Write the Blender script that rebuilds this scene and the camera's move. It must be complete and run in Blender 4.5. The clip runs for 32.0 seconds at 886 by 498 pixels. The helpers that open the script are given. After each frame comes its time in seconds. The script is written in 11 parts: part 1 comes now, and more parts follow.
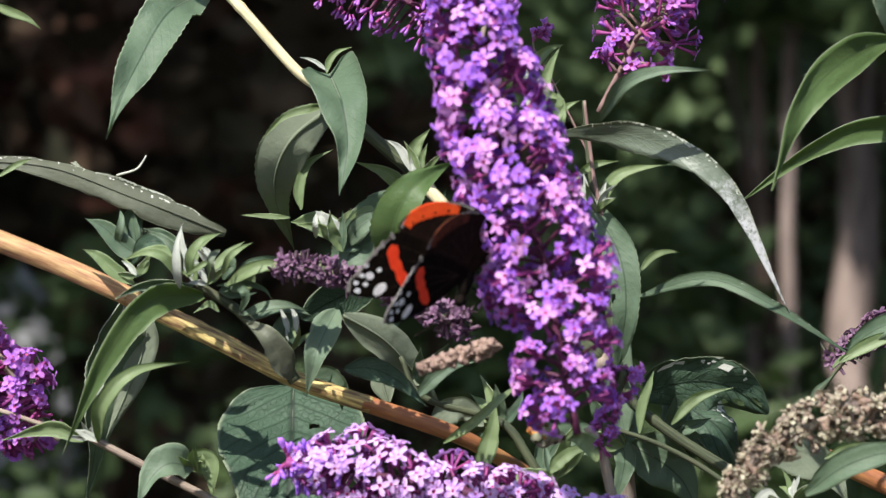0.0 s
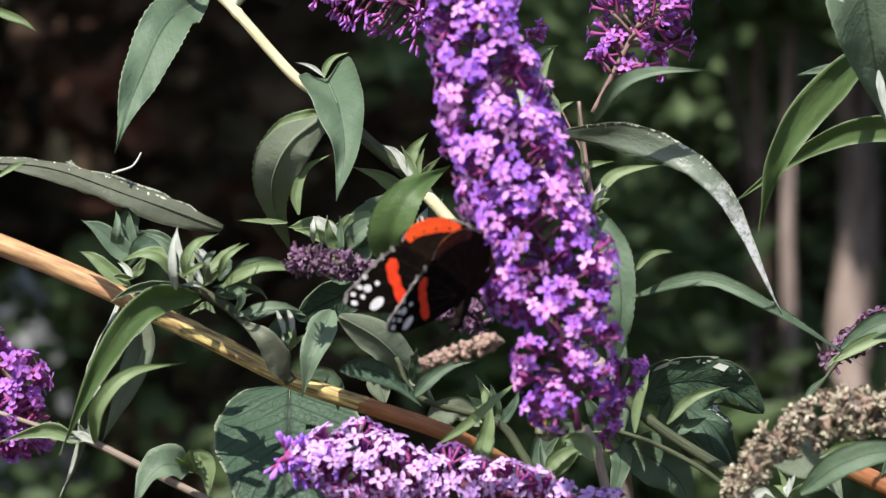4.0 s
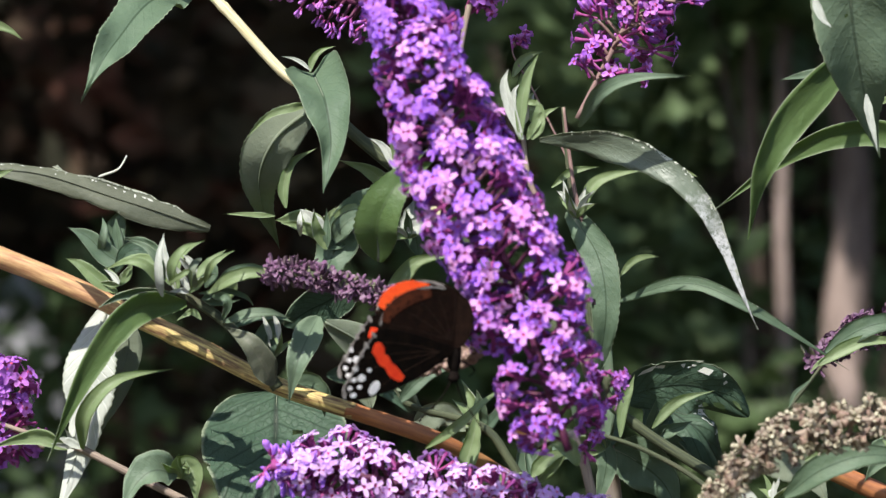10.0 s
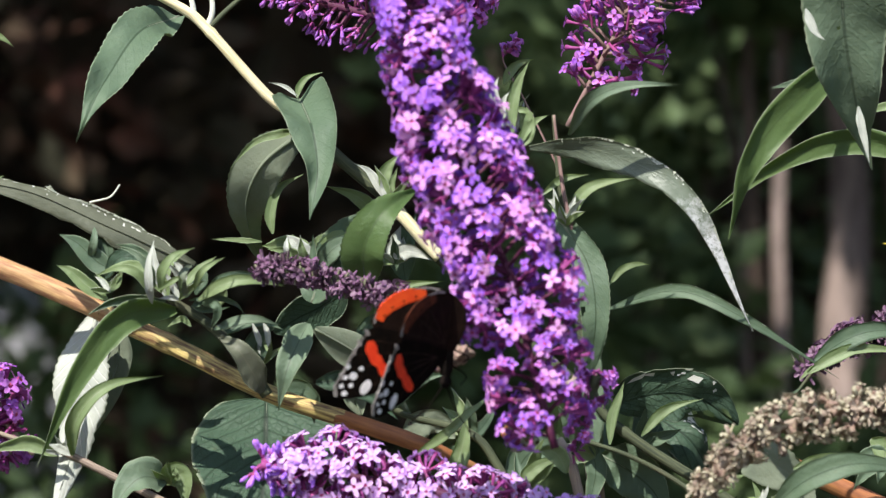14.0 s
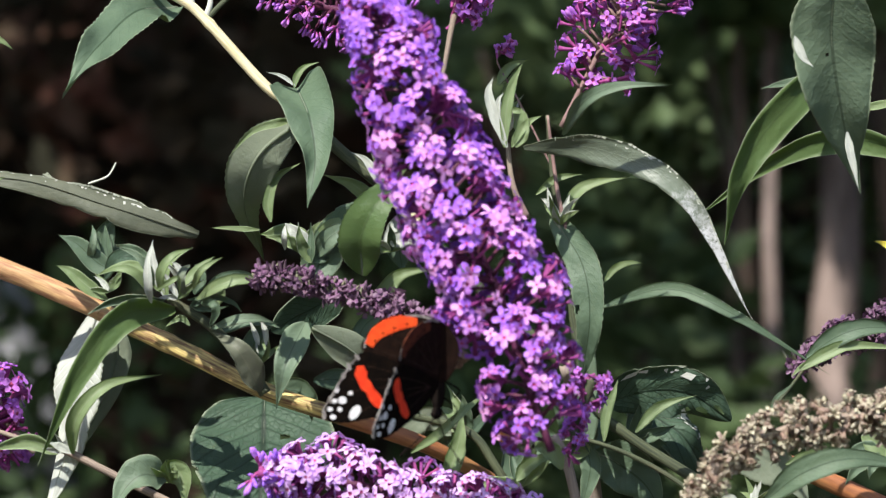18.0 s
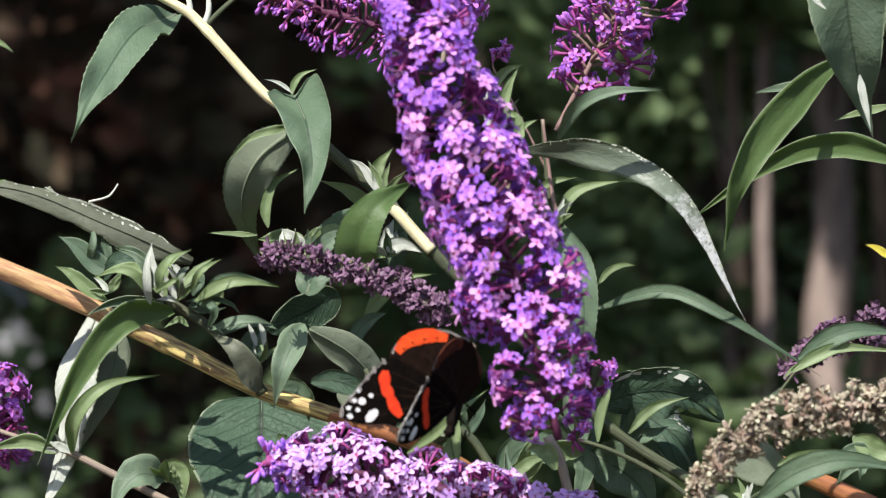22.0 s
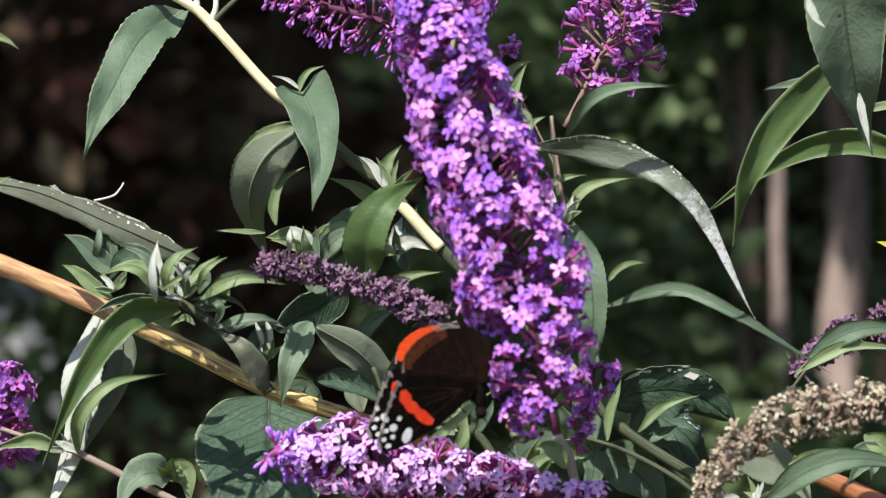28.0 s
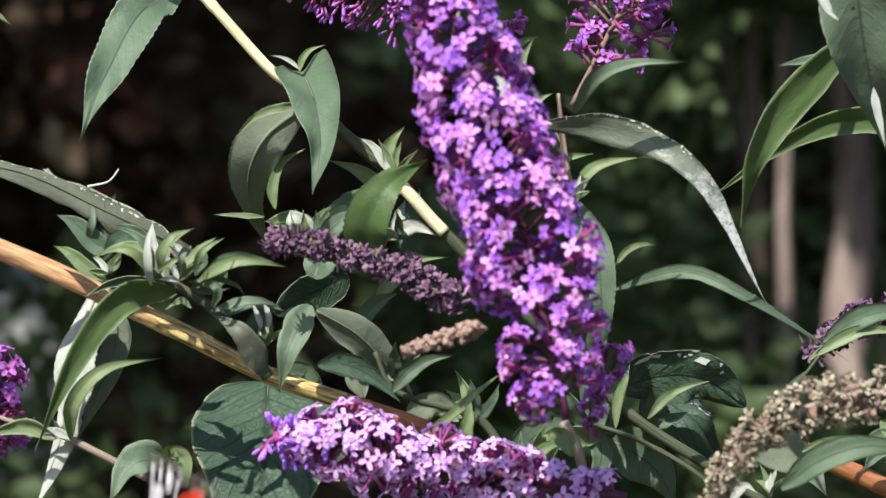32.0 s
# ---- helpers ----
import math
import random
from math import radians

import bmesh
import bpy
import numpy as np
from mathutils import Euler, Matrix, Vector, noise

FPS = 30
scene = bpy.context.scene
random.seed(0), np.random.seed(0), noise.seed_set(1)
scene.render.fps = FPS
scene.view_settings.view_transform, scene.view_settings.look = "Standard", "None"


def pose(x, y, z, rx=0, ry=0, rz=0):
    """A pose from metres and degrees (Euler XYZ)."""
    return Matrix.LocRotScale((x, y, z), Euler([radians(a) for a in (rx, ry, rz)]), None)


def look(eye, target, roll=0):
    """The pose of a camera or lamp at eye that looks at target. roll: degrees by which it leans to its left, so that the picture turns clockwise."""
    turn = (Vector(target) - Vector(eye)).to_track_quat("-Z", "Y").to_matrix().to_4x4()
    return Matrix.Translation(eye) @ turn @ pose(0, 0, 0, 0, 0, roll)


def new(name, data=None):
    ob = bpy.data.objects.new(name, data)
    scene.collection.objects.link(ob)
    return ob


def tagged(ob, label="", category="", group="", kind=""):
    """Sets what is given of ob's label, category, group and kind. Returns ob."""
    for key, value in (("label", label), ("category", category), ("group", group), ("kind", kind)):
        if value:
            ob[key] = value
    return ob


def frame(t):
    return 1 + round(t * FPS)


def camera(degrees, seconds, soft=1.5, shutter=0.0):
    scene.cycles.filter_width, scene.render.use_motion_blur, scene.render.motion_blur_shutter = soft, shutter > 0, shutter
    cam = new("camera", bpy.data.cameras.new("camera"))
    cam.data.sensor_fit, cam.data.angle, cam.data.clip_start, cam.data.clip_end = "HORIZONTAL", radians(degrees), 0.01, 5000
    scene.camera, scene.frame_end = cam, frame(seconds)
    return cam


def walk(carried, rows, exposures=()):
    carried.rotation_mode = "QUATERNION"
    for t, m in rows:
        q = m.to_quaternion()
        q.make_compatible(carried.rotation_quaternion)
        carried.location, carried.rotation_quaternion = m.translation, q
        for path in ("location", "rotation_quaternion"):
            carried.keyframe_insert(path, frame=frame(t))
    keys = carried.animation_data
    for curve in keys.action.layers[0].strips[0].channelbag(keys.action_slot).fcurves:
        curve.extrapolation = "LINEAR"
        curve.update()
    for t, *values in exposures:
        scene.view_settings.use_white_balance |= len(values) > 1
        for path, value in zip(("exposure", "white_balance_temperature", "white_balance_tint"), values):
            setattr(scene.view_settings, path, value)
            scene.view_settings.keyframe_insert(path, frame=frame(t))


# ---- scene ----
cam = camera(12, 32.0, soft=1.25, shutter=0.4)
cam.data.dof.use_dof = True
cam.data.dof.focus_distance = 1.23
cam.data.dof.aperture_fstop = 30
walk(cam, [
    (0, pose(-0.0073, -1.16335, 1.39625, 90.004, -0.356, 0.049)),
    (0.5, pose(-0.00655, -1.16251, 1.39621, 89.999, -0.215, 0.071)),
    (1, pose(-0.00632, -1.16601, 1.39701, 89.941, -0.480, 0.093)),
    (1.5, pose(-0.00582, -1.16885, 1.39675, 89.943, -0.340, 0.107)),
    (2, pose(-0.00562, -1.16493, 1.39652, 89.965, -0.191, 0.096)),
    (2.5, pose(-0.00572, -1.17084, 1.39735, 89.925, -0.669, 0.085)),
    (3, pose(-0.00572, -1.1669, 1.39756, 89.950, -0.485, 0.075)),
    (3.5, pose(-0.00568, -1.16625, 1.39712, 89.975, -0.310, 0.075)),
    (5.5, pose(-0.0048, -1.16628, 1.39478, 90.094, 0.008, 0.065)),
    (6, pose(-0.00497, -1.16525, 1.39523, 90.066, -0.307, 0.060)),
    (6.5, pose(-0.00484, -1.16657, 1.39484, 90.094, -0.091, 0.059)),
    (7, pose(-0.00437, -1.16382, 1.39494, 90.116, 0.151, 0.062)),
    (7.5, pose(-0.00348, -1.16379, 1.39613, 90.072, -0.159, 0.075)),
    (8, pose(-0.00238, -1.16948, 1.39775, 90.033, -0.373, 0.090)),
    (8.5, pose(-0.00181, -1.16806, 1.39889, 89.986, -0.593, 0.080)),
    (9, pose(-0.00265, -1.1694, 1.39704, 90.031, 0.049, 0.054)),
    (9.5, pose(-0.00248, -1.16998, 1.39677, 90.031, 0.308, 0.038)),
    (10, pose(-0.0025, -1.17132, 1.39828, 89.994, 0.037, 0.022)),
    (10.5, pose(-0.003, -1.17419, 1.39725, 90.035, 0.134, 0.005)),
    (11, pose(-0.00255, -1.1645, 1.39667, 90.092, 0.463, -0.013)),
    (11.5, pose(-0.00216, -1.16992, 1.39878, 90.020, -0.211, -0.016)),
    (12, pose(-0.00189, -1.17473, 1.3983, 90.037, -0.116, -0.015)),
    (12.5, pose(-0.00247, -1.16836, 1.39834, 90.044, -0.042, -0.031)),
    (13, pose(-0.00217, -1.16716, 1.39839, 90.040, -0.098, -0.030)),
    (13.5, pose(-0.00129, -1.17016, 1.39958, 89.996, -0.478, -0.014)),
    (14, pose(0.00012, -1.17259, 1.39978, 90.023, -0.099, 0.012)),
    (14.5, pose(0.00117, -1.18221, 1.40018, 89.998, -0.200, 0.035)),
    (16.5, pose(-0.00054, -1.18178, 1.39944, 90.034, -0.139, -0.066)),
    (17, pose(-0.00068, -1.18197, 1.3987, 90.075, 0.215, -0.080)),
    (17.5, pose(-0.00105, -1.18546, 1.39841, 90.069, 0.149, -0.097)),
    (18, pose(-0.00132, -1.18582, 1.39891, 90.054, 0.098, -0.118)),
    (18.5, pose(-0.00168, -1.18476, 1.39924, 90.029, -0.054, -0.140)),
    (19, pose(-0.00176, -1.18763, 1.39902, 90.037, 0.085, -0.153)),
    (19.5, pose(-0.00165, -1.18929, 1.39947, 90.037, 0.147, -0.165)),
    (20, pose(-0.00199, -1.1912, 1.4001, 90.018, -0.053, -0.183)),
    (20.5, pose(-0.00239, -1.19156, 1.39986, 90.035, 0.095, -0.200)),
    (21, pose(-0.00243, -1.19317, 1.40035, 90.004, -0.046, -0.206)),
    (21.5, pose(-0.00216, -1.19811, 1.40099, 89.978, -0.028, -0.200)),
    (22, pose(-0.00192, -1.19865, 1.40149, 89.963, -0.050, -0.200)),
    (22.5, pose(-0.00215, -1.20082, 1.40116, 89.964, -0.181, -0.206)),
    (23, pose(-0.00236, -1.20143, 1.40138, 89.968, -0.185, -0.213)),
    (23.5, pose(-0.00211, -1.20701, 1.40175, 89.962, -0.078, -0.213)),
    (24, pose(-0.00259, -1.20699, 1.40173, 89.940, -0.079, -0.224)),
    (24.5, pose(-0.00274, -1.20234, 1.40202, 89.927, 0.020, -0.232)),
    (25, pose(-0.00276, -1.2034, 1.40168, 89.928, 0.114, -0.230)),
    (25.5, pose(-0.00299, -1.20442, 1.40204, 89.910, -0.000, -0.231)),
    (27.5, pose(-0.00048, -1.18953, 1.39979, 90.025, 0.066, -0.025)),
    (28, pose(0, -1.19, 1.4, 90.000, -0.000, 0.000)),
    (28.5, pose(0.00021, -1.18715, 1.40042, 89.972, -0.039, 0.019)),
    (29, pose(0.00009, -1.18054, 1.40034, 89.961, 0.019, 0.025)),
    (29.5, pose(-0.00027, -1.1754, 1.40001, 89.945, -0.022, 0.022)),
    (30, pose(-0.00047, -1.17114, 1.39961, 89.927, -0.012, 0.021)),
    (30.5, pose(-0.0001, -1.16944, 1.3999, 89.888, -0.090, 0.033)),
    (31, pose(0.00003, -1.16561, 1.39986, 89.856, -0.106, 0.046)),
    (31.5, pose(0.00029, -1.16062, 1.39954, 89.826, -0.104, 0.059)),
    (32, pose(0.00027, -1.1563, 1.3986, 89.813, -0.027, 0.064)),
])

# World: metres. The bush stands round (0, 0, 1.4); the woodland edge lies behind it at positive y.

# ---- light ----
SUN_FROM = Vector((-0.37, -0.76, 0.98)).normalized()
world = bpy.data.worlds.new("world")
scene.world = world
world.use_nodes = True
_sky = world.node_tree.nodes.new("ShaderNodeTexSky")
_sky.sky_type, _sky.sun_disc = "NISHITA", False
_sky.sun_elevation = math.asin(SUN_FROM.z)
_sky.sun_rotation = math.atan2(SUN_FROM.x, SUN_FROM.y)
world.node_tree.links.new(_sky.outputs[0], world.node_tree.nodes["Background"].inputs[0])
world.node_tree.nodes["Background"].inputs[1].default_value = 0.112
sun = new("sun", bpy.data.lights.new("sun", "SUN"))
sun.data.energy, sun.data.angle, sun.data.color = 5.0, radians(0.53), (1.0, 0.96, 0.90)
sun.matrix_world = look(SUN_FROM * 20 + Vector((0, 0, 1.4)), (0, 0, 1.4))
scene.view_settings.exposure = 0.64


# ---- materials ----
class Nodes:
    """A small wrapper to wire up a node material."""

    def __init__(self, name):
        self.mat = bpy.data.materials.new(name)
        self.mat.use_nodes = True
        self.tree = self.mat.node_tree
        self.bsdf = self.tree.nodes["Principled BSDF"]
        self.out = self.tree.nodes["Material Output"]

    def add(self, kind, **inputs):
        node = self.tree.nodes.new("ShaderNode" + kind)
        for key, value in inputs.items():
            self.put(node, key.replace("_", " "), value)
        return node

    def put(self, node, key, value):
        socket = node.inputs[int(key)] if key.isdigit() else node.inputs[key]
        if isinstance(value, bpy.types.NodeSocket):
            self.tree.links.new(value, socket)
        else:
            socket.default_value = value

    def math(self, op, a, b=0.0, c=0.0):
        node = self.tree.nodes.new("ShaderNodeMath")
        node.operation = op
        for k, value in enumerate((a, b, c)):
            self.put(node, str(k), value)
        return node.outputs[0]

    def mix(self, fac, a, b, mode="MIX"):
        node = self.tree.nodes.new("ShaderNodeMix")
        node.data_type, node.blend_type = "RGBA", mode
        for socket, value in ((node.inputs[0], fac), (node.inputs[6], a), (node.inputs[7], b)):
            if isinstance(value, bpy.types.NodeSocket):
                self.tree.links.new(value, socket)
            else:
                socket.default_value = value
        return node.outputs[2]

    def noise(self, scale, detail=4.0, rough=0.55, where="Object"):
        co = self.tree.nodes.new("ShaderNodeTexCoord")
        node = self.add("TexNoise", Scale=scale, Detail=detail, Roughness=rough)
        self.tree.links.new(co.outputs[where], node.inputs["Vector"])
        return node.outputs["Fac"]

    def ramp(self, fac, lo, hi):
        node = self.add("MapRange")
        self.put(node, "Value", fac)
        node.inputs["From Min"].default_value, node.inputs["From Max"].default_value = lo, hi
        return node.outputs[0]

    def bump(self, height, strength, distance):
        node = self.add("Bump", Strength=strength, Distance=distance, Height=height)
        self.tree.links.new(node.outputs[0], self.bsdf.inputs["Normal"])
        return node.outputs[0]

    def random(self):
        return self.tree.nodes.new("ShaderNodeObjectInfo").outputs["Random"]

    def island(self):
        return self.tree.nodes.new("ShaderNodeNewGeometry").outputs["Random Per Island"]

    def surface(self, colour, rough=0.5, spec=0.5, translucent=0.0, lit=None, metal=0.0):
        self.put(self.bsdf, "Base Color", colour)
        self.put(self.bsdf, "Roughness", rough)
        self.bsdf.inputs["Specular IOR Level"].default_value = spec
        self.bsdf.inputs["Metallic"].default_value = metal
        if translucent:
            glow = self.add("BsdfTranslucent", Color=lit if lit is not None else colour)
            both = self.add("MixShader", Fac=translucent)
            self.tree.links.new(self.bsdf.outputs[0], both.inputs[1])
            self.tree.links.new(glow.outputs[0], both.inputs[2])
            self.tree.links.new(both.outputs[0], self.out.inputs[0])
        return self.mat


def col(r, g, b):
    return (r, g, b, 1.0)


def leaf_material(name, light, dark, vein, rough, spec, translucent, lit, relief, worn=None, rib=0.07, count=15.0, slope=-2.6, rim=(0.34, 0.38, 0.26, 1.0), cells=0.0):
    """Leaf skin with pinnate veins laid out along the blade's own UV."""
    n = Nodes(name)
    uv = n.tree.nodes.new("ShaderNodeUVMap")
    sep = n.add("SeparateXYZ")
    n.tree.links.new(uv.outputs[0], sep.inputs[0])
    side = n.math("ABSOLUTE", n.math("MULTIPLY_ADD", sep.outputs[0], 2.0, -1.0))
    wob = n.math("MULTIPLY", n.noise(170, 3), 0.35)
    run = n.math("ADD", n.math("MULTIPLY_ADD", side, slope, n.math("MULTIPLY", sep.outputs[1], count)), wob)
    line = n.math("ABSOLUTE", n.math("SUBTRACT", n.math("FRACT", run), 0.5))
    ribs = n.ramp(line, 0.13, 0.0)
    mid = n.ramp(side, 0.055, 0.02)
    veins = n.math("MAXIMUM", ribs, mid)
    net = n.noise(900, 3, 0.6)
    blotch = n.noise(55, 5, 0.6)
    fine = n.noise(2500, 2)
    base = n.mix(n.ramp(n.math("MULTIPLY_ADD", n.noise(190, 4, 0.65), 0.5, n.math("MULTIPLY", blotch, 0.6)), 0.36, 0.72), dark, light)
    base = n.mix(n.math("MULTIPLY", n.ramp(n.noise(420, 4, 0.7), 0.60, 0.78), 0.35), base, col(0.16, 0.15, 0.07))
    base = n.mix(n.math("MULTIPLY", n.random(), 0.35), base, light)
    base = n.mix(n.math("MULTIPLY", ribs, rib), base, vein)
    base = n.mix(n.math("MULTIPLY", mid, 0.8), base, vein)
    base = n.mix(n.math("MULTIPLY", n.ramp(side, 0.93, 0.99), 0.6), base, rim)
    if cells:
        lay = n.tree.nodes.new("ShaderNodeTexCoord")
        web = n.add("TexVoronoi", Scale=cells)
        web.feature = "DISTANCE_TO_EDGE"
        n.tree.links.new(lay.outputs["Object"], web.inputs["Vector"])
        lines = n.ramp(web.outputs["Distance"], 0.09, 0.0)
        base = n.mix(n.math("MULTIPLY", lines, 0.26), base, vein)
        veins = n.math("MAXIMUM", veins, lines)
    if worn:
        far_end = n.math("ADD", sep.outputs[1], n.math("MULTIPLY_ADD", n.noise(240, 4, 0.7), 0.5, -0.25))
        flaky = n.ramp(n.noise(620, 5, 0.75), 0.36, 0.50)
        base = n.mix(n.math("MULTIPLY", n.ramp(far_end, 0.64, 0.80), flaky), base, worn)
    height = n.math("ADD", n.math("MULTIPLY", veins, -0.6 * relief), n.math("ADD", n.math("MULTIPLY_ADD", n.noise(260, 3, 0.6), 1.6, n.math("MULTIPLY", net, 0.7)), n.math("MULTIPLY", fine, 0.12)))
    n.bump(height, 0.38, 0.0006)
    rgh = n.math("MULTIPLY_ADD", blotch, 0.25, rough - 0.12)
    return n.surface(base, rgh, spec, translucent, lit)


M_TOP = leaf_material("leaf_top", col(0.128, 0.186, 0.116), col(0.067, 0.109, 0.070), col(0.022, 0.042, 0.024), 0.55, 0.34, 0.22, col(0.20, 0.34, 0.04), 0.25)
M_GREY = leaf_material("pale_leaf_top", col(0.152, 0.210, 0.136), col(0.086, 0.132, 0.085), col(0.06, 0.085, 0.055), 0.55, 0.4, 0.2, col(0.22, 0.34, 0.06), 0.3)
M_UNDER = leaf_material("leaf_under", col(0.255, 0.29, 0.21), col(0.165, 0.20, 0.14), col(0.25, 0.285, 0.20), 0.75, 0.2, 0.32, col(0.22, 0.32, 0.06), -0.08)
M_BROAD = leaf_material("broad_leaf_top", col(0.068, 0.115, 0.072), col(0.036, 0.066, 0.043), col(0.008, 0.017, 0.011), 0.55, 0.25, 0.15, col(0.20, 0.34, 0.04), 1.6, None, 0.6, 9.0, -3.0, cells=560.0)
M_BRIGHT = leaf_material("bright_green_leaf", col(0.13, 0.20, 0.07), col(0.075, 0.13, 0.045), col(0.08, 0.12, 0.05), 0.5, 0.4, 0.36, col(0.26, 0.42, 0.03), 0.15)
M_DULL = leaf_material("dull_old_leaf", col(0.135, 0.145, 0.10), col(0.08, 0.09, 0.06), col(0.14, 0.145, 0.10), 0.55, 0.4, 0.15, col(0.18, 0.22, 0.06), -0.12)
M_SHRED = leaf_material("bleached_leaf_shred", col(0.74, 0.74, 0.68), col(0.50, 0.52, 0.44), col(0.7, 0.7, 0.62), 0.45, 0.6, 0.2, col(0.6, 0.62, 0.4), 0.3)
M_YOUNG = leaf_material("young_leaf", col(0.25, 0.325, 0.155), col(0.16, 0.225, 0.105), col(0.30, 0.36, 0.21), 0.5, 0.5, 0.35, col(0.34, 0.48, 0.06), 0.2)
M_FELT = leaf_material("felted_leaf", col(0.55, 0.57, 0.51), col(0.36, 0.39, 0.33), col(0.68, 0.70, 0.64), 0.75, 0.35, 0.22, col(0.35, 0.40, 0.18), -1.6, None, 0.7)
M_SILVER = leaf_material("worn_silver_leaf", col(0.15, 0.18, 0.13), col(0.09, 0.115, 0.08), col(0.14, 0.17, 0.12), 0.42, 0.6, 0.12, col(0.2, 0.26, 0.08), 0.3, col(0.72, 0.72, 0.72))


def stem_material(name, light, dark, blush, rough=0.5):
    n = Nodes(name)
    co = n.tree.nodes.new("ShaderNodeTexCoord")
    mp = n.add("Mapping")
    mp.inputs["Scale"].default_value = (60, 60, 60)
    n.tree.links.new(co.outputs["UV"], mp.inputs[0])
    streak = n.add("TexNoise", Scale=1.0, Detail=5.0, Roughness=0.6)
    mp2 = n.add("Mapping")
    mp2.inputs["Scale"].default_value = (16, 1.6, 1)
    n.tree.links.new(co.outputs["UV"], mp2.inputs[0])
    n.tree.links.new(mp2.outputs[0], streak.inputs["Vector"])
    base = n.mix(n.ramp(streak.outputs["Fac"], 0.38, 0.62), dark, light)
    base = n.mix(n.ramp(n.noise(26, 3), 0.56, 0.70), base, blush)
    n.bump(n.math("ADD", n.math("MULTIPLY", streak.outputs["Fac"], 0.9), n.math("MULTIPLY", n.noise(1400, 3), 0.3)), 0.35, 0.0004)
    return n.surface(base, rough, 0.4)


M_CANE = stem_material("tan_cane", col(0.74, 0.58, 0.22), col(0.17, 0.09, 0.05), col(0.42, 0.20, 0.13), 0.5)
M_PINKCANE = stem_material("pinkish_brown_cane", col(0.58, 0.36, 0.17), col(0.34, 0.17, 0.09), col(0.62, 0.46, 0.17), 0.55)
M_PALE = stem_material("pale_cream_cane", col(0.80, 0.72, 0.48), col(0.54, 0.46, 0.25), col(0.48, 0.44, 0.24), 0.5)
M_GREENSTEM = stem_material("green_stem", col(0.085, 0.098, 0.05), col(0.04, 0.05, 0.028), col(0.10, 0.075, 0.05), 0.75)
M_TWIG = stem_material("grey_brown_twig", col(0.34, 0.27, 0.21), col(0.20, 0.15, 0.12), col(0.40, 0.34, 0.30), 0.7)
M_PINKTWIG = stem_material("pinkish_twig", col(0.30, 0.19, 0.17), col(0.17, 0.10, 0.095), col(0.30, 0.24, 0.18), 0.6)
M_RED = stem_material("red_brown_cane", col(0.40, 0.16, 0.06), col(0.26, 0.10, 0.05), col(0.55, 0.30, 0.12), 0.45)
M_YELLOW = leaf_material("yellow_leaf", col(0.75, 0.66, 0.10), col(0.6, 0.5, 0.05), col(0.7, 0.6, 0.2), 0.5, 0.4, 0.3, col(0.7, 0.6, 0.05), 0.5)
M_WHITE = stem_material("downy_white_shoot", col(0.66, 0.66, 0.58), col(0.46, 0.48, 0.40), col(0.5, 0.52, 0.4), 0.85)


def petal_material(name, a, b, edge, translucent=0.25, each=0.2):
    n = Nodes(name)
    pick = n.math("FRACT", n.math("MULTIPLY_ADD", n.island(), each, n.random()))
    base = n.mix(pick, a, b)
    base = n.mix(n.math("MULTIPLY", n.ramp(n.noise(700, 4), 0.42, 0.72), 0.5), base, edge)
    n.bump(n.noise(1800, 3), 0.3, 0.0003)
    return n.surface(base, 0.55, 0.35, translucent, base)


M_PETAL = petal_material("violet_petal", col(0.45, 0.14, 0.68), col(0.85, 0.39, 0.79), col(0.94, 0.62, 0.91))
M_BLUEPETAL = petal_material("blue_violet_petal", col(0.27, 0.09, 0.74), col(0.52, 0.19, 0.80), col(0.76, 0.44, 0.92))
M_PALEPETAL = petal_material("lilac_petal", col(0.58, 0.30, 0.84), col(0.76, 0.47, 0.86), col(0.88, 0.70, 0.93))
M_DEEP = petal_material("deep_violet_petal", col(0.30, 0.08, 0.58), col(0.56, 0.17, 0.62), col(0.80, 0.46, 0.80))
M_TUBE = petal_material("purple_tube", col(0.24, 0.034, 0.22), col(0.35, 0.06, 0.20), col(0.38, 0.10, 0.30), 0.15)
M_THROAT = petal_material("magenta_throat", col(0.60, 0.06, 0.22), col(0.50, 0.06, 0.26), col(0.75, 0.22, 0.16), 0.1)
M_BUD = petal_material("dull_purple_bud", col(0.050, 0.024, 0.050), col(0.15, 0.066, 0.135), col(0.27, 0.21, 0.20), 0.1, 3.7)
M_FADED = petal_material("faded_purple_petal", col(0.10, 0.042, 0.105), col(0.21, 0.095, 0.19), col(0.36, 0.28, 0.30), 0.15)
M_CALYX = petal_material("grey_green_calyx", col(0.13, 0.14, 0.08), col(0.22, 0.21, 0.14), col(0.36, 0.32, 0.24), 0.1, 3.7)
M_HUSK = petal_material("dry_beige_husk", col(0.20, 0.13, 0.11), col(0.42, 0.38, 0.26), col(0.66, 0.64, 0.50), 0.1, 3.7)
M_DRYCALYX = petal_material("dry_brown_calyx", col(0.16, 0.10, 0.08), col(0.30, 0.20, 0.16), col(0.40, 0.36, 0.22), 0.1, 3.7)
M_PINKHUSK = petal_material("pinkish_brown_husk", col(0.26, 0.16, 0.14), col(0.38, 0.27, 0.21), col(0.50, 0.40, 0.33), 0.1, 3.7)
# maroon set dark to put the shade of gaps between florets into the stalks
M_GAPSTALK = petal_material("maroon_gap_shade_stalk", col(0.07, 0.012, 0.045), col(0.13, 0.025, 0.08), col(0.16, 0.06, 0.07), 0.0)
M_RUST = petal_material("rusty_withered_petal", col(0.50, 0.16, 0.03), col(0.62, 0.30, 0.06), col(0.30, 0.10, 0.03), 0.1)


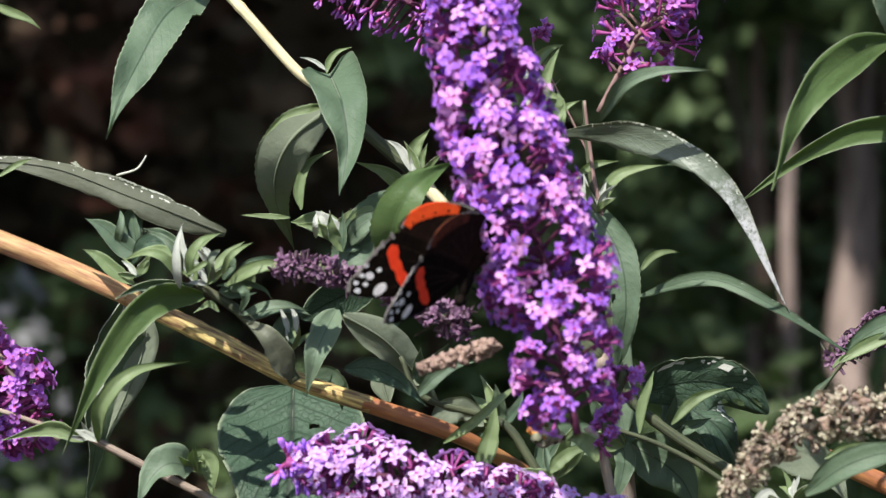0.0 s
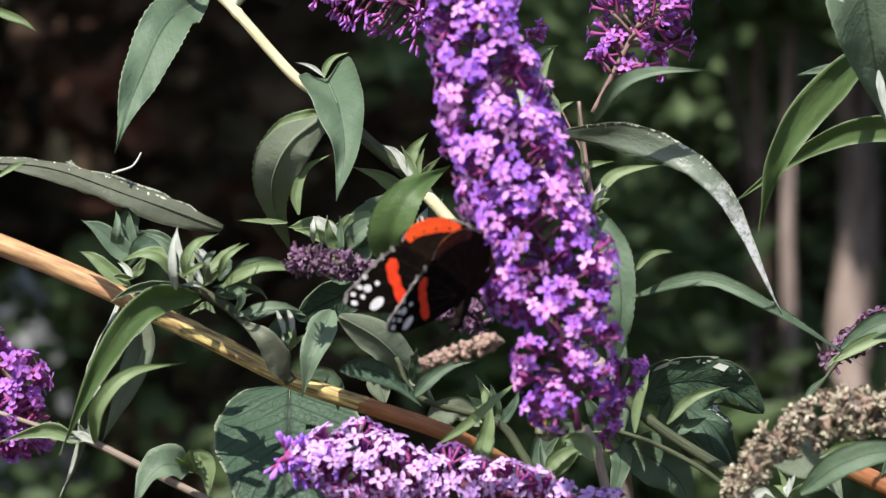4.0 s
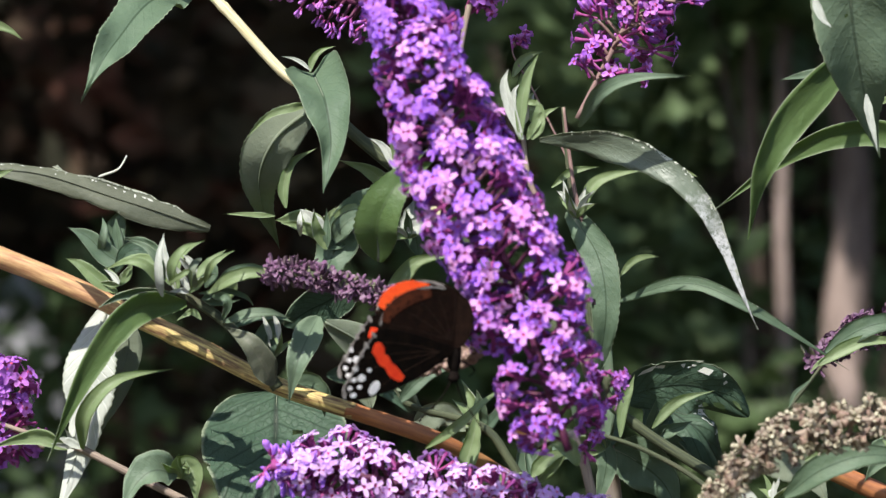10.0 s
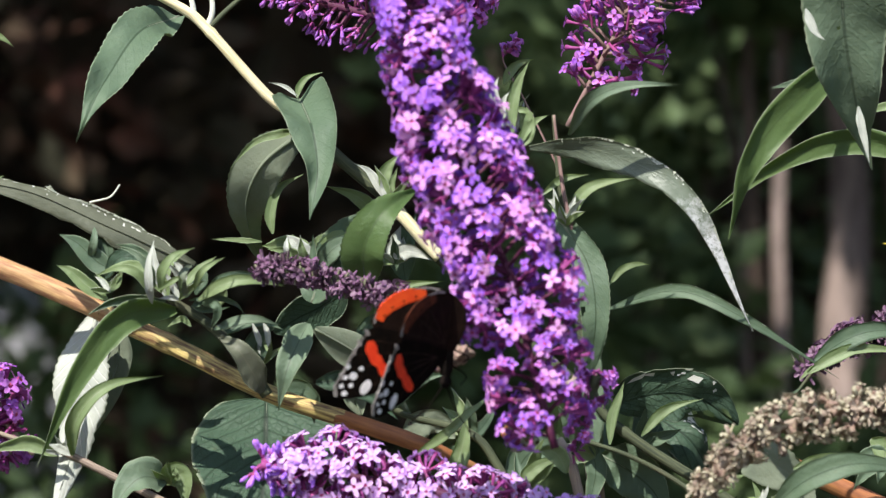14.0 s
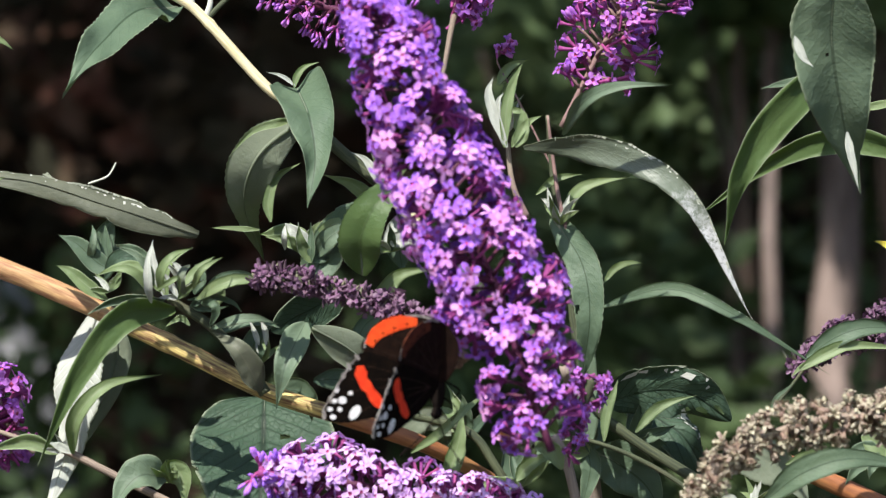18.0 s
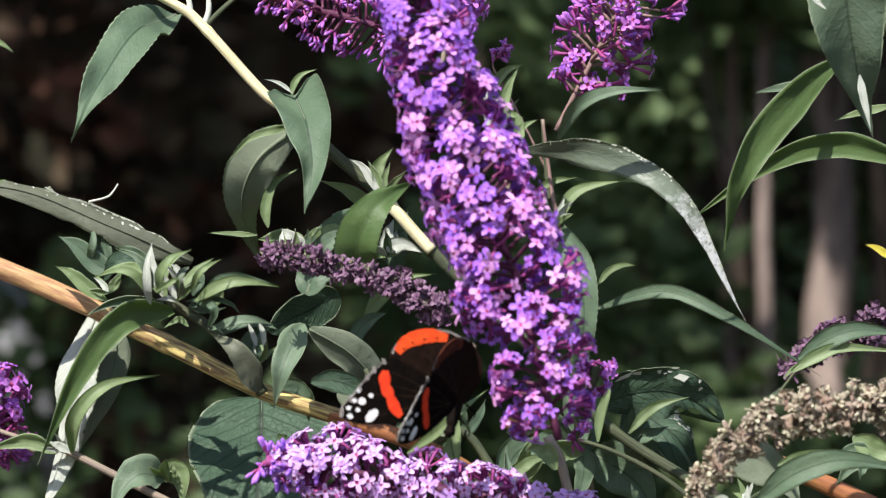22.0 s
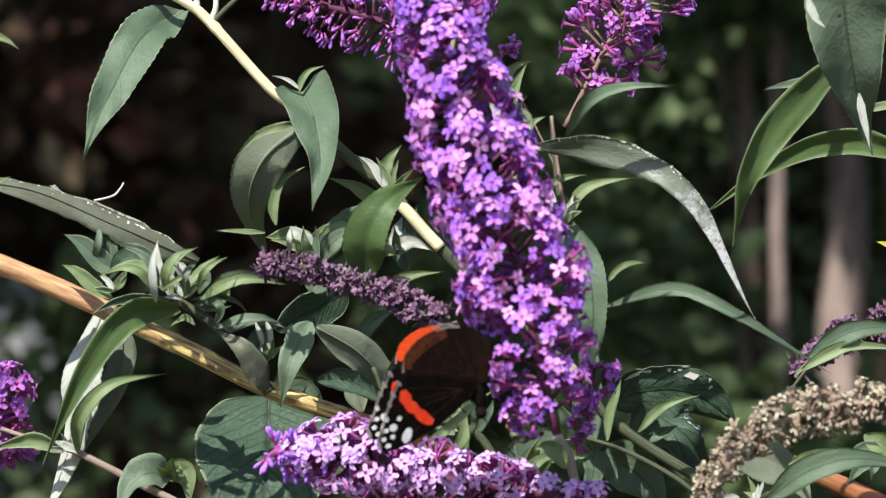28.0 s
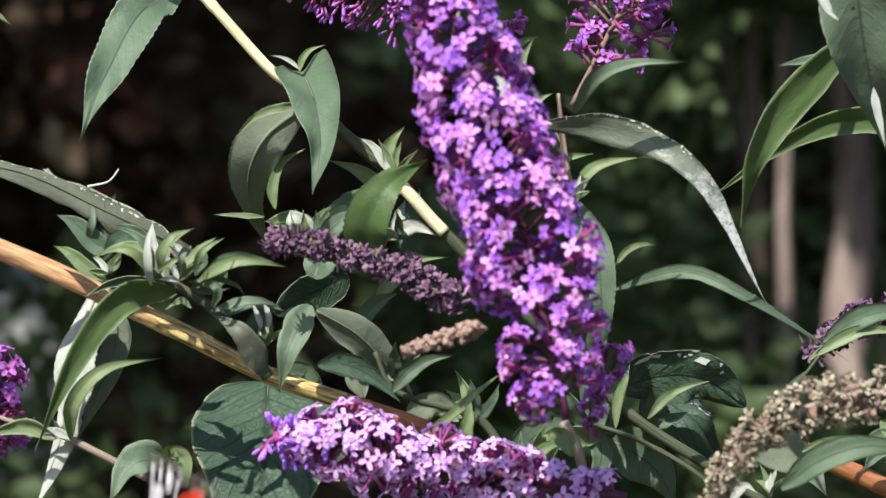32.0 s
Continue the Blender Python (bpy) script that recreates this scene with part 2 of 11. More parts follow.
def wing_material(name, a, b, rough, spec=0.3, fleck=None):
    n = Nodes(name)
    base = n.mix(n.ramp(n.noise(420, 5, 0.65), 0.35, 0.7), a, b)
    if fleck:
        base = n.mix(n.math("MULTIPLY", n.ramp(n.noise(1500, 3), 0.62, 0.72), 0.5), base, fleck)
    n.bump(n.noise(2600, 3), 0.35, 0.0003)
    return n.surface(base, rough, spec)


M_WING = wing_material("black_brown_wing", col(0.004, 0.0032, 0.003), col(0.009, 0.006, 0.0045), 0.9, 0.02)
M_ORANGE = wing_material("orange_red_scales", col(0.74, 0.060, 0.012), col(0.86, 0.105, 0.018), 0.7, 0.2)
M_DULLMARGIN = wing_material("dull_brown_margin", col(0.045, 0.014, 0.008), col(0.13, 0.035, 0.015), 0.85, 0.1)
M_HINDWING = wing_material("dark_brown_hindwing", col(0.007, 0.004, 0.0032), col(0.020, 0.010, 0.007), 0.9, 0.05, col(0.035, 0.018, 0.012))
M_VEIN = wing_material("brown_vein", col(0.012, 0.007, 0.005), col(0.030, 0.016, 0.011), 0.85, 0.1)
M_REDBAND = wing_material("red_scales", col(0.74, 0.040, 0.012), col(0.86, 0.07, 0.018), 0.7, 0.2)
M_SPOT = wing_material("white_scales", col(0.74, 0.72, 0.74), col(0.86, 0.84, 0.86), 0.7, 0.2)
M_FRINGE = wing_material("grey_fringe", col(0.14, 0.12, 0.11), col(0.40, 0.37, 0.35), 0.8, 0.1)
M_BODY = wing_material("brown_fur", col(0.006, 0.0045, 0.004), col(0.014, 0.010, 0.008), 0.95, 0.05, col(0.03, 0.022, 0.018))


def ground_material():
    n = Nodes("leaf_litter_soil")
    a = n.mix(n.ramp(n.noise(3.0, 6), 0.35, 0.65), col(0.035, 0.026, 0.017), col(0.06, 0.065, 0.025))
    a = n.mix(n.ramp(n.noise(38, 5, 0.7), 0.5, 0.7), a, col(0.11, 0.075, 0.045))
    n.bump(n.noise(45, 6, 0.7), 0.8, 0.03)
    return n.surface(a, 0.9, 0.2)


def bark_material(name, light, dark):
    n = Nodes(name)
    co = n.tree.nodes.new("ShaderNodeTexCoord")
    mp = n.add("Mapping")
    mp.inputs["Scale"].default_value = (22, 22, 4)
    n.tree.links.new(co.outputs["Object"], mp.inputs[0])
    streak = n.add("TexNoise", Scale=1.0, Detail=6.0, Roughness=0.65)
    n.tree.links.new(mp.outputs[0], streak.inputs["Vector"])
    base = n.mix(n.ramp(streak.outputs["Fac"], 0.35, 0.66), dark, light)
    n.bump(streak.outputs["Fac"], 0.9, 0.01)
    return n.surface(base, 0.85, 0.2)


def foliage_material(name, a, b, c, translucent=0.2, rough=0.6, spec=0.3):
    n = Nodes(name)
    base = n.mix(n.island(), a, b)
    base = n.mix(n.ramp(n.noise(2.2, 3), 0.52, 0.7), base, c)
    return n.surface(base, rough, spec, translucent, base)


M_GROUND = ground_material()
M_BARK = bark_material("pinkish_grey_bark", col(0.42, 0.325, 0.285), col(0.035, 0.026, 0.023))
M_DARKBARK = bark_material("dark_bark", col(0.09, 0.065, 0.05), col(0.04, 0.03, 0.025))
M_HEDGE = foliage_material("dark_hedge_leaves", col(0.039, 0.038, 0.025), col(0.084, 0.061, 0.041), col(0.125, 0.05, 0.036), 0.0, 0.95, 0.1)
M_SHRUB = foliage_material("green_shrub_leaves", col(0.04, 0.07, 0.025), col(0.075, 0.11, 0.04), col(0.055, 0.085, 0.032))
M_BLUEGREEN = foliage_material("blue_green_leaves", col(0.065, 0.105, 0.045), col(0.15, 0.21, 0.095), col(0.10, 0.15, 0.065))
M_CROWN = foliage_material("crown_leaves", col(0.03, 0.06, 0.02), col(0.06, 0.10, 0.03), col(0.045, 0.08, 0.025))
M_PALEPATCH = bark_material("pale_bright_patch", col(0.42, 0.42, 0.43), col(0.05, 0.05, 0.05))


# ---- building helpers ----
def thing(name, at, label, category, group=""):
    """An Empty at a thing's base, which carries its parts."""
    ob = new(name)
    ob.empty_display_size = 0.01
    ob.location = at
    bpy.context.view_layer.update()
    return tagged(ob, label, category, group)


def mesh_of(name, verts, faces, mats, slots=None, uvs=None, smooth=True):
    me = bpy.data.meshes.new(name)
    me.from_pydata([tuple(v) for v in verts], [], [tuple(f) for f in faces])
    for m in mats:
        me.materials.append(m)
    if slots is not None:
        me.polygons.foreach_set("material_index", np.array(slots, dtype=np.int32))
    if uvs is not None:
        layer = me.uv_layers.new(name="UVMap")
        loops = np.zeros(len(me.loops), dtype=np.int32)
        me.loops.foreach_get("vertex_index", loops)
        layer.data.foreach_set("uv", np.asarray(uvs, dtype=np.float32)[loops].ravel())
    me.polygons.foreach_set("use_smooth", np.full(len(me.polygons), smooth))
    me.update()
    return me


def child(name, me, parent, at=(0, 0, 0), label="", kind=""):
    ob = new(name, me)
    ob.parent = parent
    ob.location = at
    return tagged(ob, label, kind=kind)


def through_points(pts, n):
    """n + 1 places along a smooth curve through the given points (Catmull-Rom), with the way at each."""
    p = [Vector(q) for q in pts]
    p = [p[0] * 2 - p[1]] + p + [p[-1] * 2 - p[-2]]
    out, segs = [], len(p) - 3
    for k in range(n + 1):
        s = k / n * segs
        i = min(int(s), segs - 1)
        f = s - i
        a, b, c, d = p[i:i + 4]
        out.append(0.5 * (2 * b + (c - a) * f + (2 * a - 5 * b + 4 * c - d) * f * f + (3 * b - a - 3 * c + d) * f ** 3))
    ways = [(out[min(k + 1, n)] - out[max(k - 1, 0)]).normalized() for k in range(n + 1)]
    return out, ways


def tube_data(pts, radii, rings=24, sides=10, knots=()):
    """Vertices, faces and uvs of a tapering tube; knots: places along it (0 to 1) where it swells."""
    c, w = through_points(pts, rings)
    verts, faces, uvs = [], [], []
    side = w[0].orthogonal().normalized()
    run = 0.0
    for k in range(rings + 1):
        s = k / rings
        if k:
            run += (c[k] - c[k - 1]).length
        r = float(np.interp(s, np.linspace(0, 1, len(radii)), radii))
        r *= 1 + sum(0.16 * math.exp(-((s - q) / 0.012) ** 2) for q in knots)
        side = (side - w[k] * side.dot(w[k])).normalized()
        up = w[k].cross(side)
        for j in range(sides):
            a = 2 * math.pi * j / sides
            wob = 1 + 0.06 * math.sin(3 * a + 9 * s)
            verts.append(c[k] + (side * math.cos(a) + up * math.sin(a)) * r * wob)
            uvs.append((j / sides, run * 60))
    for k in range(rings):
        for j in range(sides):
            a, b = k * sides + j, k * sides + (j + 1) % sides
            faces.append((a, b, b + sides, a + sides))
    faces.append(tuple(range(sides - 1, -1, -1)))
    faces.append(tuple(rings * sides + j for j in range(sides)))
    return verts, faces, uvs


def stem(parent, pts, radii, mat, name="stem", rings=24, knots=(), label="", sides=10):
    base = Vector(parent.location) if parent.parent is None else Vector(parent.parent.location) + Vector(parent.location)
    rel = [Vector(p) - base for p in pts]
    v, f, u = tube_data(rel, radii, rings, sides, knots)
    return child(name, mesh_of(name, v, f, [mat], uvs=u), parent, label=label)


def blade_width(s, shape):
    if shape == "ovate":
        return min(1.0, 1.45 * (s + 0.004) ** 0.42 * (1 - s) ** 0.62)
    if shape == "heart":
        return min(1.0, 1.62 * (s + 0.02) ** 0.30 * (1 - s) ** 1.25)
    return min(1.0, 1.03 * math.sin(math.pi * min(1.0, 0.03 + 0.97 * s) ** 0.74) ** 1.2)


def leaf(parent, pts, half, tilt=0.0, fold=12.0, under=False, shape="lance", mats=None, teeth=26, wave=0.10, holes=(), label="", twist=0.0, quilt=0.0, torn=0.0):
    """One leaf blade along a curve through four places: a top skin and a felted under skin, a toothed rim and a midrib.
    tilt turns the blade about its midrib, twist adds to that towards the tip; under: the under side shows to the front."""
    mats = mats or (M_TOP, M_UNDER)
    base = Vector(parent.location)
    root = Vector(pts[0])
    big = half > 0.006
    rows, cols = (110, 44) if half > 0.022 else (70, 22) if half > 0.010 else (52, 16) if big else (28, 6)
    c, w = through_points([Vector(p) - root for p in pts], rows)
    seed = Vector((root.x * 91, root.z * 77, half * 500))
    verts, uvs = [], []
    length = sum((c[k + 1] - c[k]).length for k in range(rows))
    top_sign = -1.0 if under else 1.0
    grid = []
    for k in range(rows + 1):
        s = k / rows
        t = w[k]
        face = Vector((0, -1, 0))
        side = t.cross(face)
        if side.length < 0.05:
            side = Vector((1, 0, 0))
        side.normalize()
        nor = side.cross(t).normalized()
        if nor.y > 0:
            nor, side = -nor, -side
        a = radians(tilt + twist * s)
        sd = side * math.cos(a) + nor * math.sin(a)
        nr = nor * math.cos(a) - side * math.sin(a)
        wid = half * blade_width(s, shape)
        saw = abs((s * teeth) % 1.0 - 0.5) * 2
        line = []
        for j in range(cols + 1):
            u = 2 * j / cols - 1
            edge = abs(u) > 0.99
            bite = noise.noise(seed + Vector((s * 9, u * 3, 0)))
            slow = noise.noise(seed + Vector((s * 4.0, u * 2.0, 8)))
            uu = u * (1 - (min(0.10, 0.0006 / half) if edge else 0.0) * saw * (0.6 + 0.8 * abs(bite)) + 0.13 * slow * abs(u))
            if edge and bite > 0.42:
                uu *= 0.93
            if edge and torn:
                uu *= 1 - 0.5 * torn * max(0.0, noise.noise(seed + Vector((s * 38, u, 2))) + 0.5 * noise.noise(seed + Vector((s * 90, u, 5))))
            rise = abs(uu) * wid * math.sin(radians(fold))
            ripple = wave * half * noise.noise(seed + Vector((s * 5.0, u * 0.9, 3))) * (0.35 + abs(u)) * 2
            rug = 0.0
            if quilt:
                ph = (s * 9 - abs(u) * 3.0) % 1.0
                rug = -quilt * half * math.cos(2 * math.pi * ph) * min(1.0, abs(u) * 4) * (1 - s)
                if abs(u) < 0.02:
                    rug -= 0.03 * half
            p = c[k] + sd * (uu * wid * math.cos(radians(fold) * abs(uu))) + nr * (top_sign * (rise + rug) + ripple)
            line.append((p, nr * top_sign, (0.5 + 0.5 * u, s)))
        grid.append(line)
    thick = 0.00011 if half < 0.006 else 0.00016
    for layer in (1, -1):
        for line in grid:
            for p, nn, q in line:
                verts.append(p + nn * thick * layer)
                uvs.append(q)
    faces, slots = [], []
    m, block = cols + 1, (rows + 1) * (cols + 1)
    gone = set()
    for hs, hu, hr in holes:
        for k in range(rows):
            for j in range(cols):
                s, u = (k + 0.5) / rows, 2 * (j + 0.5) / cols - 1
                if ((s - hs) * length / (2 * half)) ** 2 + ((u - hu) / 2) ** 2 < hr * hr * (0.6 + 0.8 * abs(noise.noise(Vector((k * 0.9, j * 0.9, hs * 50))))):
                    gone.add((k, j))
    flip = under
    for k in range(rows):
        for j in range(cols):
            if (k, j) in gone:
                continue
            a = k * m + j
            f = (a, a + 1, a + 1 + m, a + m)
            faces.append(f if flip else f[::-1])
            slots.append(0)
            g = tuple(i + block for i in f)
            faces.append(g[::-1] if flip else g)
            slots.append(1)
    for k in range(rows):
        for j in (0, cols):
            a = k * m + j
            faces.append((a, a + m, a + m + block, a + block))
            slots.append(1)
    mats = list(mats)
    if torn:
        # small bleached shreds that curl up near the upper rim
        mats.append(M_SHRED)
        top = sum(line[cols][0].z - line[0][0].z for line in grid) > 0
        rr = random.Random(int(half * 1e6))
        for q in range(int(150 * torn)):
            centre = rr.choice((0.2, 0.32, 0.45, 0.52, 0.6, 0.74, 0.8)) + rr.gauss(0, 0.05)
            k = int(min(max(centre, 0.06), 0.93) * rows)
            inset = int(abs(rr.gauss(0, 0.12)) * cols)
            j = cols - inset if top else inset
            j2 = j - 1 if top else j + 1
            a, b, d = grid[k][j], grid[k + 1][j], grid[k][j2]
            along, across = (b[0] - a[0]).normalized(), (d[0] - a[0]).normalized()
            up = Vector((0, -1, 0)) * half * 0.03
            g = half * rr.uniform(0.06, 0.20) * (2.2 if rr.random() < 0.15 else 1)
            h = half * rr.uniform(0.05, 0.15) * (1.8 if rr.random() < 0.15 else 1)
            n0 = len(verts)
            o = a[0] + (b[0] - a[0]) * rr.random() + up
            verts += [o, o + along * g + across * h * rr.uniform(-0.3, 0.3) + up * rr.random(), o + along * g * rr.uniform(0.3, 0.8) + across * h + up * rr.random(), o - along * g * rr.uniform(0.1, 0.7) + across * h * rr.uniform(0.2, 0.9)]
            uvs += [a[2], a[2], a[2], a[2]]
            faces += [(n0, n0 + 1, n0 + 2), (n0, n0 + 2, n0 + 3)]
            slots += [2, 2]
    me = mesh_of("leaf", verts, faces, mats, slots, uvs)
    ob = child("leaf", me, parent, root - base, label)
    if half > 0.003:
        rib = [grid[k][cols // 2][0] - grid[k][cols // 2][1] * (0.0002 + 0.0002 * (1 - k / rows)) for k in range(0, rows - 2, max(1, rows // 10))]
        v, f, u = tube_data(rib, [0.00075 if big else 0.0004, 0.00015], len(rib) * 2, 6)
        child("midrib", mesh_of("midrib", v, f, [mats[1]], uvs=u), ob)
    return ob


# ---- flower pieces ----
def floret_mesh(name, length, spread, lobe, petal, curl, seed, tube=None, throat=None):
    """A four-lobed flower on its tube; it stands on the origin and opens along +z."""
    r = random.Random(seed)
    v, f, s = [], [], []
    n = 6
    for z, rad in ((0, 0.00045), (length * 0.75, 0.00065), (length, 0.00105)):
        for j in range(n):
            a = 2 * math.pi * j / n
            v.append((rad * math.cos(a), rad * math.sin(a), z))
    for k in range(2):
        for j in range(n):
            a, b = k * n + j, k * n + (j + 1) % n
            f.append((a, b, b + n, a + n))
            s.append(1)
    c = len(v)
    v.append((0, 0, length - 0.0007))
    for j in range(n):
        f.append((2 * n + j, 2 * n + (j + 1) % n, c))
        s.append(2)
    for q in range(4):
        a = math.pi / 2 * q + r.uniform(-0.2, 0.2)
        ca, sa = math.cos(a), math.sin(a)
        k0 = len(v)
        bend = curl + r.uniform(-0.25, 0.35)
        reach = spread * r.uniform(0.88, 1.1)
        for d, wd in ((0.0006, 0.00075), (reach * 0.40, lobe * 0.9), (reach * 0.75, lobe * 1.0), (reach, lobe * 0.55)):
            z = length + 0.0003 + bend * d * (1 - 0.3 * d / reach) - 0.12 * d * (d / reach)
            for u in (-1, 0, 1):
                dd = d + (0.00018 if u == 0 and d > reach * 0.9 else 0)
                v.append((ca * dd - sa * wd * u, sa * dd + ca * wd * u, z - (0.00025 if u == 0 else 0)))
        for k in range(3):
            for j in range(2):
                p = k0 + k * 3 + j
                f.append((p, p + 3, p + 4, p + 1))
                s.append(0)
    return mesh_of(name, v, f, [petal, tube or M_TUBE, throat or M_THROAT], s)


def bud_mesh(name, length, rad, body, foot, seed, split=False):
    """A closed bud or a dry seed husk on a short calyx."""
    r = random.Random(seed)
    v, f, s = [], [], []
    n = 6
    rings = [(0, 0.35), (0.2, 0.8), (0.38, 0.7), (0.6, 0.9), (0.82, 1.0 if not split else 0.85), (1.0, 0.35 if not split else 0.7)]
    for z, w in rings:
        for j in range(n):
            a = 2 * math.pi * j / n
            k = w * rad * r.uniform(0.85, 1.15)
            v.append((k * math.cos(a), k * math.sin(a), z * length + (r.uniform(-0.1, 0.2) * length if split and z == 1.0 else 0)))
    for k in range(len(rings) - 1):
        for j in range(n):
            a, b = k * n + j, k * n + (j + 1) % n
            f.append((a, b, b + n, a + n))
            s.append(1 if k < 2 else 0)
    f.append(tuple((len(rings) - 1) * n + j for j in range(n)))
    s.append(0)
    return mesh_of(name, v, f, [body, foot], s)


def aim(d, spin=0.0):
    """A turn that takes +z to the way d."""
    return Vector(d).to_track_quat("Z", "Y").to_matrix().to_4x4() @ Matrix.Rotation(spin, 4, "Z")


def join_mesh(name, items):
    """One mesh out of (mesh, matrix) pairs that share their materials."""
    verts, faces, slots, base = [], [], [], 0
    for me, m in items:
        verts += [m @ v.co for v in me.vertices]
        faces += [tuple(i + base for i in p.vertices) for p in me.polygons]
        slots += [p.material_index for p in me.polygons]
        base += len(me.vertices)
    return mesh_of(name, verts, faces, list(items[0][0].materials), slots)


def panicle(name, pts, radii, clusters, per, meshes, label, stalk, piece="floret", rise=0.35, blob=0.0075, seed=1, back=0.45,
            stalk_r=(0.0016, 0.0006), inner=0.42, group="buddleia flower heads", centre=None, sparse=0.0, joined_share=0.0, size=(0.85, 1.12), low=0.0, ragged=0.0, crest=None, tail=None, bare=()):
    """A flower head: a stalk with clusters of florets in whorls all round it. Florets on the far side are one joined part."""
    r = random.Random(seed)
    t = thing(name, centre or pts[-1], label, "flower head", group)
    base = Vector(t.location)
    stem(t, pts, stalk_r, stalk, "stalk", 30)
    steps = 60
    c, w = through_points([Vector(p) - base for p in pts], steps)
    rest, spokes = [], []
    for k in range(clusters):
        s = (k + 0.5) / clusters * (1 - low) + r.uniform(-0.3, 0.3) / clusters
        s = min(max(s, 0.0), 1.0)
        i = min(int(s * steps), steps)
        mid, way = c[i], -w[i]
        rad = float(np.interp(s, np.linspace(0, 1, len(radii)), radii))
        rad *= 1 + r.uniform(-ragged, ragged * 0.6)
        a = k * 2.39996 + r.uniform(-0.4, 0.4)
        e1 = way.orthogonal().normalized()
        e2 = way.cross(e1)
        out = e1 * math.cos(a) + e2 * math.sin(a)
        if r.random() < sparse + (0.06 if tail and s > 0.84 else 0.0):
            continue
        heart = mid + out * rad * inner + way * rad * rise * 0.6
        spokes.append((mid, heart))
        bl = min(blob, rad * 0.62)
        for _ in range(per):
            d = (out * 1.15 + way * rise + Vector((r.gauss(0, 1), r.gauss(0, 1), r.gauss(0, 1))) * 0.62).normalized()
            if d.dot(out) < -0.1:
                d = (d + out).normalized()
            near_end = crest if crest and s < 0.20 + r.uniform(-0.08, 0.08) else tail if tail and s > 0.80 + r.uniform(-0.08, 0.08) else meshes
            me = r.choice(near_end)
            tall = max(v.co.z for v in me.vertices)
            grow = r.uniform(*size)
            tip = heart + d * (bl + r.uniform(-0.25, 0.3) * bl)
            reach = tip - mid
            if reach.length > rad * 1.12:
                tip = mid + reach * (rad * 1.12 / reach.length)
            place = tip - d * tall * grow
            m = Matrix.Translation(place) @ aim(d, r.uniform(0, 6.28)) @ Matrix.Diagonal((grow, grow, grow, 1))
            at = tip + base
            open_place = any(((at.x - x) / wide) ** 2 + ((at.z - z) / tall_gap) ** 2 < 1 for x, z, wide, tall_gap in bare)
            if open_place and d.y < 0.5:
                continue
            if d.y > back or r.random() < joined_share:
                rest.append((me, m))
            else:
                ob = new(piece, me)
                ob.parent = t
                ob.matrix_local = m
    v0, f0, base_i = [], [], 0
    for a, b in spokes:
        v, f, _ = tube_data([a, (a + b) / 2 + Vector((0, 0, 0.0004)), b], [0.0006, 0.0004], 3, 5)
        v0 += v
        f0 += [tuple(i + base_i for i in q) for q in f]
        base_i += len(v)
    if v0:
        child("stalk_mass", mesh_of("stalk_mass", v0, f0, [stalk]), t, kind="stuff")
    if rest:
        child(piece + "_mass", join_mesh(piece + "_mass", rest), t, kind="stuff")
    return t


# ---- woodland ----
# gaps cut into the added crowns to steer sun: place it reaches, gap's radius
SUN_GAPS = [(-0.36, 3.6, 1.2, 0.12), (-0.5, 3.6, 1.15, 0.15), (0.575, 4.96, 1.40, 0.055), (0.492, 4.9, 1.38, 0.09), (0.435, 4.95, 1.34, 0.05), (-0.76, 5.86, 1.37, 0.1), (0.34, 4.2, 1.26, 0.12), (-0.28, 3.6, 1.17, 0.13), (-0.72, 5.86, 1.31, 0.12), (-0.68, 5.86, 1.20, 0.10), (-0.78, 6.0, 1.2, 0.03), (-0.73, 6.0, 1.13, 0.025), (0.36, 5.8, 1.72, 0.08), (-0.35, 5.6, 1.25, 0.06), (0.1, 4.8, 1.25, 0.07), (0.2, 4.8, 1.55, 0.06), (-0.30, 5.0, 1.25, 0.05), (0.25, 5.2, 1.62, 0.08), (0.33, 5.0, 1.62, 0.08), (0.22, 5.0, 1.5, 0.06)]
_g = random.Random(77)
SUN_GAPS += [(_g.uniform(0.06, 0.40), 5.2, _g.uniform(1.48, 1.95), _g.uniform(0.035, 0.065)) for _ in range(36)]
SUN_GAPS += [(_g.uniform(-0.6, 0.05), 4.0, _g.uniform(1.02, 1.25), _g.uniform(0.02, 0.04)) for _ in range(12)]
SUN_GAPS += [(_g.uniform(-0.78, -0.35), 5.0, _g.uniform(1.18, 1.40), _g.uniform(0.02, 0.04)) for _ in range(12)]


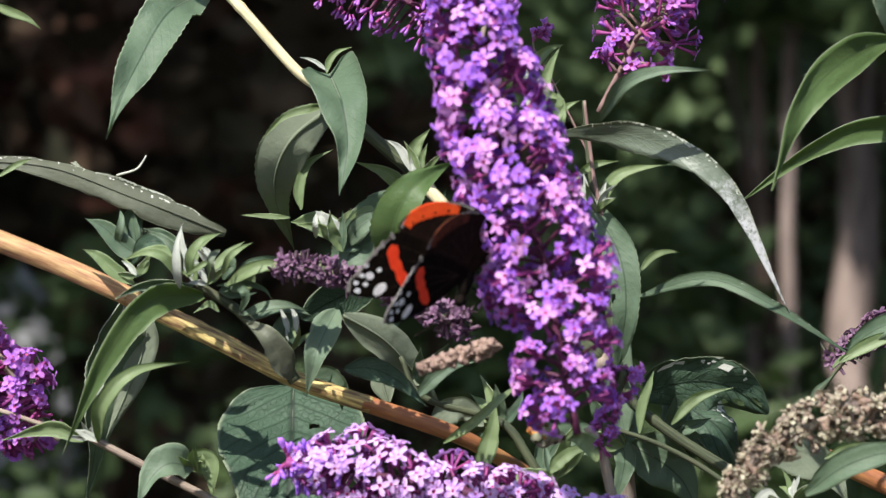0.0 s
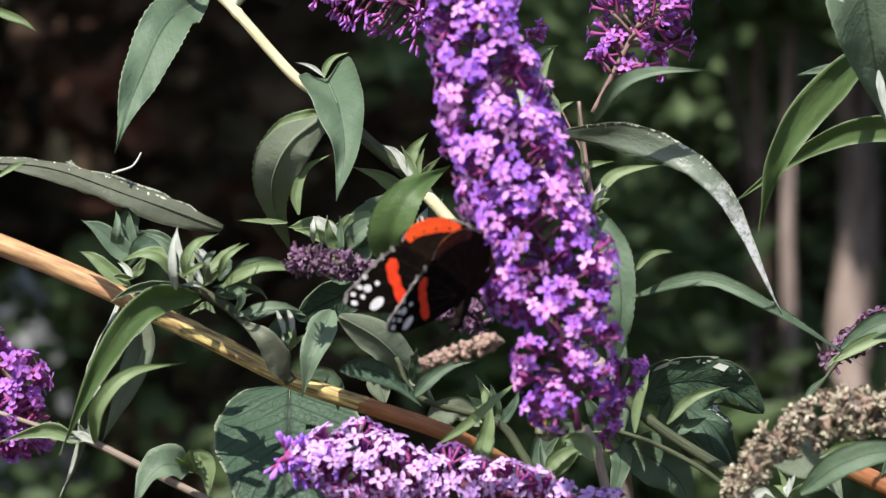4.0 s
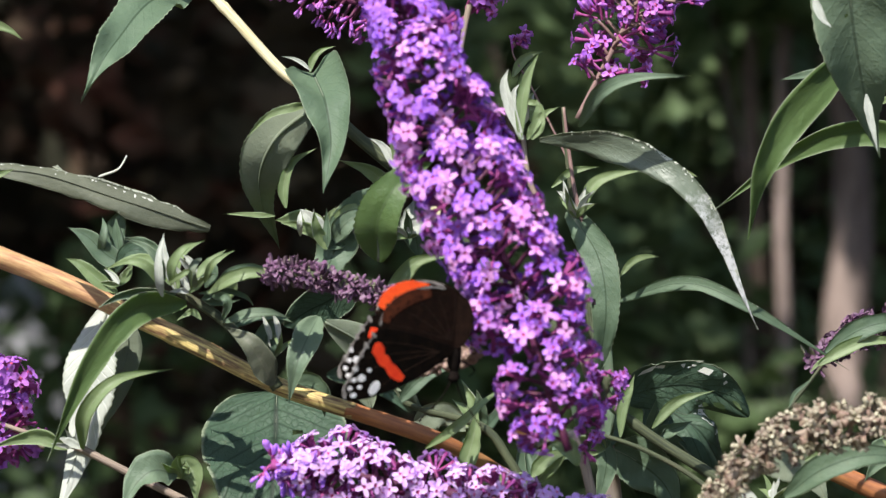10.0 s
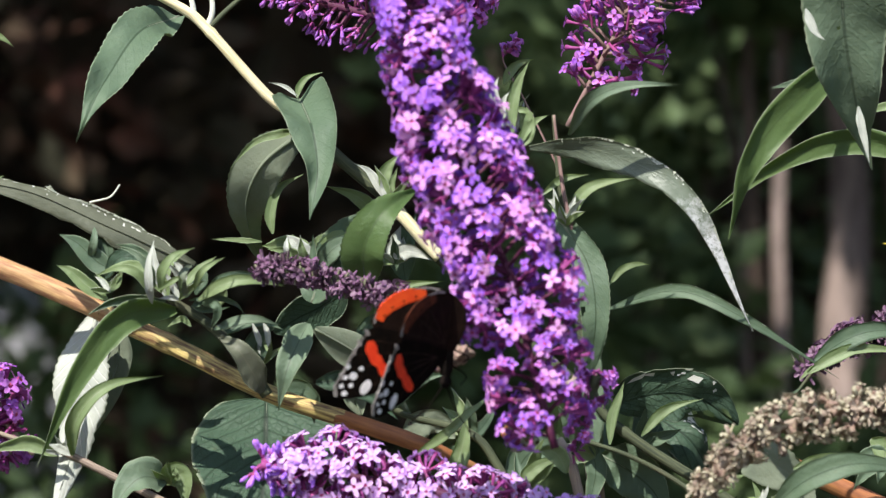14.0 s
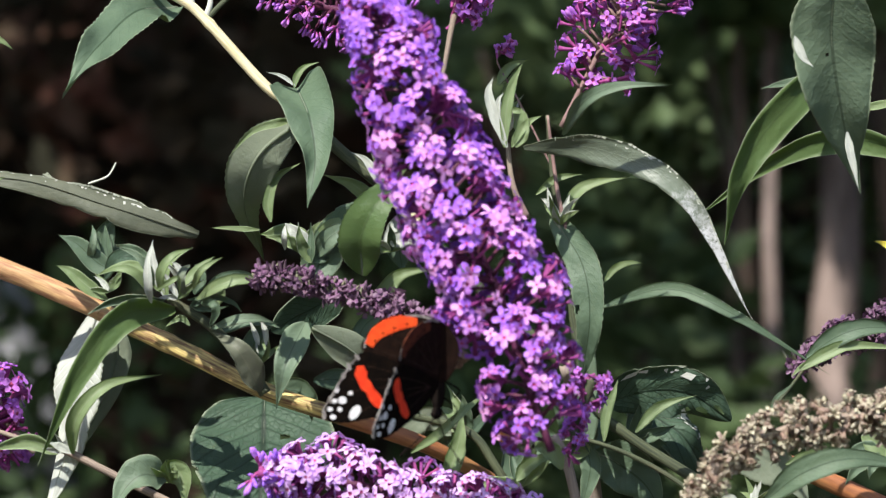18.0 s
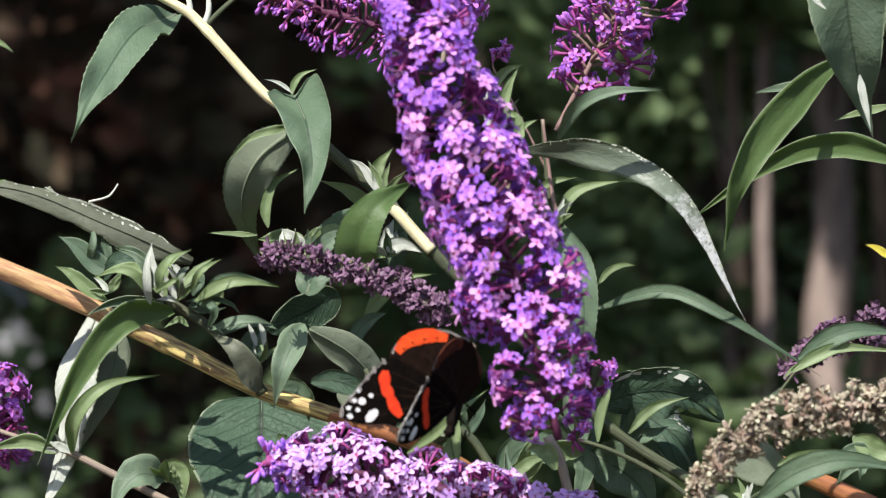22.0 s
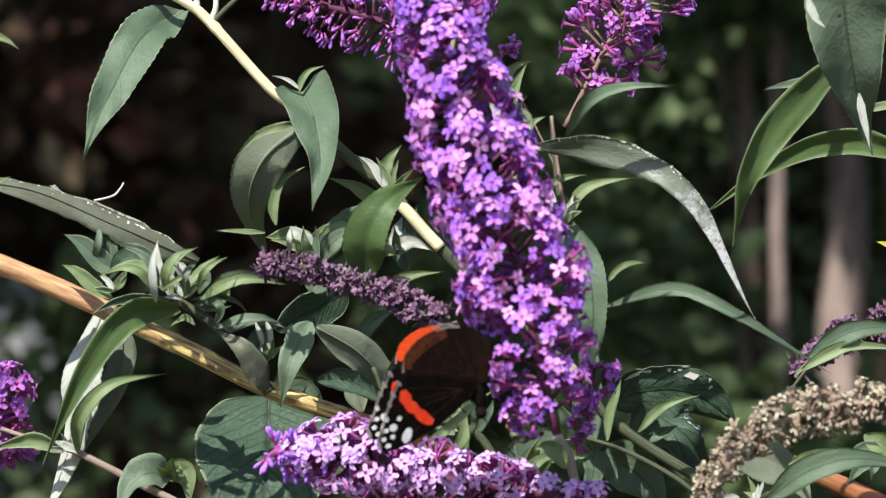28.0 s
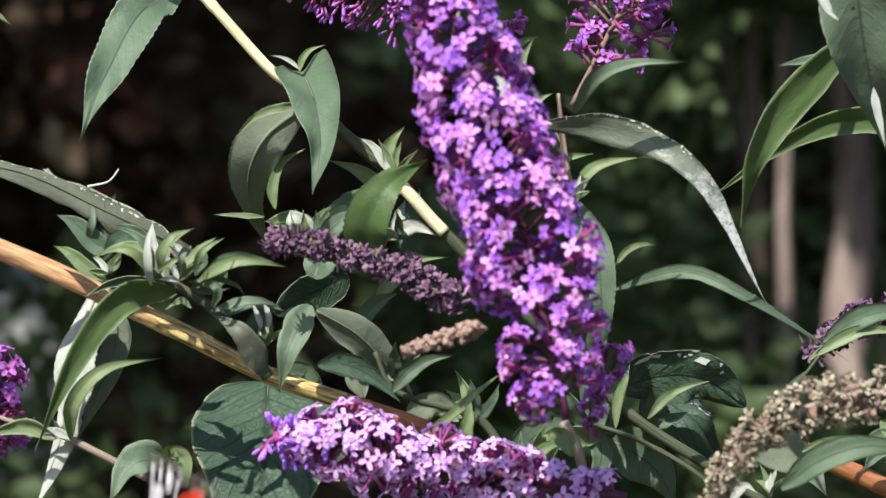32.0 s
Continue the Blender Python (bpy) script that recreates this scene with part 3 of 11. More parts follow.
def leaf_cloud(name, blobs, n, size, mat, seed, flat=0.6, gaps=()):
    """Many small folded leaves in overlapping uneven clumps, as one mesh."""
    r = np.random.RandomState(seed)
    blobs = np.array(blobs, dtype=float)
    vol = blobs[:, 3] * blobs[:, 4] * blobs[:, 5]
    pick = r.choice(len(blobs), n, p=vol / vol.sum())
    d = r.normal(size=(n, 3))
    d /= np.linalg.norm(d, axis=1)[:, None]
    rad = r.uniform(0.25, 1.0, n) ** 0.6
    pos = blobs[pick, :3] + d * rad[:, None] * blobs[pick, 3:6]
    if gaps:
        keep = np.ones(n, dtype=bool)
        way = np.array(SUN_FROM)
        for gx, gy, gz, gr in gaps:
            q = pos - np.array((gx, gy, gz))
            off = q - np.outer(q @ way, way)
            keep &= np.linalg.norm(off, axis=1) > gr
        pos = pos[keep]
        n = len(pos)
    t = r.normal(size=(n, 3)) * np.array([1, 1, flat])
    t /= np.linalg.norm(t, axis=1)[:, None]
    b = np.cross(t, r.normal(size=(n, 3)))
    b /= np.linalg.norm(b, axis=1)[:, None]
    nn = np.cross(t, b)
    ln = size * r.uniform(0.6, 1.4, n)[:, None]
    wd = ln * 0.32
    v = np.stack([pos, pos + t * ln * 0.5 + b * wd + nn * wd * 0.3, pos + t * ln, pos + t * ln * 0.5 - b * wd + nn * wd * 0.3], 1).reshape(-1, 3)
    f = np.arange(n * 4).reshape(n, 4)
    faces = np.concatenate([f[:, [0, 1, 2]], f[:, [0, 2, 3]]])
    me = bpy.data.meshes.new(name)
    me.from_pydata(v.tolist(), [], faces.tolist())
    me.materials.append(mat)
    me.update()
    return me


def shrub(name, at, blobs, n, size, mat, label, seed, category="shrub"):
    t = thing(name, at, label, category)
    base = Vector(at)
    r = random.Random(seed)
    for q in range(5):
        b = blobs[r.randrange(len(blobs))]
        top = Vector(b[:3])
        stem(t, [base + Vector((r.uniform(-.1, .1), r.uniform(-.1, .1), -0.02)), base.lerp(top, 0.5) + Vector((r.uniform(-.1, .1), r.uniform(-.1, .1), 0)), top], (0.02, 0.006), M_DARKBARK, "branch", 10)
    rel = [(b[0] - at[0], b[1] - at[1], b[2] - at[2], *b[3:]) for b in blobs]
    child("foliage", leaf_cloud("foliage", rel, n, size, mat, seed), t, kind="stuff")
    return t


def tree(name, at, height, rad, mat, label, seed, crown=(), n=0, size=0.09, lean=(0, 0)):
    t = thing(name, at, label, "tree", "woodland trees")
    base = Vector(at)
    r = random.Random(seed)
    top = base + Vector((lean[0], lean[1], height))
    way = [base - Vector((0, 0, 0.05))] + [base.lerp(top, q / 40) + Vector((r.uniform(-0.25, 0.25), r.uniform(-0.25, 0.25), 0)) * rad for q in range(1, 40)] + [top]
    girth = [rad * (1.15 - 0.75 * q / 60) * r.uniform(0.82, 1.18) for q in range(60)] + [rad * 0.3]
    stem(t, way, girth, mat, "trunk", 140, sides=14)
    for b in (crown[::4] if len(crown) > 20 else crown):
        tip = Vector(b[:3])
        k = r.uniform(0.5, 0.9)
        foot = base.lerp(top, k)
        stem(t, [foot, foot.lerp(tip, 0.5) + Vector((0, 0, 0.15)), tip], (rad * 0.4, rad * 0.1), mat, "limb", 10)
    if n:
        rel = [(b[0] - at[0], b[1] - at[1], b[2] - at[2], *b[3:]) for b in crown]
        child("crown", leaf_cloud("crown", rel, n, size, M_CROWN, seed, gaps=[(a - at[0], b - at[1], c - at[2], d) for a, b, c, d in SUN_GAPS]), t, kind="stuff")
    return t


def clump(r, x0, x1, y0, y1, z0, z1, n, lo, hi):
    return [(r.uniform(x0, x1), r.uniform(y0, y1), r.uniform(z0, z1), r.uniform(lo, hi), r.uniform(lo, hi), r.uniform(lo, hi) * 0.8) for _ in range(n)]


# ground, a shallow rolling sheet out to the horizon
_v, _f, _n = [], [], 60
for _i in range(_n + 1):
    for _j in range(_n + 1):
        _x = math.copysign(abs(_i / _n * 2 - 1) ** 3, _i / _n * 2 - 1) * 600
        _y = math.copysign(abs(_j / _n * 2 - 1) ** 3, _j / _n * 2 - 1) * 600
        _v.append((_x, _y, 0.06 * noise.noise(Vector((_x * 0.4, _y * 0.4, 0)))))
for _i in range(_n):
    for _j in range(_n):
        _a = _i * (_n + 1) + _j
        _f.append((_a, _a + _n + 1, _a + _n + 2, _a + 1))
tagged(new("ground", mesh_of("ground", _v, _f, [M_GROUND])), "dark soil with leaf litter", "ground", kind="structure")

_r = random.Random(4)
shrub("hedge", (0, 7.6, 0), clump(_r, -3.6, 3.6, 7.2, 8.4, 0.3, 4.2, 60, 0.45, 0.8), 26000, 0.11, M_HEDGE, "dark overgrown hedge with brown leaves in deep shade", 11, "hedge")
# side hedges stand out of view, added to keep light off the background
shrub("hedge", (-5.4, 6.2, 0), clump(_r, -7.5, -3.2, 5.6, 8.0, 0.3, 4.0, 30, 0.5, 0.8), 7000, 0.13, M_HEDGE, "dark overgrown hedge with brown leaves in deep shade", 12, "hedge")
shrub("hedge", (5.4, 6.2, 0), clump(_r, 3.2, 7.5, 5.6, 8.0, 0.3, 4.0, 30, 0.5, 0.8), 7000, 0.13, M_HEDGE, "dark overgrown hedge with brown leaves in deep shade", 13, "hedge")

# uneven dark sheet added for deep shade; closes the view behind the hedges
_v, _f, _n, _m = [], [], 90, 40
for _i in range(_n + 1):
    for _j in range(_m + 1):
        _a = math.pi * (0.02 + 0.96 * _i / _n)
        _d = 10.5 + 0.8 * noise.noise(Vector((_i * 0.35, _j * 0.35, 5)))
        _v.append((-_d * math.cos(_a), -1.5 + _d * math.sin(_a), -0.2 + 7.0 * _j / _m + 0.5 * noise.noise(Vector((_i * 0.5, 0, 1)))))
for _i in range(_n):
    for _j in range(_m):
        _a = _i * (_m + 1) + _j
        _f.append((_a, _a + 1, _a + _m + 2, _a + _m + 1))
tagged(new("backdrop", mesh_of("backdrop", _v, _f, [M_HEDGE])), "dark sheet added for deep shade behind the hedges", "backdrop", kind="structure")

# ---- trees, shrubs and ground behind the bush ----
# the crowns lie out of view, added to shade the background
tree("tree", (0.585, 5.0, 0), 5.6, 0.032, M_BARK, "slim tree with pinkish grey bark", 21, clump(_r, -1.2, 2.6, 3.2, 6.2, 4.6, 6.6, 16, 0.5, 0.9), 5000, 0.10, (0.02, 0.1))
tree("tree", (0.492, 4.9, 0), 5.2, 0.011, M_BARK, "thin tree with pinkish grey bark", 22, clump(_r, -0.5, 2.0, 4.8, 6.8, 4.4, 6.0, 8, 0.4, 0.7), 2000, 0.10, (-0.03, 0))
tree("tree", (0.435, 5.0, 0), 5.0, 0.009, M_BARK, "thin tree with pinkish grey bark", 26, clump(_r, -0.6, 1.4, 4.4, 6.4, 4.4, 6.0, 6, 0.4, 0.7), 1500, 0.10, (0.02, 0))
tree("tree", (0.36, 6.3, 0), 5.4, 0.028, M_BARK, "thin tree with pinkish grey bark", 23, clump(_r, -1, 1.5, 5.2, 7.4, 4.6, 6.4, 8, 0.5, 0.8), 2500, 0.10, (0.0, 0))
tree("tree", (0.74, 6.0, 0), 5.8, 0.06, M_DARKBARK, "tree with dark brown bark, its unseen crown added for shade", 24, clump(_r, 0.5, 3.5, 4.0, 7.0, 4.6, 6.8, 12, 0.5, 0.9), 4000, 0.10, (0.05, 0))
# this tree is unseen, added so that its wide crown blocks the sun
tree("tree", (-2.6, 4.6, 0), 6.0, 0.12, M_DARKBARK, "tree with dark brown bark, its unseen crown added for shade", 25, clump(_r, -3.8, 1.6, 0.5, 6.6, 4.6, 7.0, 56, 0.6, 1.0), 36000, 0.12, (0.1, 0))
shrub("shrub", (0.42, 4.2, 0), clump(_r, 0.15, 0.66, 4.0, 4.5, 0.55, 1.28, 18, 0.08, 0.16), 2000, 0.055, M_SHRUB, "green leafy shrub at the woodland edge", 31)
shrub("shrub", (-0.45, 3.6, 0), clump(_r, -0.72, -0.22, 3.4, 3.9, 0.5, 1.18, 14, 0.10, 0.18), 1900, 0.05, M_SHRUB, "green leafy shrub at the woodland edge", 32)
shrub("shrub", (0.30, 5.2, 0), clump(_r, 0.06, 0.42, 5.0, 5.5, 1.2, 2.2, 12, 0.12, 0.22), 900, 0.07, M_BLUEGREEN, "blue-green leafy shrub in shade", 33)
shrub("shrub", (-0.62, 5.0, 0), clump(_r, -0.85, -0.45, 4.8, 5.3, 0.5, 1.36, 16, 0.08, 0.16), 650, 0.06, M_SHRUB, "green leafy shrub in shade", 34)

shrub("shrub", (0.75, 5.9, 0), clump(_r, 0.0, 0.85, 5.7, 6.3, 1.15, 2.1, 18, 0.12, 0.26), 1100, 0.075, M_BLUEGREEN, "blue-green leafy shrub in shade", 35)
# made-up shrub, its foliage set high to keep sun off the upper trunks
shrub("shrub", (0.60, 5.15, 0), clump(_r, 0.36, 0.72, 4.7, 4.9, 1.70, 2.05, 12, 0.06, 0.12), 700, 0.07, M_SHRUB, "tall leafy shrub with bare lower branches, added to shade the trunks", 37)
shrub("shrub", (0.15, 4.8, 0), clump(_r, 0.0, 0.36, 4.4, 4.9, 0.7, 1.36, 14, 0.08, 0.18), 1100, 0.06, M_SHRUB, "green leafy shrub at the woodland edge", 36)


def boulder(at, wide, high, seed, label):
    """A lumpy upright form that stands on the ground, made up to carry bright patches."""
    verts, faces, n, m = [], [], 20, 24
    for i in range(m + 1):
        f = i / m
        for j in range(n):
            a = 2 * math.pi * j / n
            w = wide * (1 - 0.45 * f) * math.sqrt(max(0.0, 1 - f ** 6)) * (1 + 0.5 * noise.noise(Vector((2 * math.cos(a), 2 * math.sin(a), f * 5 + seed))))
            verts.append((w * math.cos(a), w * math.sin(a), -0.05 + high * f))
    for i in range(m):
        for j in range(n):
            a, b = i * n + j, i * n + (j + 1) % n
            faces.append((a, b, b + n, a + n))
    ob = new("boulder", mesh_of("boulder", verts, faces, [M_PALEPATCH]))
    ob.location = at
    tagged(ob, label, "boulder")


# made-up pale form; stands in for bright patches between the leaves
boulder((-0.73, 6.0, 0), 0.17, 1.42, 3, "tall pale form standing in for bright patches among dark leaves")

# ---- the bush, shoot by shoot ----

cane_a = thing("leafy_shoot", (0.0371, 0.035, 1.3649), "pale yellow arching cane with green drooping leaves", "shoot", "leafy shoots of the bush")
stem(cane_a, [(-0.089, 0.03, 1.4787), (-0.0743, 0.03, 1.4713), (-0.0674, 0.03, 1.4656), (-0.05, 0.03, 1.4463), (-0.0415, 0.03, 1.4411)], (0.0010, 0.00145, 0.0015, 0.00155, 0.0015), M_PALE, "stem", 44, (0.52, 0.9), label="pale yellow cane", sides=10)
stem(cane_a, [(-0.0425, 0.034, 1.4415), (-0.0302, 0.036, 1.4294), (-0.0154, 0.036, 1.4166), (-0.0113, 0.034, 1.4125)], (0.0018, 0.0018, 0.0018, 0.0018), M_GREENSTEM, "stem", 24, (), label="green middle length of the cane", sides=10)
stem(cane_a, [(-0.0138, 0.032, 1.4146), (-0.0075, 0.031, 1.4077), (-0.0007, 0.03, 1.4002)], (0.0018, 0.0018, 0.0018), M_PALE, "stem", 18, (), label="pale yellow lower length of the cane", sides=10)
stem(cane_a, [(-0.0012, 0.031, 1.4008), (0.007, 0.032, 1.3925), (0.019, 0.034, 1.3805), (0.037, 0.034, 1.365)], (0.0018, 0.0018, 0.0019, 0.0020), M_GREENSTEM, "stem", 26, (), label="dull green foot of the cane", sides=10)
stem(cane_a, [(-0.0674, 0.03, 1.4653), (-0.0657, 0.03, 1.4705), (-0.0661, 0.03, 1.477)], (0.00098, 0.00065), M_WHITE, "side_shoot", 8, (), sides=10)
stem(cane_a, [(-0.0669, 0.03, 1.4653), (-0.0628, 0.03, 1.4697), (-0.0563, 0.03, 1.4754)], (0.00082, 0.00065), M_GREENSTEM, "side_shoot", 8, (), sides=10)
stem(cane_a, [(-0.071, 0.03, 1.4697), (-0.0718, 0.03, 1.4738), (-0.0743, 0.03, 1.477)], (0.00098, 0.00049), M_WHITE, "side_shoot", 8, (), sides=10)
swing_leaf = leaf(cane_a, [(-0.0757, 0.04, 1.4694), (-0.0864, 0.028, 1.4619), (-0.0951, 0.014, 1.4445), (-0.1021, 0.006, 1.4253)], 0.00746, fold=14, tilt=-6, wave=0.22, label="grey-green lance leaf hanging from the cane")
leaf(cane_a, [(-0.0405, 0.024, 1.4452), (-0.0367, 0.01, 1.4364), (-0.0348, 0.002, 1.4241), (-0.0368, -0.002, 1.4108)], 0.0125, fold=36, tilt=8, shape="heart", label="folded grey-green leaf hanging tip down")
leaf(cane_a, [(-0.0395, 0.03, 1.4365), (-0.0515, 0.024, 1.4262), (-0.0563, 0.036, 1.4125), (-0.0515, 0.062, 1.3955)], 0.0074, fold=8, tilt=4, under=True, label="leaf showing its grey felted under side")
leaf(cane_a, [(-0.0484, 0.03, 1.407), (-0.0491, 0.03, 1.4132), (-0.0464, 0.03, 1.4201), (-0.0394, 0.03, 1.4242)], 0.0018, mats=(M_YOUNG, M_YOUNG), fold=25)
leaf(cane_a, [(-0.0412, 0.02, 1.4453), (-0.0404, 0.02, 1.4488), (-0.038, 0.02, 1.4514), (-0.0339, 0.02, 1.4527)], 0.00114, mats=(M_YOUNG, M_YOUNG), fold=20)
leaf(cane_a, [(-0.0407, 0.02, 1.4456), (-0.0436, 0.02, 1.448), (-0.0461, 0.02, 1.4492), (-0.0493, 0.02, 1.4498)], 0.00065, mats=(M_FELT, M_FELT), fold=20)
leaf(cane_a, [(-0.0155, 0.04, 1.4081), (-0.0204, 0.04, 1.4142), (-0.0254, 0.04, 1.4183), (-0.0345, 0.04, 1.4211)], 0.0028, mats=(M_YOUNG, M_YOUNG), fold=18, tilt=25)
leaf(cane_a, [(-0.0213, -0.006, 1.3919), (-0.0214, -0.014, 1.4025), (-0.0161, -0.016, 1.4127), (-0.0057, -0.006, 1.42)], 0.00667, fold=14, tilt=12, mats=(M_BRIGHT, M_UNDER), label="broad mid-green leaf")
leaf(cane_a, [(-0.0367, 0.01, 1.3876), (-0.0331, 0.01, 1.3966), (-0.0277, 0.01, 1.405), (-0.0187, 0.01, 1.413)], 0.00869, fold=8, tilt=18, shape="ovate", mats=(M_TOP, M_UNDER), label="pale blue-green leaf")
leaf(cane_a, [(-0.0228, 0.033, 1.4092), (-0.0302, 0.033, 1.4071), (-0.0351, 0.033, 1.4043), (-0.0392, 0.033, 1.4002)], 0.00197, mats=(M_YOUNG, M_YOUNG), fold=14)
leaf(cane_a, [(-0.0368, 0.036, 1.3993), (-0.0417, 0.036, 1.4026), (-0.0467, 0.036, 1.4038), (-0.0519, 0.036, 1.4035)], 0.00362, mats=(M_YOUNG, M_YOUNG), fold=10)
leaf(cane_a, [(-0.0154, 0.03, 1.4162), (-0.0186, 0.03, 1.4214), (-0.0211, 0.03, 1.425), (-0.0252, 0.03, 1.4272)], 0.00147, mats=(M_FELT, M_FELT), fold=20)
leaf(cane_a, [(-0.0167, 0.034, 1.4169), (-0.0171, 0.034, 1.4223), (-0.0154, 0.034, 1.4264), (-0.0118, 0.034, 1.4305)], 0.0023, mats=(M_YOUNG, M_YOUNG), fold=18)
leaf(cane_a, [(-0.0365, 0.024, 1.4002), (-0.0397, 0.024, 1.4026), (-0.0422, 0.024, 1.405), (-0.0443, 0.024, 1.4067)], 0.00228, mats=(M_FELT, M_FELT), fold=18)
leaf(cane_a, [(-0.0518, 0.04, 1.4048), (-0.0567, 0.04, 1.4051), (-0.0617, 0.04, 1.4054), (-0.0669, 0.04, 1.4054)], 0.00082, mats=(M_YOUNG, M_YOUNG))
leaf(cane_a, [(-0.0138, 0.032, 1.4002), (-0.0113, 0.032, 1.4018), (-0.008, 0.032, 1.4018), (-0.0023, 0.032, 1.3993)], 0.00262, mats=(M_FELT, M_FELT), fold=16)
leaf(cane_a, [(-0.0204, 0.036, 1.3804), (-0.0154, 0.036, 1.387), (-0.0105, 0.036, 1.3919), (0.001, 0.036, 1.3936)], 0.00263, mats=(M_YOUNG, M_YOUNG), fold=16)
leaf(cane_a, [(-0.0106, 0.042, 1.3936), (-0.0114, 0.042, 1.4002), (-0.0102, 0.042, 1.4068), (-0.0073, 0.042, 1.4134)], 0.00396, fold=14)

cane_b = thing("leafy_shoot", (0.0075, 0.02, 1.3408), "tan diagonal cane with grey-green leaves and young side shoots", "shoot", "leafy shoots of the bush")
stem(cane_b, [(-0.1346, 0, 1.3992), (-0.1155, 0, 1.3919), (-0.0964, 0, 1.3832), (-0.0924, 0, 1.3813)], (0.00303, 0.00295, 0.00281, 0.00271), M_PINKCANE, "stem", 30, (), label="pinkish brown older length of the cane", sides=14)
stem(cane_b, [(-0.0956, 0, 1.3829), (-0.0924, 0, 1.3813), (-0.0724, 0, 1.3718), (-0.0501, 0, 1.3606), (-0.0278, 0, 1.3531)], (0.00271, 0.00271, 0.00262, 0.00247, 0.00239), M_CANE, "stem", 50, (0.02, 0.45), label="tan and orange striped cane", sides=14)
stem(cane_b, [(-0.03, 0, 1.3538), (-0.0262, 0, 1.3526), (-0.0102, 0, 1.3472), (0.0026, 0.01, 1.3413), (0.019, 0.03, 1.3311)], (0.00239, 0.00239, 0.00239, 0.00223, 0.00223), M_RED, "stem", 24, (), label="orange-red young length of the cane", sides=14)
stem(cane_b, [(-0.0483, -0.012, 1.3599), (-0.0543, -0.012, 1.3686), (-0.0638, -0.012, 1.3788), (-0.0733, -0.012, 1.3852), (-0.078, -0.012, 1.3899)], (0.00174, 0.00158, 0.00126, 0.00095), M_GREENSTEM, "side_shoot", 24, (0.8,), sides=10)
long_leaf = leaf(cane_b, [(-0.0655, 0.016, 1.3905), (-0.0880, 0.012, 1.4005), (-0.1163, 0.008, 1.4118), (-0.1559, 0.004, 1.4142)], 0.0049, fold=5, tilt=-24, under=True, torn=1.3, wave=0.2, mats=(M_DULL, M_DULL), label="long grey leaf with a ragged bleached edge")
stem(long_leaf, [(-0.0935, -0.004, 1.4078), (-0.0884, -0.004, 1.4091), (-0.0865, -0.004, 1.4108), (-0.0852, -0.004, 1.4129)], (0.00032, 0.00022), M_WHITE, "dry_tendril", 10, (), sides=10)
leaf(cane_b, [(-0.0762, -0.015, 1.3868), (-0.0789, -0.015, 1.3939), (-0.0797, -0.015, 1.3986), (-0.0797, -0.015, 1.4027)], 0.00158, mats=(M_FELT, M_FELT), fold=30)
leaf(cane_b, [(-0.0753, -0.015, 1.386), (-0.0762, -0.015, 1.3931), (-0.0734, -0.015, 1.3978), (-0.0684, -0.015, 1.4006)], 0.00173, mats=(M_YOUNG, M_FELT), fold=25, tilt=20)
leaf(cane_b, [(-0.0707, -0.015, 1.3868), (-0.0684, -0.015, 1.3915), (-0.0649, -0.015, 1.3954), (-0.0602, -0.015, 1.3978)], 0.00173, mats=(M_TOP, M_UNDER), fold=25)
leaf(cane_b, [(-0.0775, -0.015, 1.3883), (-0.0822, -0.015, 1.3939), (-0.0881, -0.015, 1.3954), (-0.0955, -0.015, 1.3928)], 0.00205, mats=(M_YOUNG, M_FELT), fold=20, tilt=-20)
leaf(cane_b, [(-0.0789, -0.011, 1.3899), (-0.0812, -0.011, 1.3962), (-0.0852, -0.011, 1.4002), (-0.0904, -0.011, 1.4014)], 0.00205, mats=(M_TOP, M_UNDER), fold=20, tilt=10)
leaf(cane_b, [(-0.0929, -0.007, 1.3862), (-0.0982, -0.007, 1.3898), (-0.1029, -0.007, 1.3938), (-0.1072, -0.007, 1.3957)], 0.00238, mats=(M_YOUNG, M_FELT), fold=25)
leaf(cane_b, [(-0.0923, 0.01, 1.394), (-0.0972, 0.01, 1.3966), (-0.1028, 0.01, 1.4018), (-0.1081, 0.01, 1.4043)], 0.00322, mats=(M_TOP, M_UNDER), fold=20)
leaf(cane_b, [(-0.0935, 0.014, 1.3945), (-0.0959, 0.014, 1.4002), (-0.0943, 0.014, 1.4058), (-0.0918, 0.014, 1.4102)], 0.00355, mats=(M_TOP, M_UNDER), fold=12)
leaf(cane_b, [(-0.0713, -0.019, 1.3876), (-0.0713, -0.019, 1.3923), (-0.0725, -0.019, 1.3954), (-0.0741, -0.019, 1.3967)], 0.00141, mats=(M_FELT, M_FELT), fold=25)
leaf(cane_b, [(-0.0679, -0.017, 1.3876), (-0.0664, -0.017, 1.3915), (-0.0667, -0.017, 1.3947), (-0.0679, -0.017, 1.3958)], 0.0022, mats=(M_TOP, M_UNDER), fold=25)
leaf(cane_b, [(-0.0649, -0.015, 1.3872), (-0.0595, -0.019, 1.3911), (-0.0526, -0.015, 1.3918), (-0.0441, -0.011, 1.3902)], 0.00252, mats=(M_TOP, M_UNDER), fold=22, tilt=25)
leaf(cane_b, [(-0.0699, -0.015, 1.386), (-0.0629, -0.015, 1.3868), (-0.0573, -0.015, 1.3852), (-0.0548, -0.015, 1.3825)], 0.00095, mats=(M_TOP, M_UNDER))
leaf(cane_b, [(-0.0632, -0.009, 1.3835), (-0.0627, -0.009, 1.3875), (-0.0632, -0.009, 1.3899), (-0.064, -0.009, 1.391)], 0.00317, mats=(M_YOUNG, M_FELT))
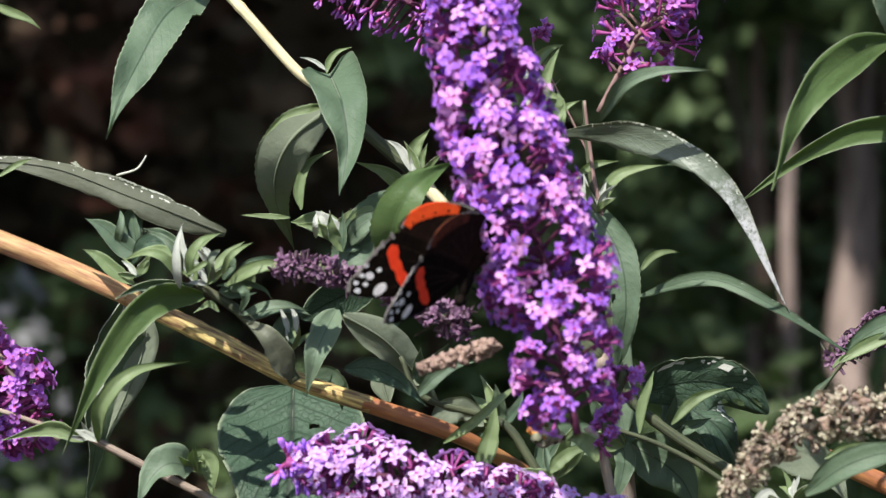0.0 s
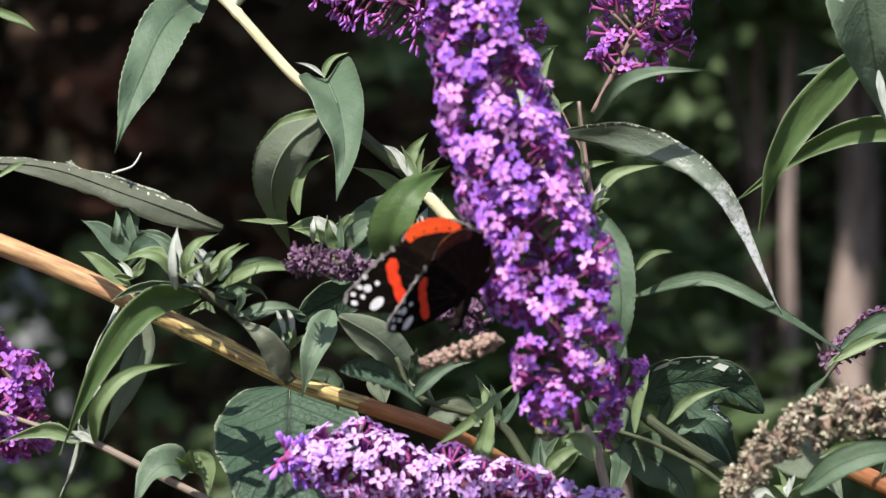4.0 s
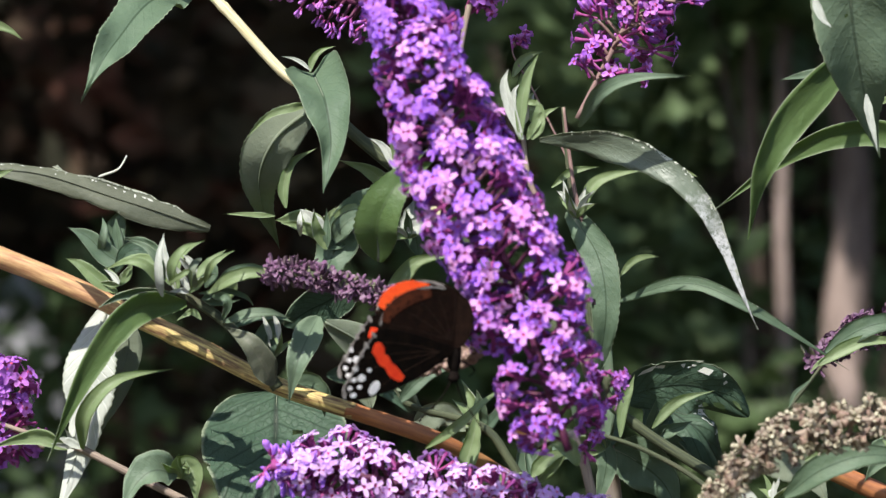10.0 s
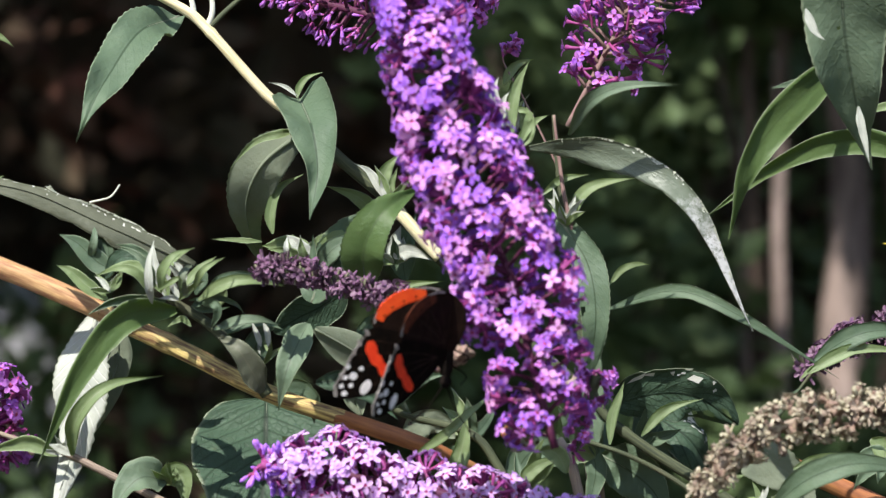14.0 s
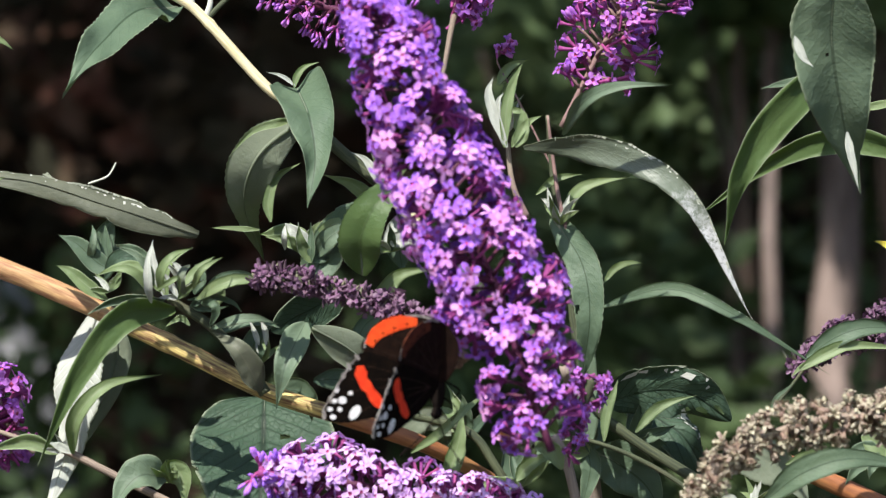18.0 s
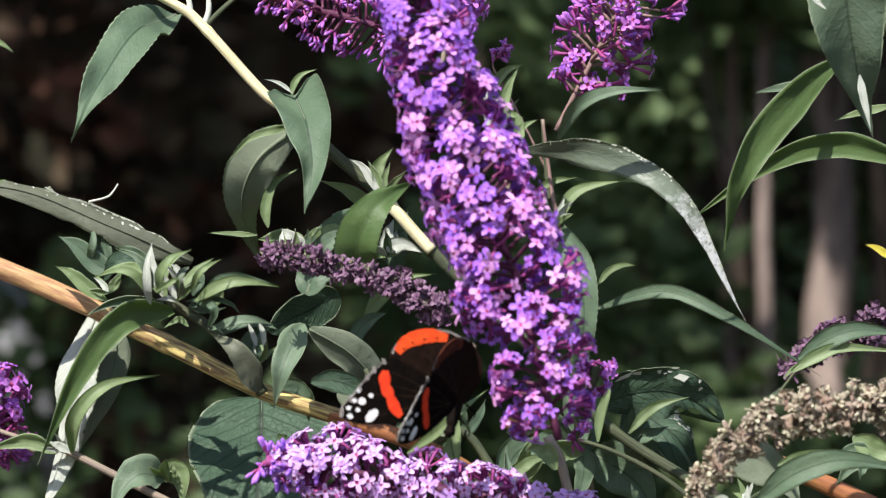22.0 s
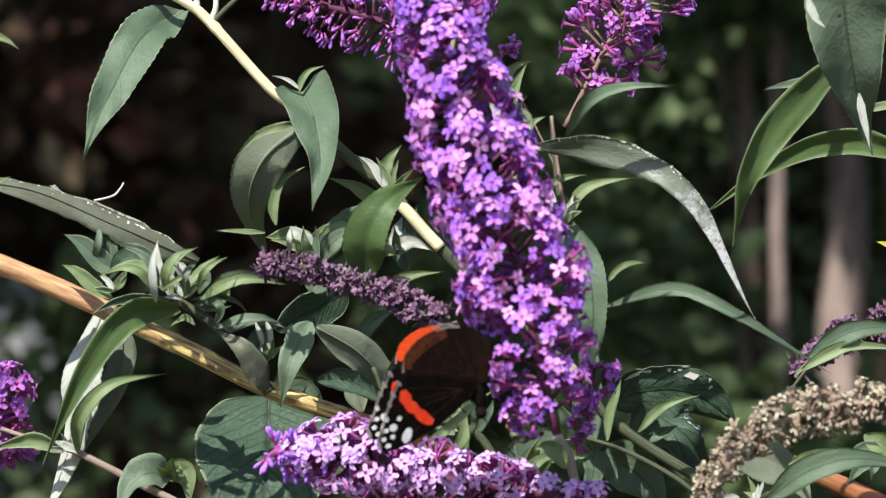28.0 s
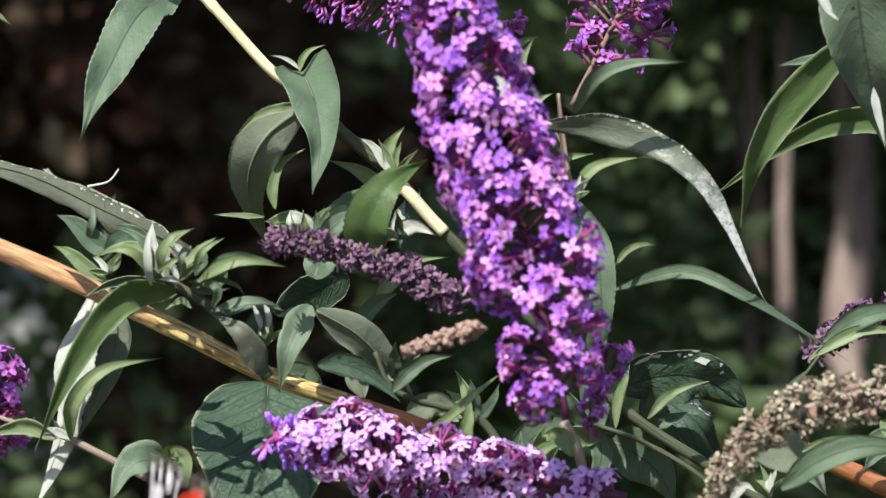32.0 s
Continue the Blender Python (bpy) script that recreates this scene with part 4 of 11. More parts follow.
leaf(cane_b, [(-0.0764, -0.012, 1.3859), (-0.0843, -0.012, 1.3864), (-0.0914, -0.012, 1.3856), (-0.0978, -0.012, 1.382)], 0.0019, mats=(M_TOP, M_UNDER), fold=20, tilt=35)
leaf(cane_b, [(-0.0692, -0.015, 1.3789), (-0.0715, -0.015, 1.3809), (-0.0734, -0.015, 1.3803), (-0.0762, -0.015, 1.3784)], 0.00095, mats=(M_YOUNG, M_FELT))
droop_leaf = leaf(cane_b, [(-0.0736, -0.012, 1.3834), (-0.0875, -0.022, 1.3814), (-0.0997, -0.026, 1.365), (-0.111, -0.022, 1.3403)], 0.0048, fold=20, tilt=16, twist=12, mats=(M_BRIGHT, M_UNDER), label="long mid-green leaf drooping over the cane")
felt_leaf = leaf(cane_b, [(-0.0965, 0.012, 1.3828), (-0.1018, 0.008, 1.3664), (-0.1033, 0.006, 1.3481), (-0.1112, 0.002, 1.3219)], 0.00866, fold=8, tilt=-28, under=True, mats=(M_TOP, M_FELT), label="broad leaf with a bright white felted under side")
leaf(cane_b, [(-0.0929, 0.022, 1.3807), (-0.0925, 0.022, 1.3677), (-0.0973, 0.022, 1.3547), (-0.103, 0.022, 1.3417)], 0.00422, fold=10, under=True)
leaf(cane_b, [(-0.0495, -0.014, 1.3607), (-0.0528, -0.018, 1.3672), (-0.0563, -0.02, 1.3727), (-0.0629, -0.014, 1.3768)], 0.0042, fold=22, tilt=-20, under=False, mats=(M_DULL, M_UNDER), label="grey-green leaf")
leaf(cane_b, [(-0.0531, -0.004, 1.3652), (-0.0523, -0.004, 1.3715), (-0.0507, -0.004, 1.3763), (-0.0452, -0.004, 1.3795)], 0.0035, fold=20, tilt=20)
leaf(cane_b, [(-0.0502, -0.012, 1.3733), (-0.0509, -0.012, 1.3757), (-0.0518, -0.012, 1.378), (-0.0531, -0.012, 1.3809)], 0.00095, mats=(M_FELT, M_FELT), fold=25)
leaf(cane_b, [(-0.0483, -0.012, 1.3733), (-0.0483, -0.012, 1.3765), (-0.049, -0.012, 1.3788), (-0.0499, -0.012, 1.3803)], 0.00095, mats=(M_FELT, M_FELT), fold=25)
leaf(cane_b, [(-0.0625, -0.006, 1.376), (-0.0562, -0.006, 1.3792), (-0.0498, -0.006, 1.3798), (-0.0443, -0.006, 1.3779)], 0.00222, mats=(M_TOP, M_UNDER), fold=18, tilt=30)
leaf(cane_b, [(-0.0373, -0.01, 1.3796), (-0.0402, -0.018, 1.3734), (-0.0429, -0.022, 1.3665), (-0.0451, -0.018, 1.3558)], 0.0044, fold=24, tilt=-8, mats=(M_GREY, M_UNDER), label="pale grey-green leaf hanging tip down")
leaf(cane_b, [(-0.0359, 0.004, 1.3778), (-0.0245, 0.01, 1.3709), (-0.016, 0.018, 1.3613), (-0.0075, 0.028, 1.3499)], 0.00513, fold=12, under=True, label="leaf showing its grey felted under side")
leaf(cane_b, [(-0.051, 0.044, 1.3568), (-0.0509, 0.034, 1.346), (-0.051, 0.022, 1.3335), (-0.0528, 0.008, 1.3126)], 0.03042, mats=(M_BROAD, M_UNDER), shape="ovate", quilt=0.01, fold=8, tilt=-4, teeth=30, wave=0.03, holes=((0.36, -0.27, 0.028), (0.37, -0.33, 0.02), (0.54, -0.29, 0.026), (0.57, -0.31, 0.03), (0.09, -0.22, 0.012)), label="broad veined green leaf with insect holes")
# shade is put into the colour: dark broad-leaf green on both sides
leaf(cane_b, [(-0.0281, 0.03, 1.3879), (-0.035, 0.03, 1.3838), (-0.0415, 0.03, 1.3805), (-0.0484, 0.03, 1.3764)], 0.0095, shape="ovate", fold=8, tilt=30, wave=0.03, mats=(M_BROAD, M_BROAD), label="leaf in dark green for shade")
leaf(cane_b, [(-0.0349, -0.016, 1.3636), (-0.0271, -0.016, 1.3636), (-0.0195, -0.016, 1.3599), (-0.0123, -0.016, 1.3533)], 0.00346, fold=20, mats=(M_BROAD, M_UNDER))
leaf(cane_b, [(-0.0455, 0.004, 1.3585), (-0.0407, 0.004, 1.3601), (-0.0367, 0.004, 1.3569), (-0.0359, 0.004, 1.3513)], 0.00416, fold=15)

twig_left = thing("leafy_shoot", (-0.0712, 0.02, 1.3247), "grey-brown twig with curled yellow-green leaves", "shoot", "leafy shoots of the bush")
stem(twig_left, [(-0.0703, 0.004, 1.3257), (-0.0871, 0.004, 1.3341), (-0.1031, 0.004, 1.3421), (-0.1066, 0.004, 1.3438)], (0.00112, 0.00112, 0.00112, 0.00096), M_TWIG, "stem", 24, (0.96,), sides=10)
stem(twig_left, [(-0.1055, 0.004, 1.343), (-0.1127, 0.004, 1.3449), (-0.1319, 0.004, 1.3513)], (0.0008, 0.00064), M_TWIG, "side_twig", 10, (), sides=10)
curl_leaf = leaf(twig_left, [(-0.1025, -0.006, 1.343), (-0.1006, -0.014, 1.3536), (-0.0921, -0.014, 1.3623), (-0.0776, -0.006, 1.3651)], 0.00254, mats=(M_YOUNG, M_YOUNG), fold=28, tilt=15, label="curled yellow-green leaf")
leaf(twig_left, [(-0.1047, 0, 1.3435), (-0.1031, 0, 1.3507), (-0.1024, 0, 1.3555), (-0.1018, 0, 1.3603)], 0.00191, mats=(M_FELT, M_FELT), fold=20)
leaf(twig_left, [(-0.107, -0.002, 1.3428), (-0.1137, -0.002, 1.3463), (-0.1201, -0.002, 1.3457), (-0.1296, -0.002, 1.3428)], 0.00255, mats=(M_YOUNG, M_YOUNG), fold=22, tilt=20)
leaf(twig_left, [(-0.103, -0.006, 1.343), (-0.1054, -0.006, 1.3446), (-0.1073, -0.006, 1.3454), (-0.1089, -0.006, 1.3462)], 0.00127, mats=(M_FELT, M_FELT))
leaf(twig_left, [(-0.077, -0.004, 1.3358), (-0.0826, -0.01, 1.3372), (-0.0872, -0.012, 1.3338), (-0.091, -0.018, 1.3271)], 0.00572, fold=24, tilt=-25, mats=(M_GREY, M_UNDER), label="grey-green leaf")
leaf(twig_left, [(-0.0772, 0, 1.3348), (-0.074, 0, 1.3376), (-0.0721, 0, 1.3348), (-0.0716, 0, 1.3268)], 0.00383, mats=(M_YOUNG, M_YOUNG), fold=20)
leaf(twig_left, [(-0.0785, -0.004, 1.3334), (-0.0793, -0.004, 1.3366), (-0.077, -0.004, 1.3382), (-0.0735, -0.004, 1.3374)], 0.00191, mats=(M_YOUNG, M_FELT), fold=20)
leaf(twig_left, [(-0.1346, 0, 1.464), (-0.1283, 0, 1.4611), (-0.1235, 0, 1.4592), (-0.1196, 0, 1.4563)], 0.00144, mats=(M_YOUNG, M_FELT), fold=20)
leaf(twig_left, [(-0.1315, 0, 1.4153), (-0.1267, 0, 1.4185), (-0.1243, 0, 1.4196), (-0.1219, 0, 1.4206)], 0.00096, mats=(M_YOUNG, M_FELT), fold=20)

cane_c = thing("leafy_shoot", (0.0893, 0.03, 1.3233), "grey-green shoot with long arching leaves", "shoot", "leafy shoots of the bush")
stem(cane_c, [(0.0893, 0.03, 1.3233), (0.0746, 0.03, 1.3331), (0.0533, 0.03, 1.347), (0.0435, 0.03, 1.3576), (0.0386, 0.03, 1.3805), (0.0373, 0.03, 1.4034), (0.0334, 0.03, 1.4165), (0.0314, 0.03, 1.4386)], (0.00164, 0.00164, 0.00147, 0.00131, 0.00114, 0.00098, 0.00082, 0.00065), M_GREENSTEM, "stem", 60, (0.3, 0.72), sides=10)
stem(cane_c, [(0.037, 0.022, 1.405), (0.0343, 0.022, 1.4148), (0.0327, 0.022, 1.4262), (0.0312, 0.022, 1.4383)], (0.00081, 0.00065, 0.00052, 0.00042), M_PINKTWIG, "twig_top", 20, (0.15, 0.98), sides=10)
silver_leaf = leaf(cane_c, [(0.0220, 0.02, 1.4285), (0.044, 0, 1.4270), (0.0662, -0.008, 1.4142), (0.0856, 0, 1.3795)], 0.0044, fold=10, tilt=-42, twist=75, torn=0.6, holes=((0.60, 0.3, 0.10), (0.64, 0.1, 0.06)), mats=(M_SILVER, M_UNDER), label="long arching grey leaf with a silvery worn tip")
leaf(cane_c, [(0.0349, 0, 1.4321), (0.0403, -0.016, 1.4408), (0.0495, -0.022, 1.4448), (0.0647, -0.024, 1.4452)], 0.00229, fold=16, tilt=15, mats=(M_GREY, M_UNDER), label="grey-green leaf")
leaf(cane_c, [(0.0356, 0.024, 1.4075), (0.0392, 0.024, 1.4156), (0.0449, 0.024, 1.4189), (0.0547, 0.024, 1.4205)], 0.00212, mats=(M_YOUNG, M_FELT), fold=24, tilt=15)
leaf(cane_c, [(0.0551, 0.034, 1.4207), (0.0601, 0.034, 1.4212), (0.0666, 0.034, 1.4202), (0.0702, 0.034, 1.4185)], 0.00098, mats=(M_YOUNG, M_FELT))
leaf(cane_c, [(0.0279, 0.026, 1.4156), (0.0328, 0.026, 1.4197), (0.0368, 0.026, 1.421), (0.0414, 0.026, 1.4215)], 0.0013, mats=(M_YOUNG, M_YOUNG), fold=20)
leaf(cane_c, [(0.0351, 0.022, 1.408), (0.0327, 0.022, 1.4115), (0.031, 0.022, 1.4135), (0.0289, 0.022, 1.4148)], 0.0013, mats=(M_FELT, M_FELT), fold=25)
leaf(cane_c, [(0.0354, 0.022, 1.4075), (0.0359, 0.022, 1.4112), (0.0367, 0.022, 1.4135), (0.0377, 0.022, 1.4161)], 0.00114, mats=(M_FELT, M_FELT), fold=25)
leaf(cane_c, [(0.0338, 0.022, 1.4086), (0.0322, 0.022, 1.4123), (0.0315, 0.022, 1.4156), (0.031, 0.022, 1.418)], 0.00097, mats=(M_FELT, M_FELT), fold=25)
leaf(cane_c, [(0.017, 0.03, 1.4473), (0.019, 0.03, 1.4509), (0.0219, 0.03, 1.4533), (0.0258, 0.03, 1.4545)], 0.00164, mats=(M_YOUNG, M_FELT), fold=25)
leaf(cane_c, [(0.0231, 0.03, 1.4337), (0.0226, 0.03, 1.437), (0.0214, 0.03, 1.4394), (0.0198, 0.03, 1.4411)], 0.00229, mats=(M_YOUNG, M_FELT), fold=25)
leaf(cane_c, [(0.0197, 0.026, 1.4393), (0.0218, 0.026, 1.4399), (0.0238, 0.026, 1.4393), (0.0258, 0.026, 1.4388)], 0.00114, mats=(M_YOUNG, M_FELT), fold=25)
leaf(cane_c, [(0.0174, 0.034, 1.433), (0.019, 0.034, 1.4412), (0.0199, 0.034, 1.4478), (0.0231, 0.034, 1.453)], 0.00115, mats=(M_YOUNG, M_YOUNG), fold=25)
leaf(cane_c, [(0.0327, 0.024, 1.4091), (0.0408, 0.018, 1.3961), (0.043, 0.016, 1.3808), (0.041, 0.024, 1.3631)], 0.00684, shape="ovate", fold=10, tilt=-10, holes=((0.62, 0.75, 0.10), (0.5, 0.6, 0.04)), mats=(M_TOP, M_UNDER), label="broad grey-green leaf with insect holes")
leaf(cane_c, [(0.0479, 0.06, 1.3826), (0.0675, 0.05, 1.3882), (0.087, 0.044, 1.3803), (0.1149, 0.05, 1.3628)], 0.0024, fold=14, tilt=8, torn=0.5, mats=(M_TOP, M_UNDER), label="long grey-green arching leaf with a frayed edge")
leaf(cane_c, [(0.0484, 0.05, 1.3902), (0.0517, 0.05, 1.3943), (0.0559, 0.05, 1.396), (0.06, 0.05, 1.3958)], 0.00116, mats=(M_YOUNG, M_YOUNG))
leaf(cane_c, [(0.0436, 0.032, 1.3445), (0.0419, 0.032, 1.3543), (0.0428, 0.032, 1.3658), (0.0452, 0.032, 1.3756)], 0.00459, fold=14, mats=(M_GREY, M_UNDER), label="pale grey-green leaf")
leaf(cane_c, [(0.0474, 0.026, 1.3447), (0.0479, 0.026, 1.3521), (0.0499, 0.026, 1.3578), (0.0515, 0.026, 1.3627)], 0.00163, mats=(M_YOUNG, M_YOUNG))
# the next two leaves take the dark green as painted shadow
leaf(cane_c, [(0.0500, 0.042, 1.3560), (0.0610, 0.036, 1.3590), (0.0730, 0.036, 1.3580), (0.0850, 0.042, 1.3500)], 0.0118, mats=(M_BROAD, M_BROAD), shape="ovate", fold=10, tilt=-22, wave=0.12, torn=0.07, holes=((0.80, 0.45, 0.10), (0.70, 0.75, 0.10), (0.88, -0.2, 0.08), (0.62, 0.5, 0.05)), label="large eaten leaf in dark green for shadow")
leaf(cane_c, [(0.0563, 0.06, 1.3532), (0.0645, 0.056, 1.3501), (0.0745, 0.056, 1.34), (0.0817, 0.09, 1.3212)], 0.01106, mats=(M_BROAD, M_UNDER), shape="ovate", fold=16, tilt=35, torn=0.4, wave=0.25, holes=((0.3, 0.5, 0.06), (0.5, -0.6, 0.07)), label="large leaf in dark green for shadow")
leaf(cane_c, [(0.0558, 0.014, 1.3477), (0.0607, 0.014, 1.3534), (0.0655, 0.014, 1.3563), (0.0733, 0.014, 1.3582)], 0.00178, mats=(M_YOUNG, M_YOUNG), fold=22, label="small yellow-green leaf")
leaf(cane_c, [(0.0734, 0.01, 1.331), (0.0782, 0.01, 1.3342), (0.0814, 0.01, 1.3358), (0.0849, 0.01, 1.3371)], 0.00193, mats=(M_YOUNG, M_FELT), fold=20)
stem(cane_c, [(0.0315, -0.02, 1.3484), (0.0354, -0.02, 1.3406), (0.0386, -0.02, 1.3264)], (0.00141, 0.00141), M_TWIG, "side_twig", 12, (), sides=10)
stem(cane_c, [(0.0376, 0, 1.3475), (0.052, 0, 1.3427), (0.0664, 0, 1.3348), (0.0775, 0, 1.3252)], (0.00064, 0.0008), M_GREENSTEM, "side_twig", 16, (), sides=10)
leaf(cane_c, [(0.0336, -0.03, 1.3395), (0.0313, -0.03, 1.3442), (0.0281, -0.03, 1.3457), (0.025, -0.03, 1.3449)], 0.0028, mats=(M_YOUNG, M_YOUNG), fold=20)
leaf(cane_c, [(0.0463, 0.06, 1.3398), (0.053, 0.06, 1.3365), (0.0613, 0.06, 1.3298), (0.0664, 0.06, 1.3197)], 0.00771, fold=10)
leaf(cane_c, [(0.0422, 0.04, 1.3441), (0.0439, 0.04, 1.3375), (0.043, 0.04, 1.3309), (0.0406, 0.04, 1.3227)], 0.0033, mats=(M_TOP, M_UNDER), fold=14)

cane_d = thing("leafy_shoot", (0.0237, 0.02, 1.3247), "short green shoot with rounded leaves under the flower spike", "shoot", "leafy shoots of the bush")
stem(cane_d, [(0.0235, 0.012, 1.3252), (0.0155, 0.012, 1.3389), (0.0074, 0.012, 1.3486), (-0.0135, 0.012, 1.355), (-0.02, 0.012, 1.3663)], (0.00145, 0.00129, 0.00097, 0.00064), M_GREENSTEM, "stem", 24, (), sides=10)
leaf(cane_d, [(-0.0078, -0.008, 1.3431), (0.0002, -0.014, 1.3489), (0.0072, -0.016, 1.3553), (0.0152, -0.008, 1.3613)], 0.00158, mats=(M_YOUNG, M_YOUNG), fold=24, tilt=10, label="yellow-green leaf")
leaf(cane_d, [(-0.0103, 0.012, 1.347), (-0.0063, 0.012, 1.351), (-0.0015, 0.012, 1.3515), (0.0034, 0.012, 1.347)], 0.00548, shape="ovate", mats=(M_UNDER, M_UNDER), fold=8, label="grey rounded leaf")
leaf(cane_d, [(-0.0151, 0.008, 1.3552), (-0.0111, 0.008, 1.36), (-0.0055, 0.008, 1.364), (0.0026, 0.008, 1.3656)], 0.00257, fold=24)
leaf(cane_d, [(0.001, 0.006, 1.3312), (0.0042, 0.006, 1.3408), (0.0058, 0.006, 1.3472), (0.0066, 0.006, 1.3553)], 0.00289, mats=(M_YOUNG, M_YOUNG), fold=20)
leaf(cane_d, [(-0.0236, 0.032, 1.3527), (-0.0252, 0.032, 1.3592), (-0.0236, 0.032, 1.3658), (-0.0211, 0.032, 1.374)], 0.0036, under=True, fold=10)
leaf(cane_d, [(0.019, 0.032, 1.3314), (0.0239, 0.032, 1.3412), (0.0313, 0.032, 1.3445), (0.037, 0.032, 1.3412)], 0.00491, mats=(M_TOP, M_UNDER), fold=10)
leaf(cane_d, [(0.0216, -0.008, 1.3352), (0.0239, -0.008, 1.3384), (0.0279, -0.008, 1.3412), (0.0342, -0.008, 1.3422)], 0.00222, mats=(M_YOUNG, M_YOUNG), fold=14)
leaf(cane_d, [(-0.0236, 0.032, 1.3723), (-0.022, 0.032, 1.3772), (-0.0183, 0.032, 1.3805), (-0.0138, 0.032, 1.3821)], 0.00262, mats=(M_TOP, M_UNDER), fold=14)

cane_r = thing("leafy_shoot", (0.1366, 0, 1.4177), "shoot with large green leaves hanging over the edge", "shoot", "leafy shoots of the bush")
stem(cane_r, [(0.1371, 0.005, 1.4178), (0.1355, 0.005, 1.4386), (0.1307, 0.005, 1.461), (0.1243, 0.005, 1.4835)], (0.0016, 0.00144, 0.00144, 0.00128), M_GREENSTEM, "stem", 24, (), sides=10)
edge_leaf = leaf(cane_r, [(0.1111, -0.039, 1.4881), (0.1102, -0.029, 1.4702), (0.114, -0.019, 1.4488), (0.1205, -0.003, 1.4269)], 0.01156, fold=10, tilt=6, mats=(M_GREY, M_UNDER), holes=((0.42, 0.15, 0.02),), label="large dull green leaf with a silvery torn tip")
edge_tip = leaf(cane_r, [(0.1149, -0.025, 1.4431), (0.1156, -0.025, 1.4384), (0.1168, -0.025, 1.433), (0.1182, -0.025, 1.4267)], 0.0012, mats=(M_FELT, M_UNDER), fold=16)
edge_patch = leaf(cane_r, [(0.0994, -0.039, 1.4688), (0.1006, -0.039, 1.4653), (0.1021, -0.039, 1.4625), (0.1046, -0.039, 1.4603)], 0.0013, mats=(M_FELT, M_UNDER), fold=10)
right_leaf = leaf(cane_r, [(0.1152, 0.01, 1.4557), (0.0987, -0.004, 1.4407), (0.0865, -0.008, 1.4231), (0.0818, 0, 1.401)], 0.0059, fold=14, tilt=30, twist=-10, mats=(M_BRIGHT, M_UNDER), label="curved bright green leaf with a finely toothed edge")
leaf(cane_r, [(0.1383, 0.015, 1.4252), (0.1173, 0.015, 1.4313), (0.0971, 0.015, 1.426), (0.0734, 0.021, 1.4091)], 0.0042, fold=20, tilt=22, mats=(M_BRIGHT, M_UNDER), label="long arching green leaf")
leaf(cane_r, [(0.1117, 0.025, 1.449), (0.1052, 0.025, 1.4482), (0.0987, 0.025, 1.4474), (0.0922, 0.025, 1.4458)], 0.00147, mats=(M_TOP, M_UNDER))
leaf(cane_r, [(0.1318, 0.015, 1.4422), (0.1254, 0.015, 1.4409), (0.1205, 0.015, 1.4397), (0.1147, 0.015, 1.4376)], 0.00129, mats=(M_YOUNG, M_FELT))
leaf(cane_r, [(0.1296, -0.005, 1.3978), (0.1265, -0.005, 1.4002), (0.1245, -0.005, 1.4014), (0.1217, -0.005, 1.4021)], 0.00111, mats=(M_YELLOW, M_YELLOW))

cane_s = thing("leafy_shoot", (0.14, 0.03, 1.3233), "red-brown cane with grey-green leaves beside a dry flower head", "shoot", "leafy shoots of the bush")
stem(cane_s, [(0.1423, 0.05, 1.3187), (0.1157, 0.05, 1.3312), (0.1041, 0.05, 1.3362), (0.0933, 0.05, 1.3408)], (0.00299, 0.00283, 0.00266, 0.00233), M_RED, "stem", 30, (), sides=12)
leaf(cane_s, [(0.1051, 0.02, 1.369), (0.1141, 0.016, 1.3751), (0.1238, 0.016, 1.3775), (0.1389, 0.02, 1.3758)], 0.00324, fold=18, tilt=12)
leaf(cane_s, [(0.1027, 0.015, 1.3654), (0.1108, 0.015, 1.3703), (0.1189, 0.015, 1.3724), (0.1383, 0.015, 1.3708)], 0.0021, mats=(M_YOUNG, M_YOUNG), fold=20, tilt=10)
stem(cane_s, [(0.0942, 0.02, 1.3523), (0.0999, 0.02, 1.3596), (0.1064, 0.02, 1.3677), (0.1113, 0.02, 1.3702)], (0.00057, 0.00049, 0.00049), M_GREENSTEM, "side_twig", 14, (), sides=10)
leaf(cane_s, [(0.0943, 0.015, 1.3536), (0.096, 0.015, 1.3574), (0.0987, 0.015, 1.3598), (0.1011, 0.015, 1.3617)], 0.00065, mats=(M_TOP, M_UNDER))
leaf(cane_s, [(0.1068, 0.015, 1.3682), (0.1035, 0.015, 1.3666), (0.1014, 0.015, 1.3646), (0.1003, 0.015, 1.3633)], 0.00065, mats=(M_YOUNG, M_FELT))
leaf(cane_s, [(0.088, -0.05, 1.3321), (0.0982, -0.056, 1.3401), (0.1119, -0.056, 1.3436), (0.1308, -0.05, 1.3398)], 0.00428, fold=22, tilt=18, mats=(M_TOP, M_UNDER), label="grey-green leaf")
leaf(cane_s, [(0.0983, 0.01, 1.3387), (0.1039, 0.01, 1.341), (0.1104, 0.01, 1.3422), (0.12, 0.01, 1.3422)], 0.00161, mats=(M_YOUNG, M_YOUNG))
leaf(cane_s, [(0.121, 0.02, 1.3466), (0.1259, 0.02, 1.3434), (0.1307, 0.02, 1.3418), (0.1389, 0.02, 1.3418)], 0.00389, mats=(M_YOUNG, M_FELT))
leaf(cane_s, [(0.0884, 0, 1.3268), (0.0879, 0, 1.3308), (0.0871, 0, 1.3335), (0.0858, 0, 1.336)], 0.00096, mats=(M_YOUNG, M_FELT))
leaf(cane_s, [(0.089, 0, 1.3268), (0.089, 0, 1.3308), (0.09, 0, 1.3332), (0.0906, 0, 1.3348)], 0.0008, mats=(M_FELT, M_FELT))
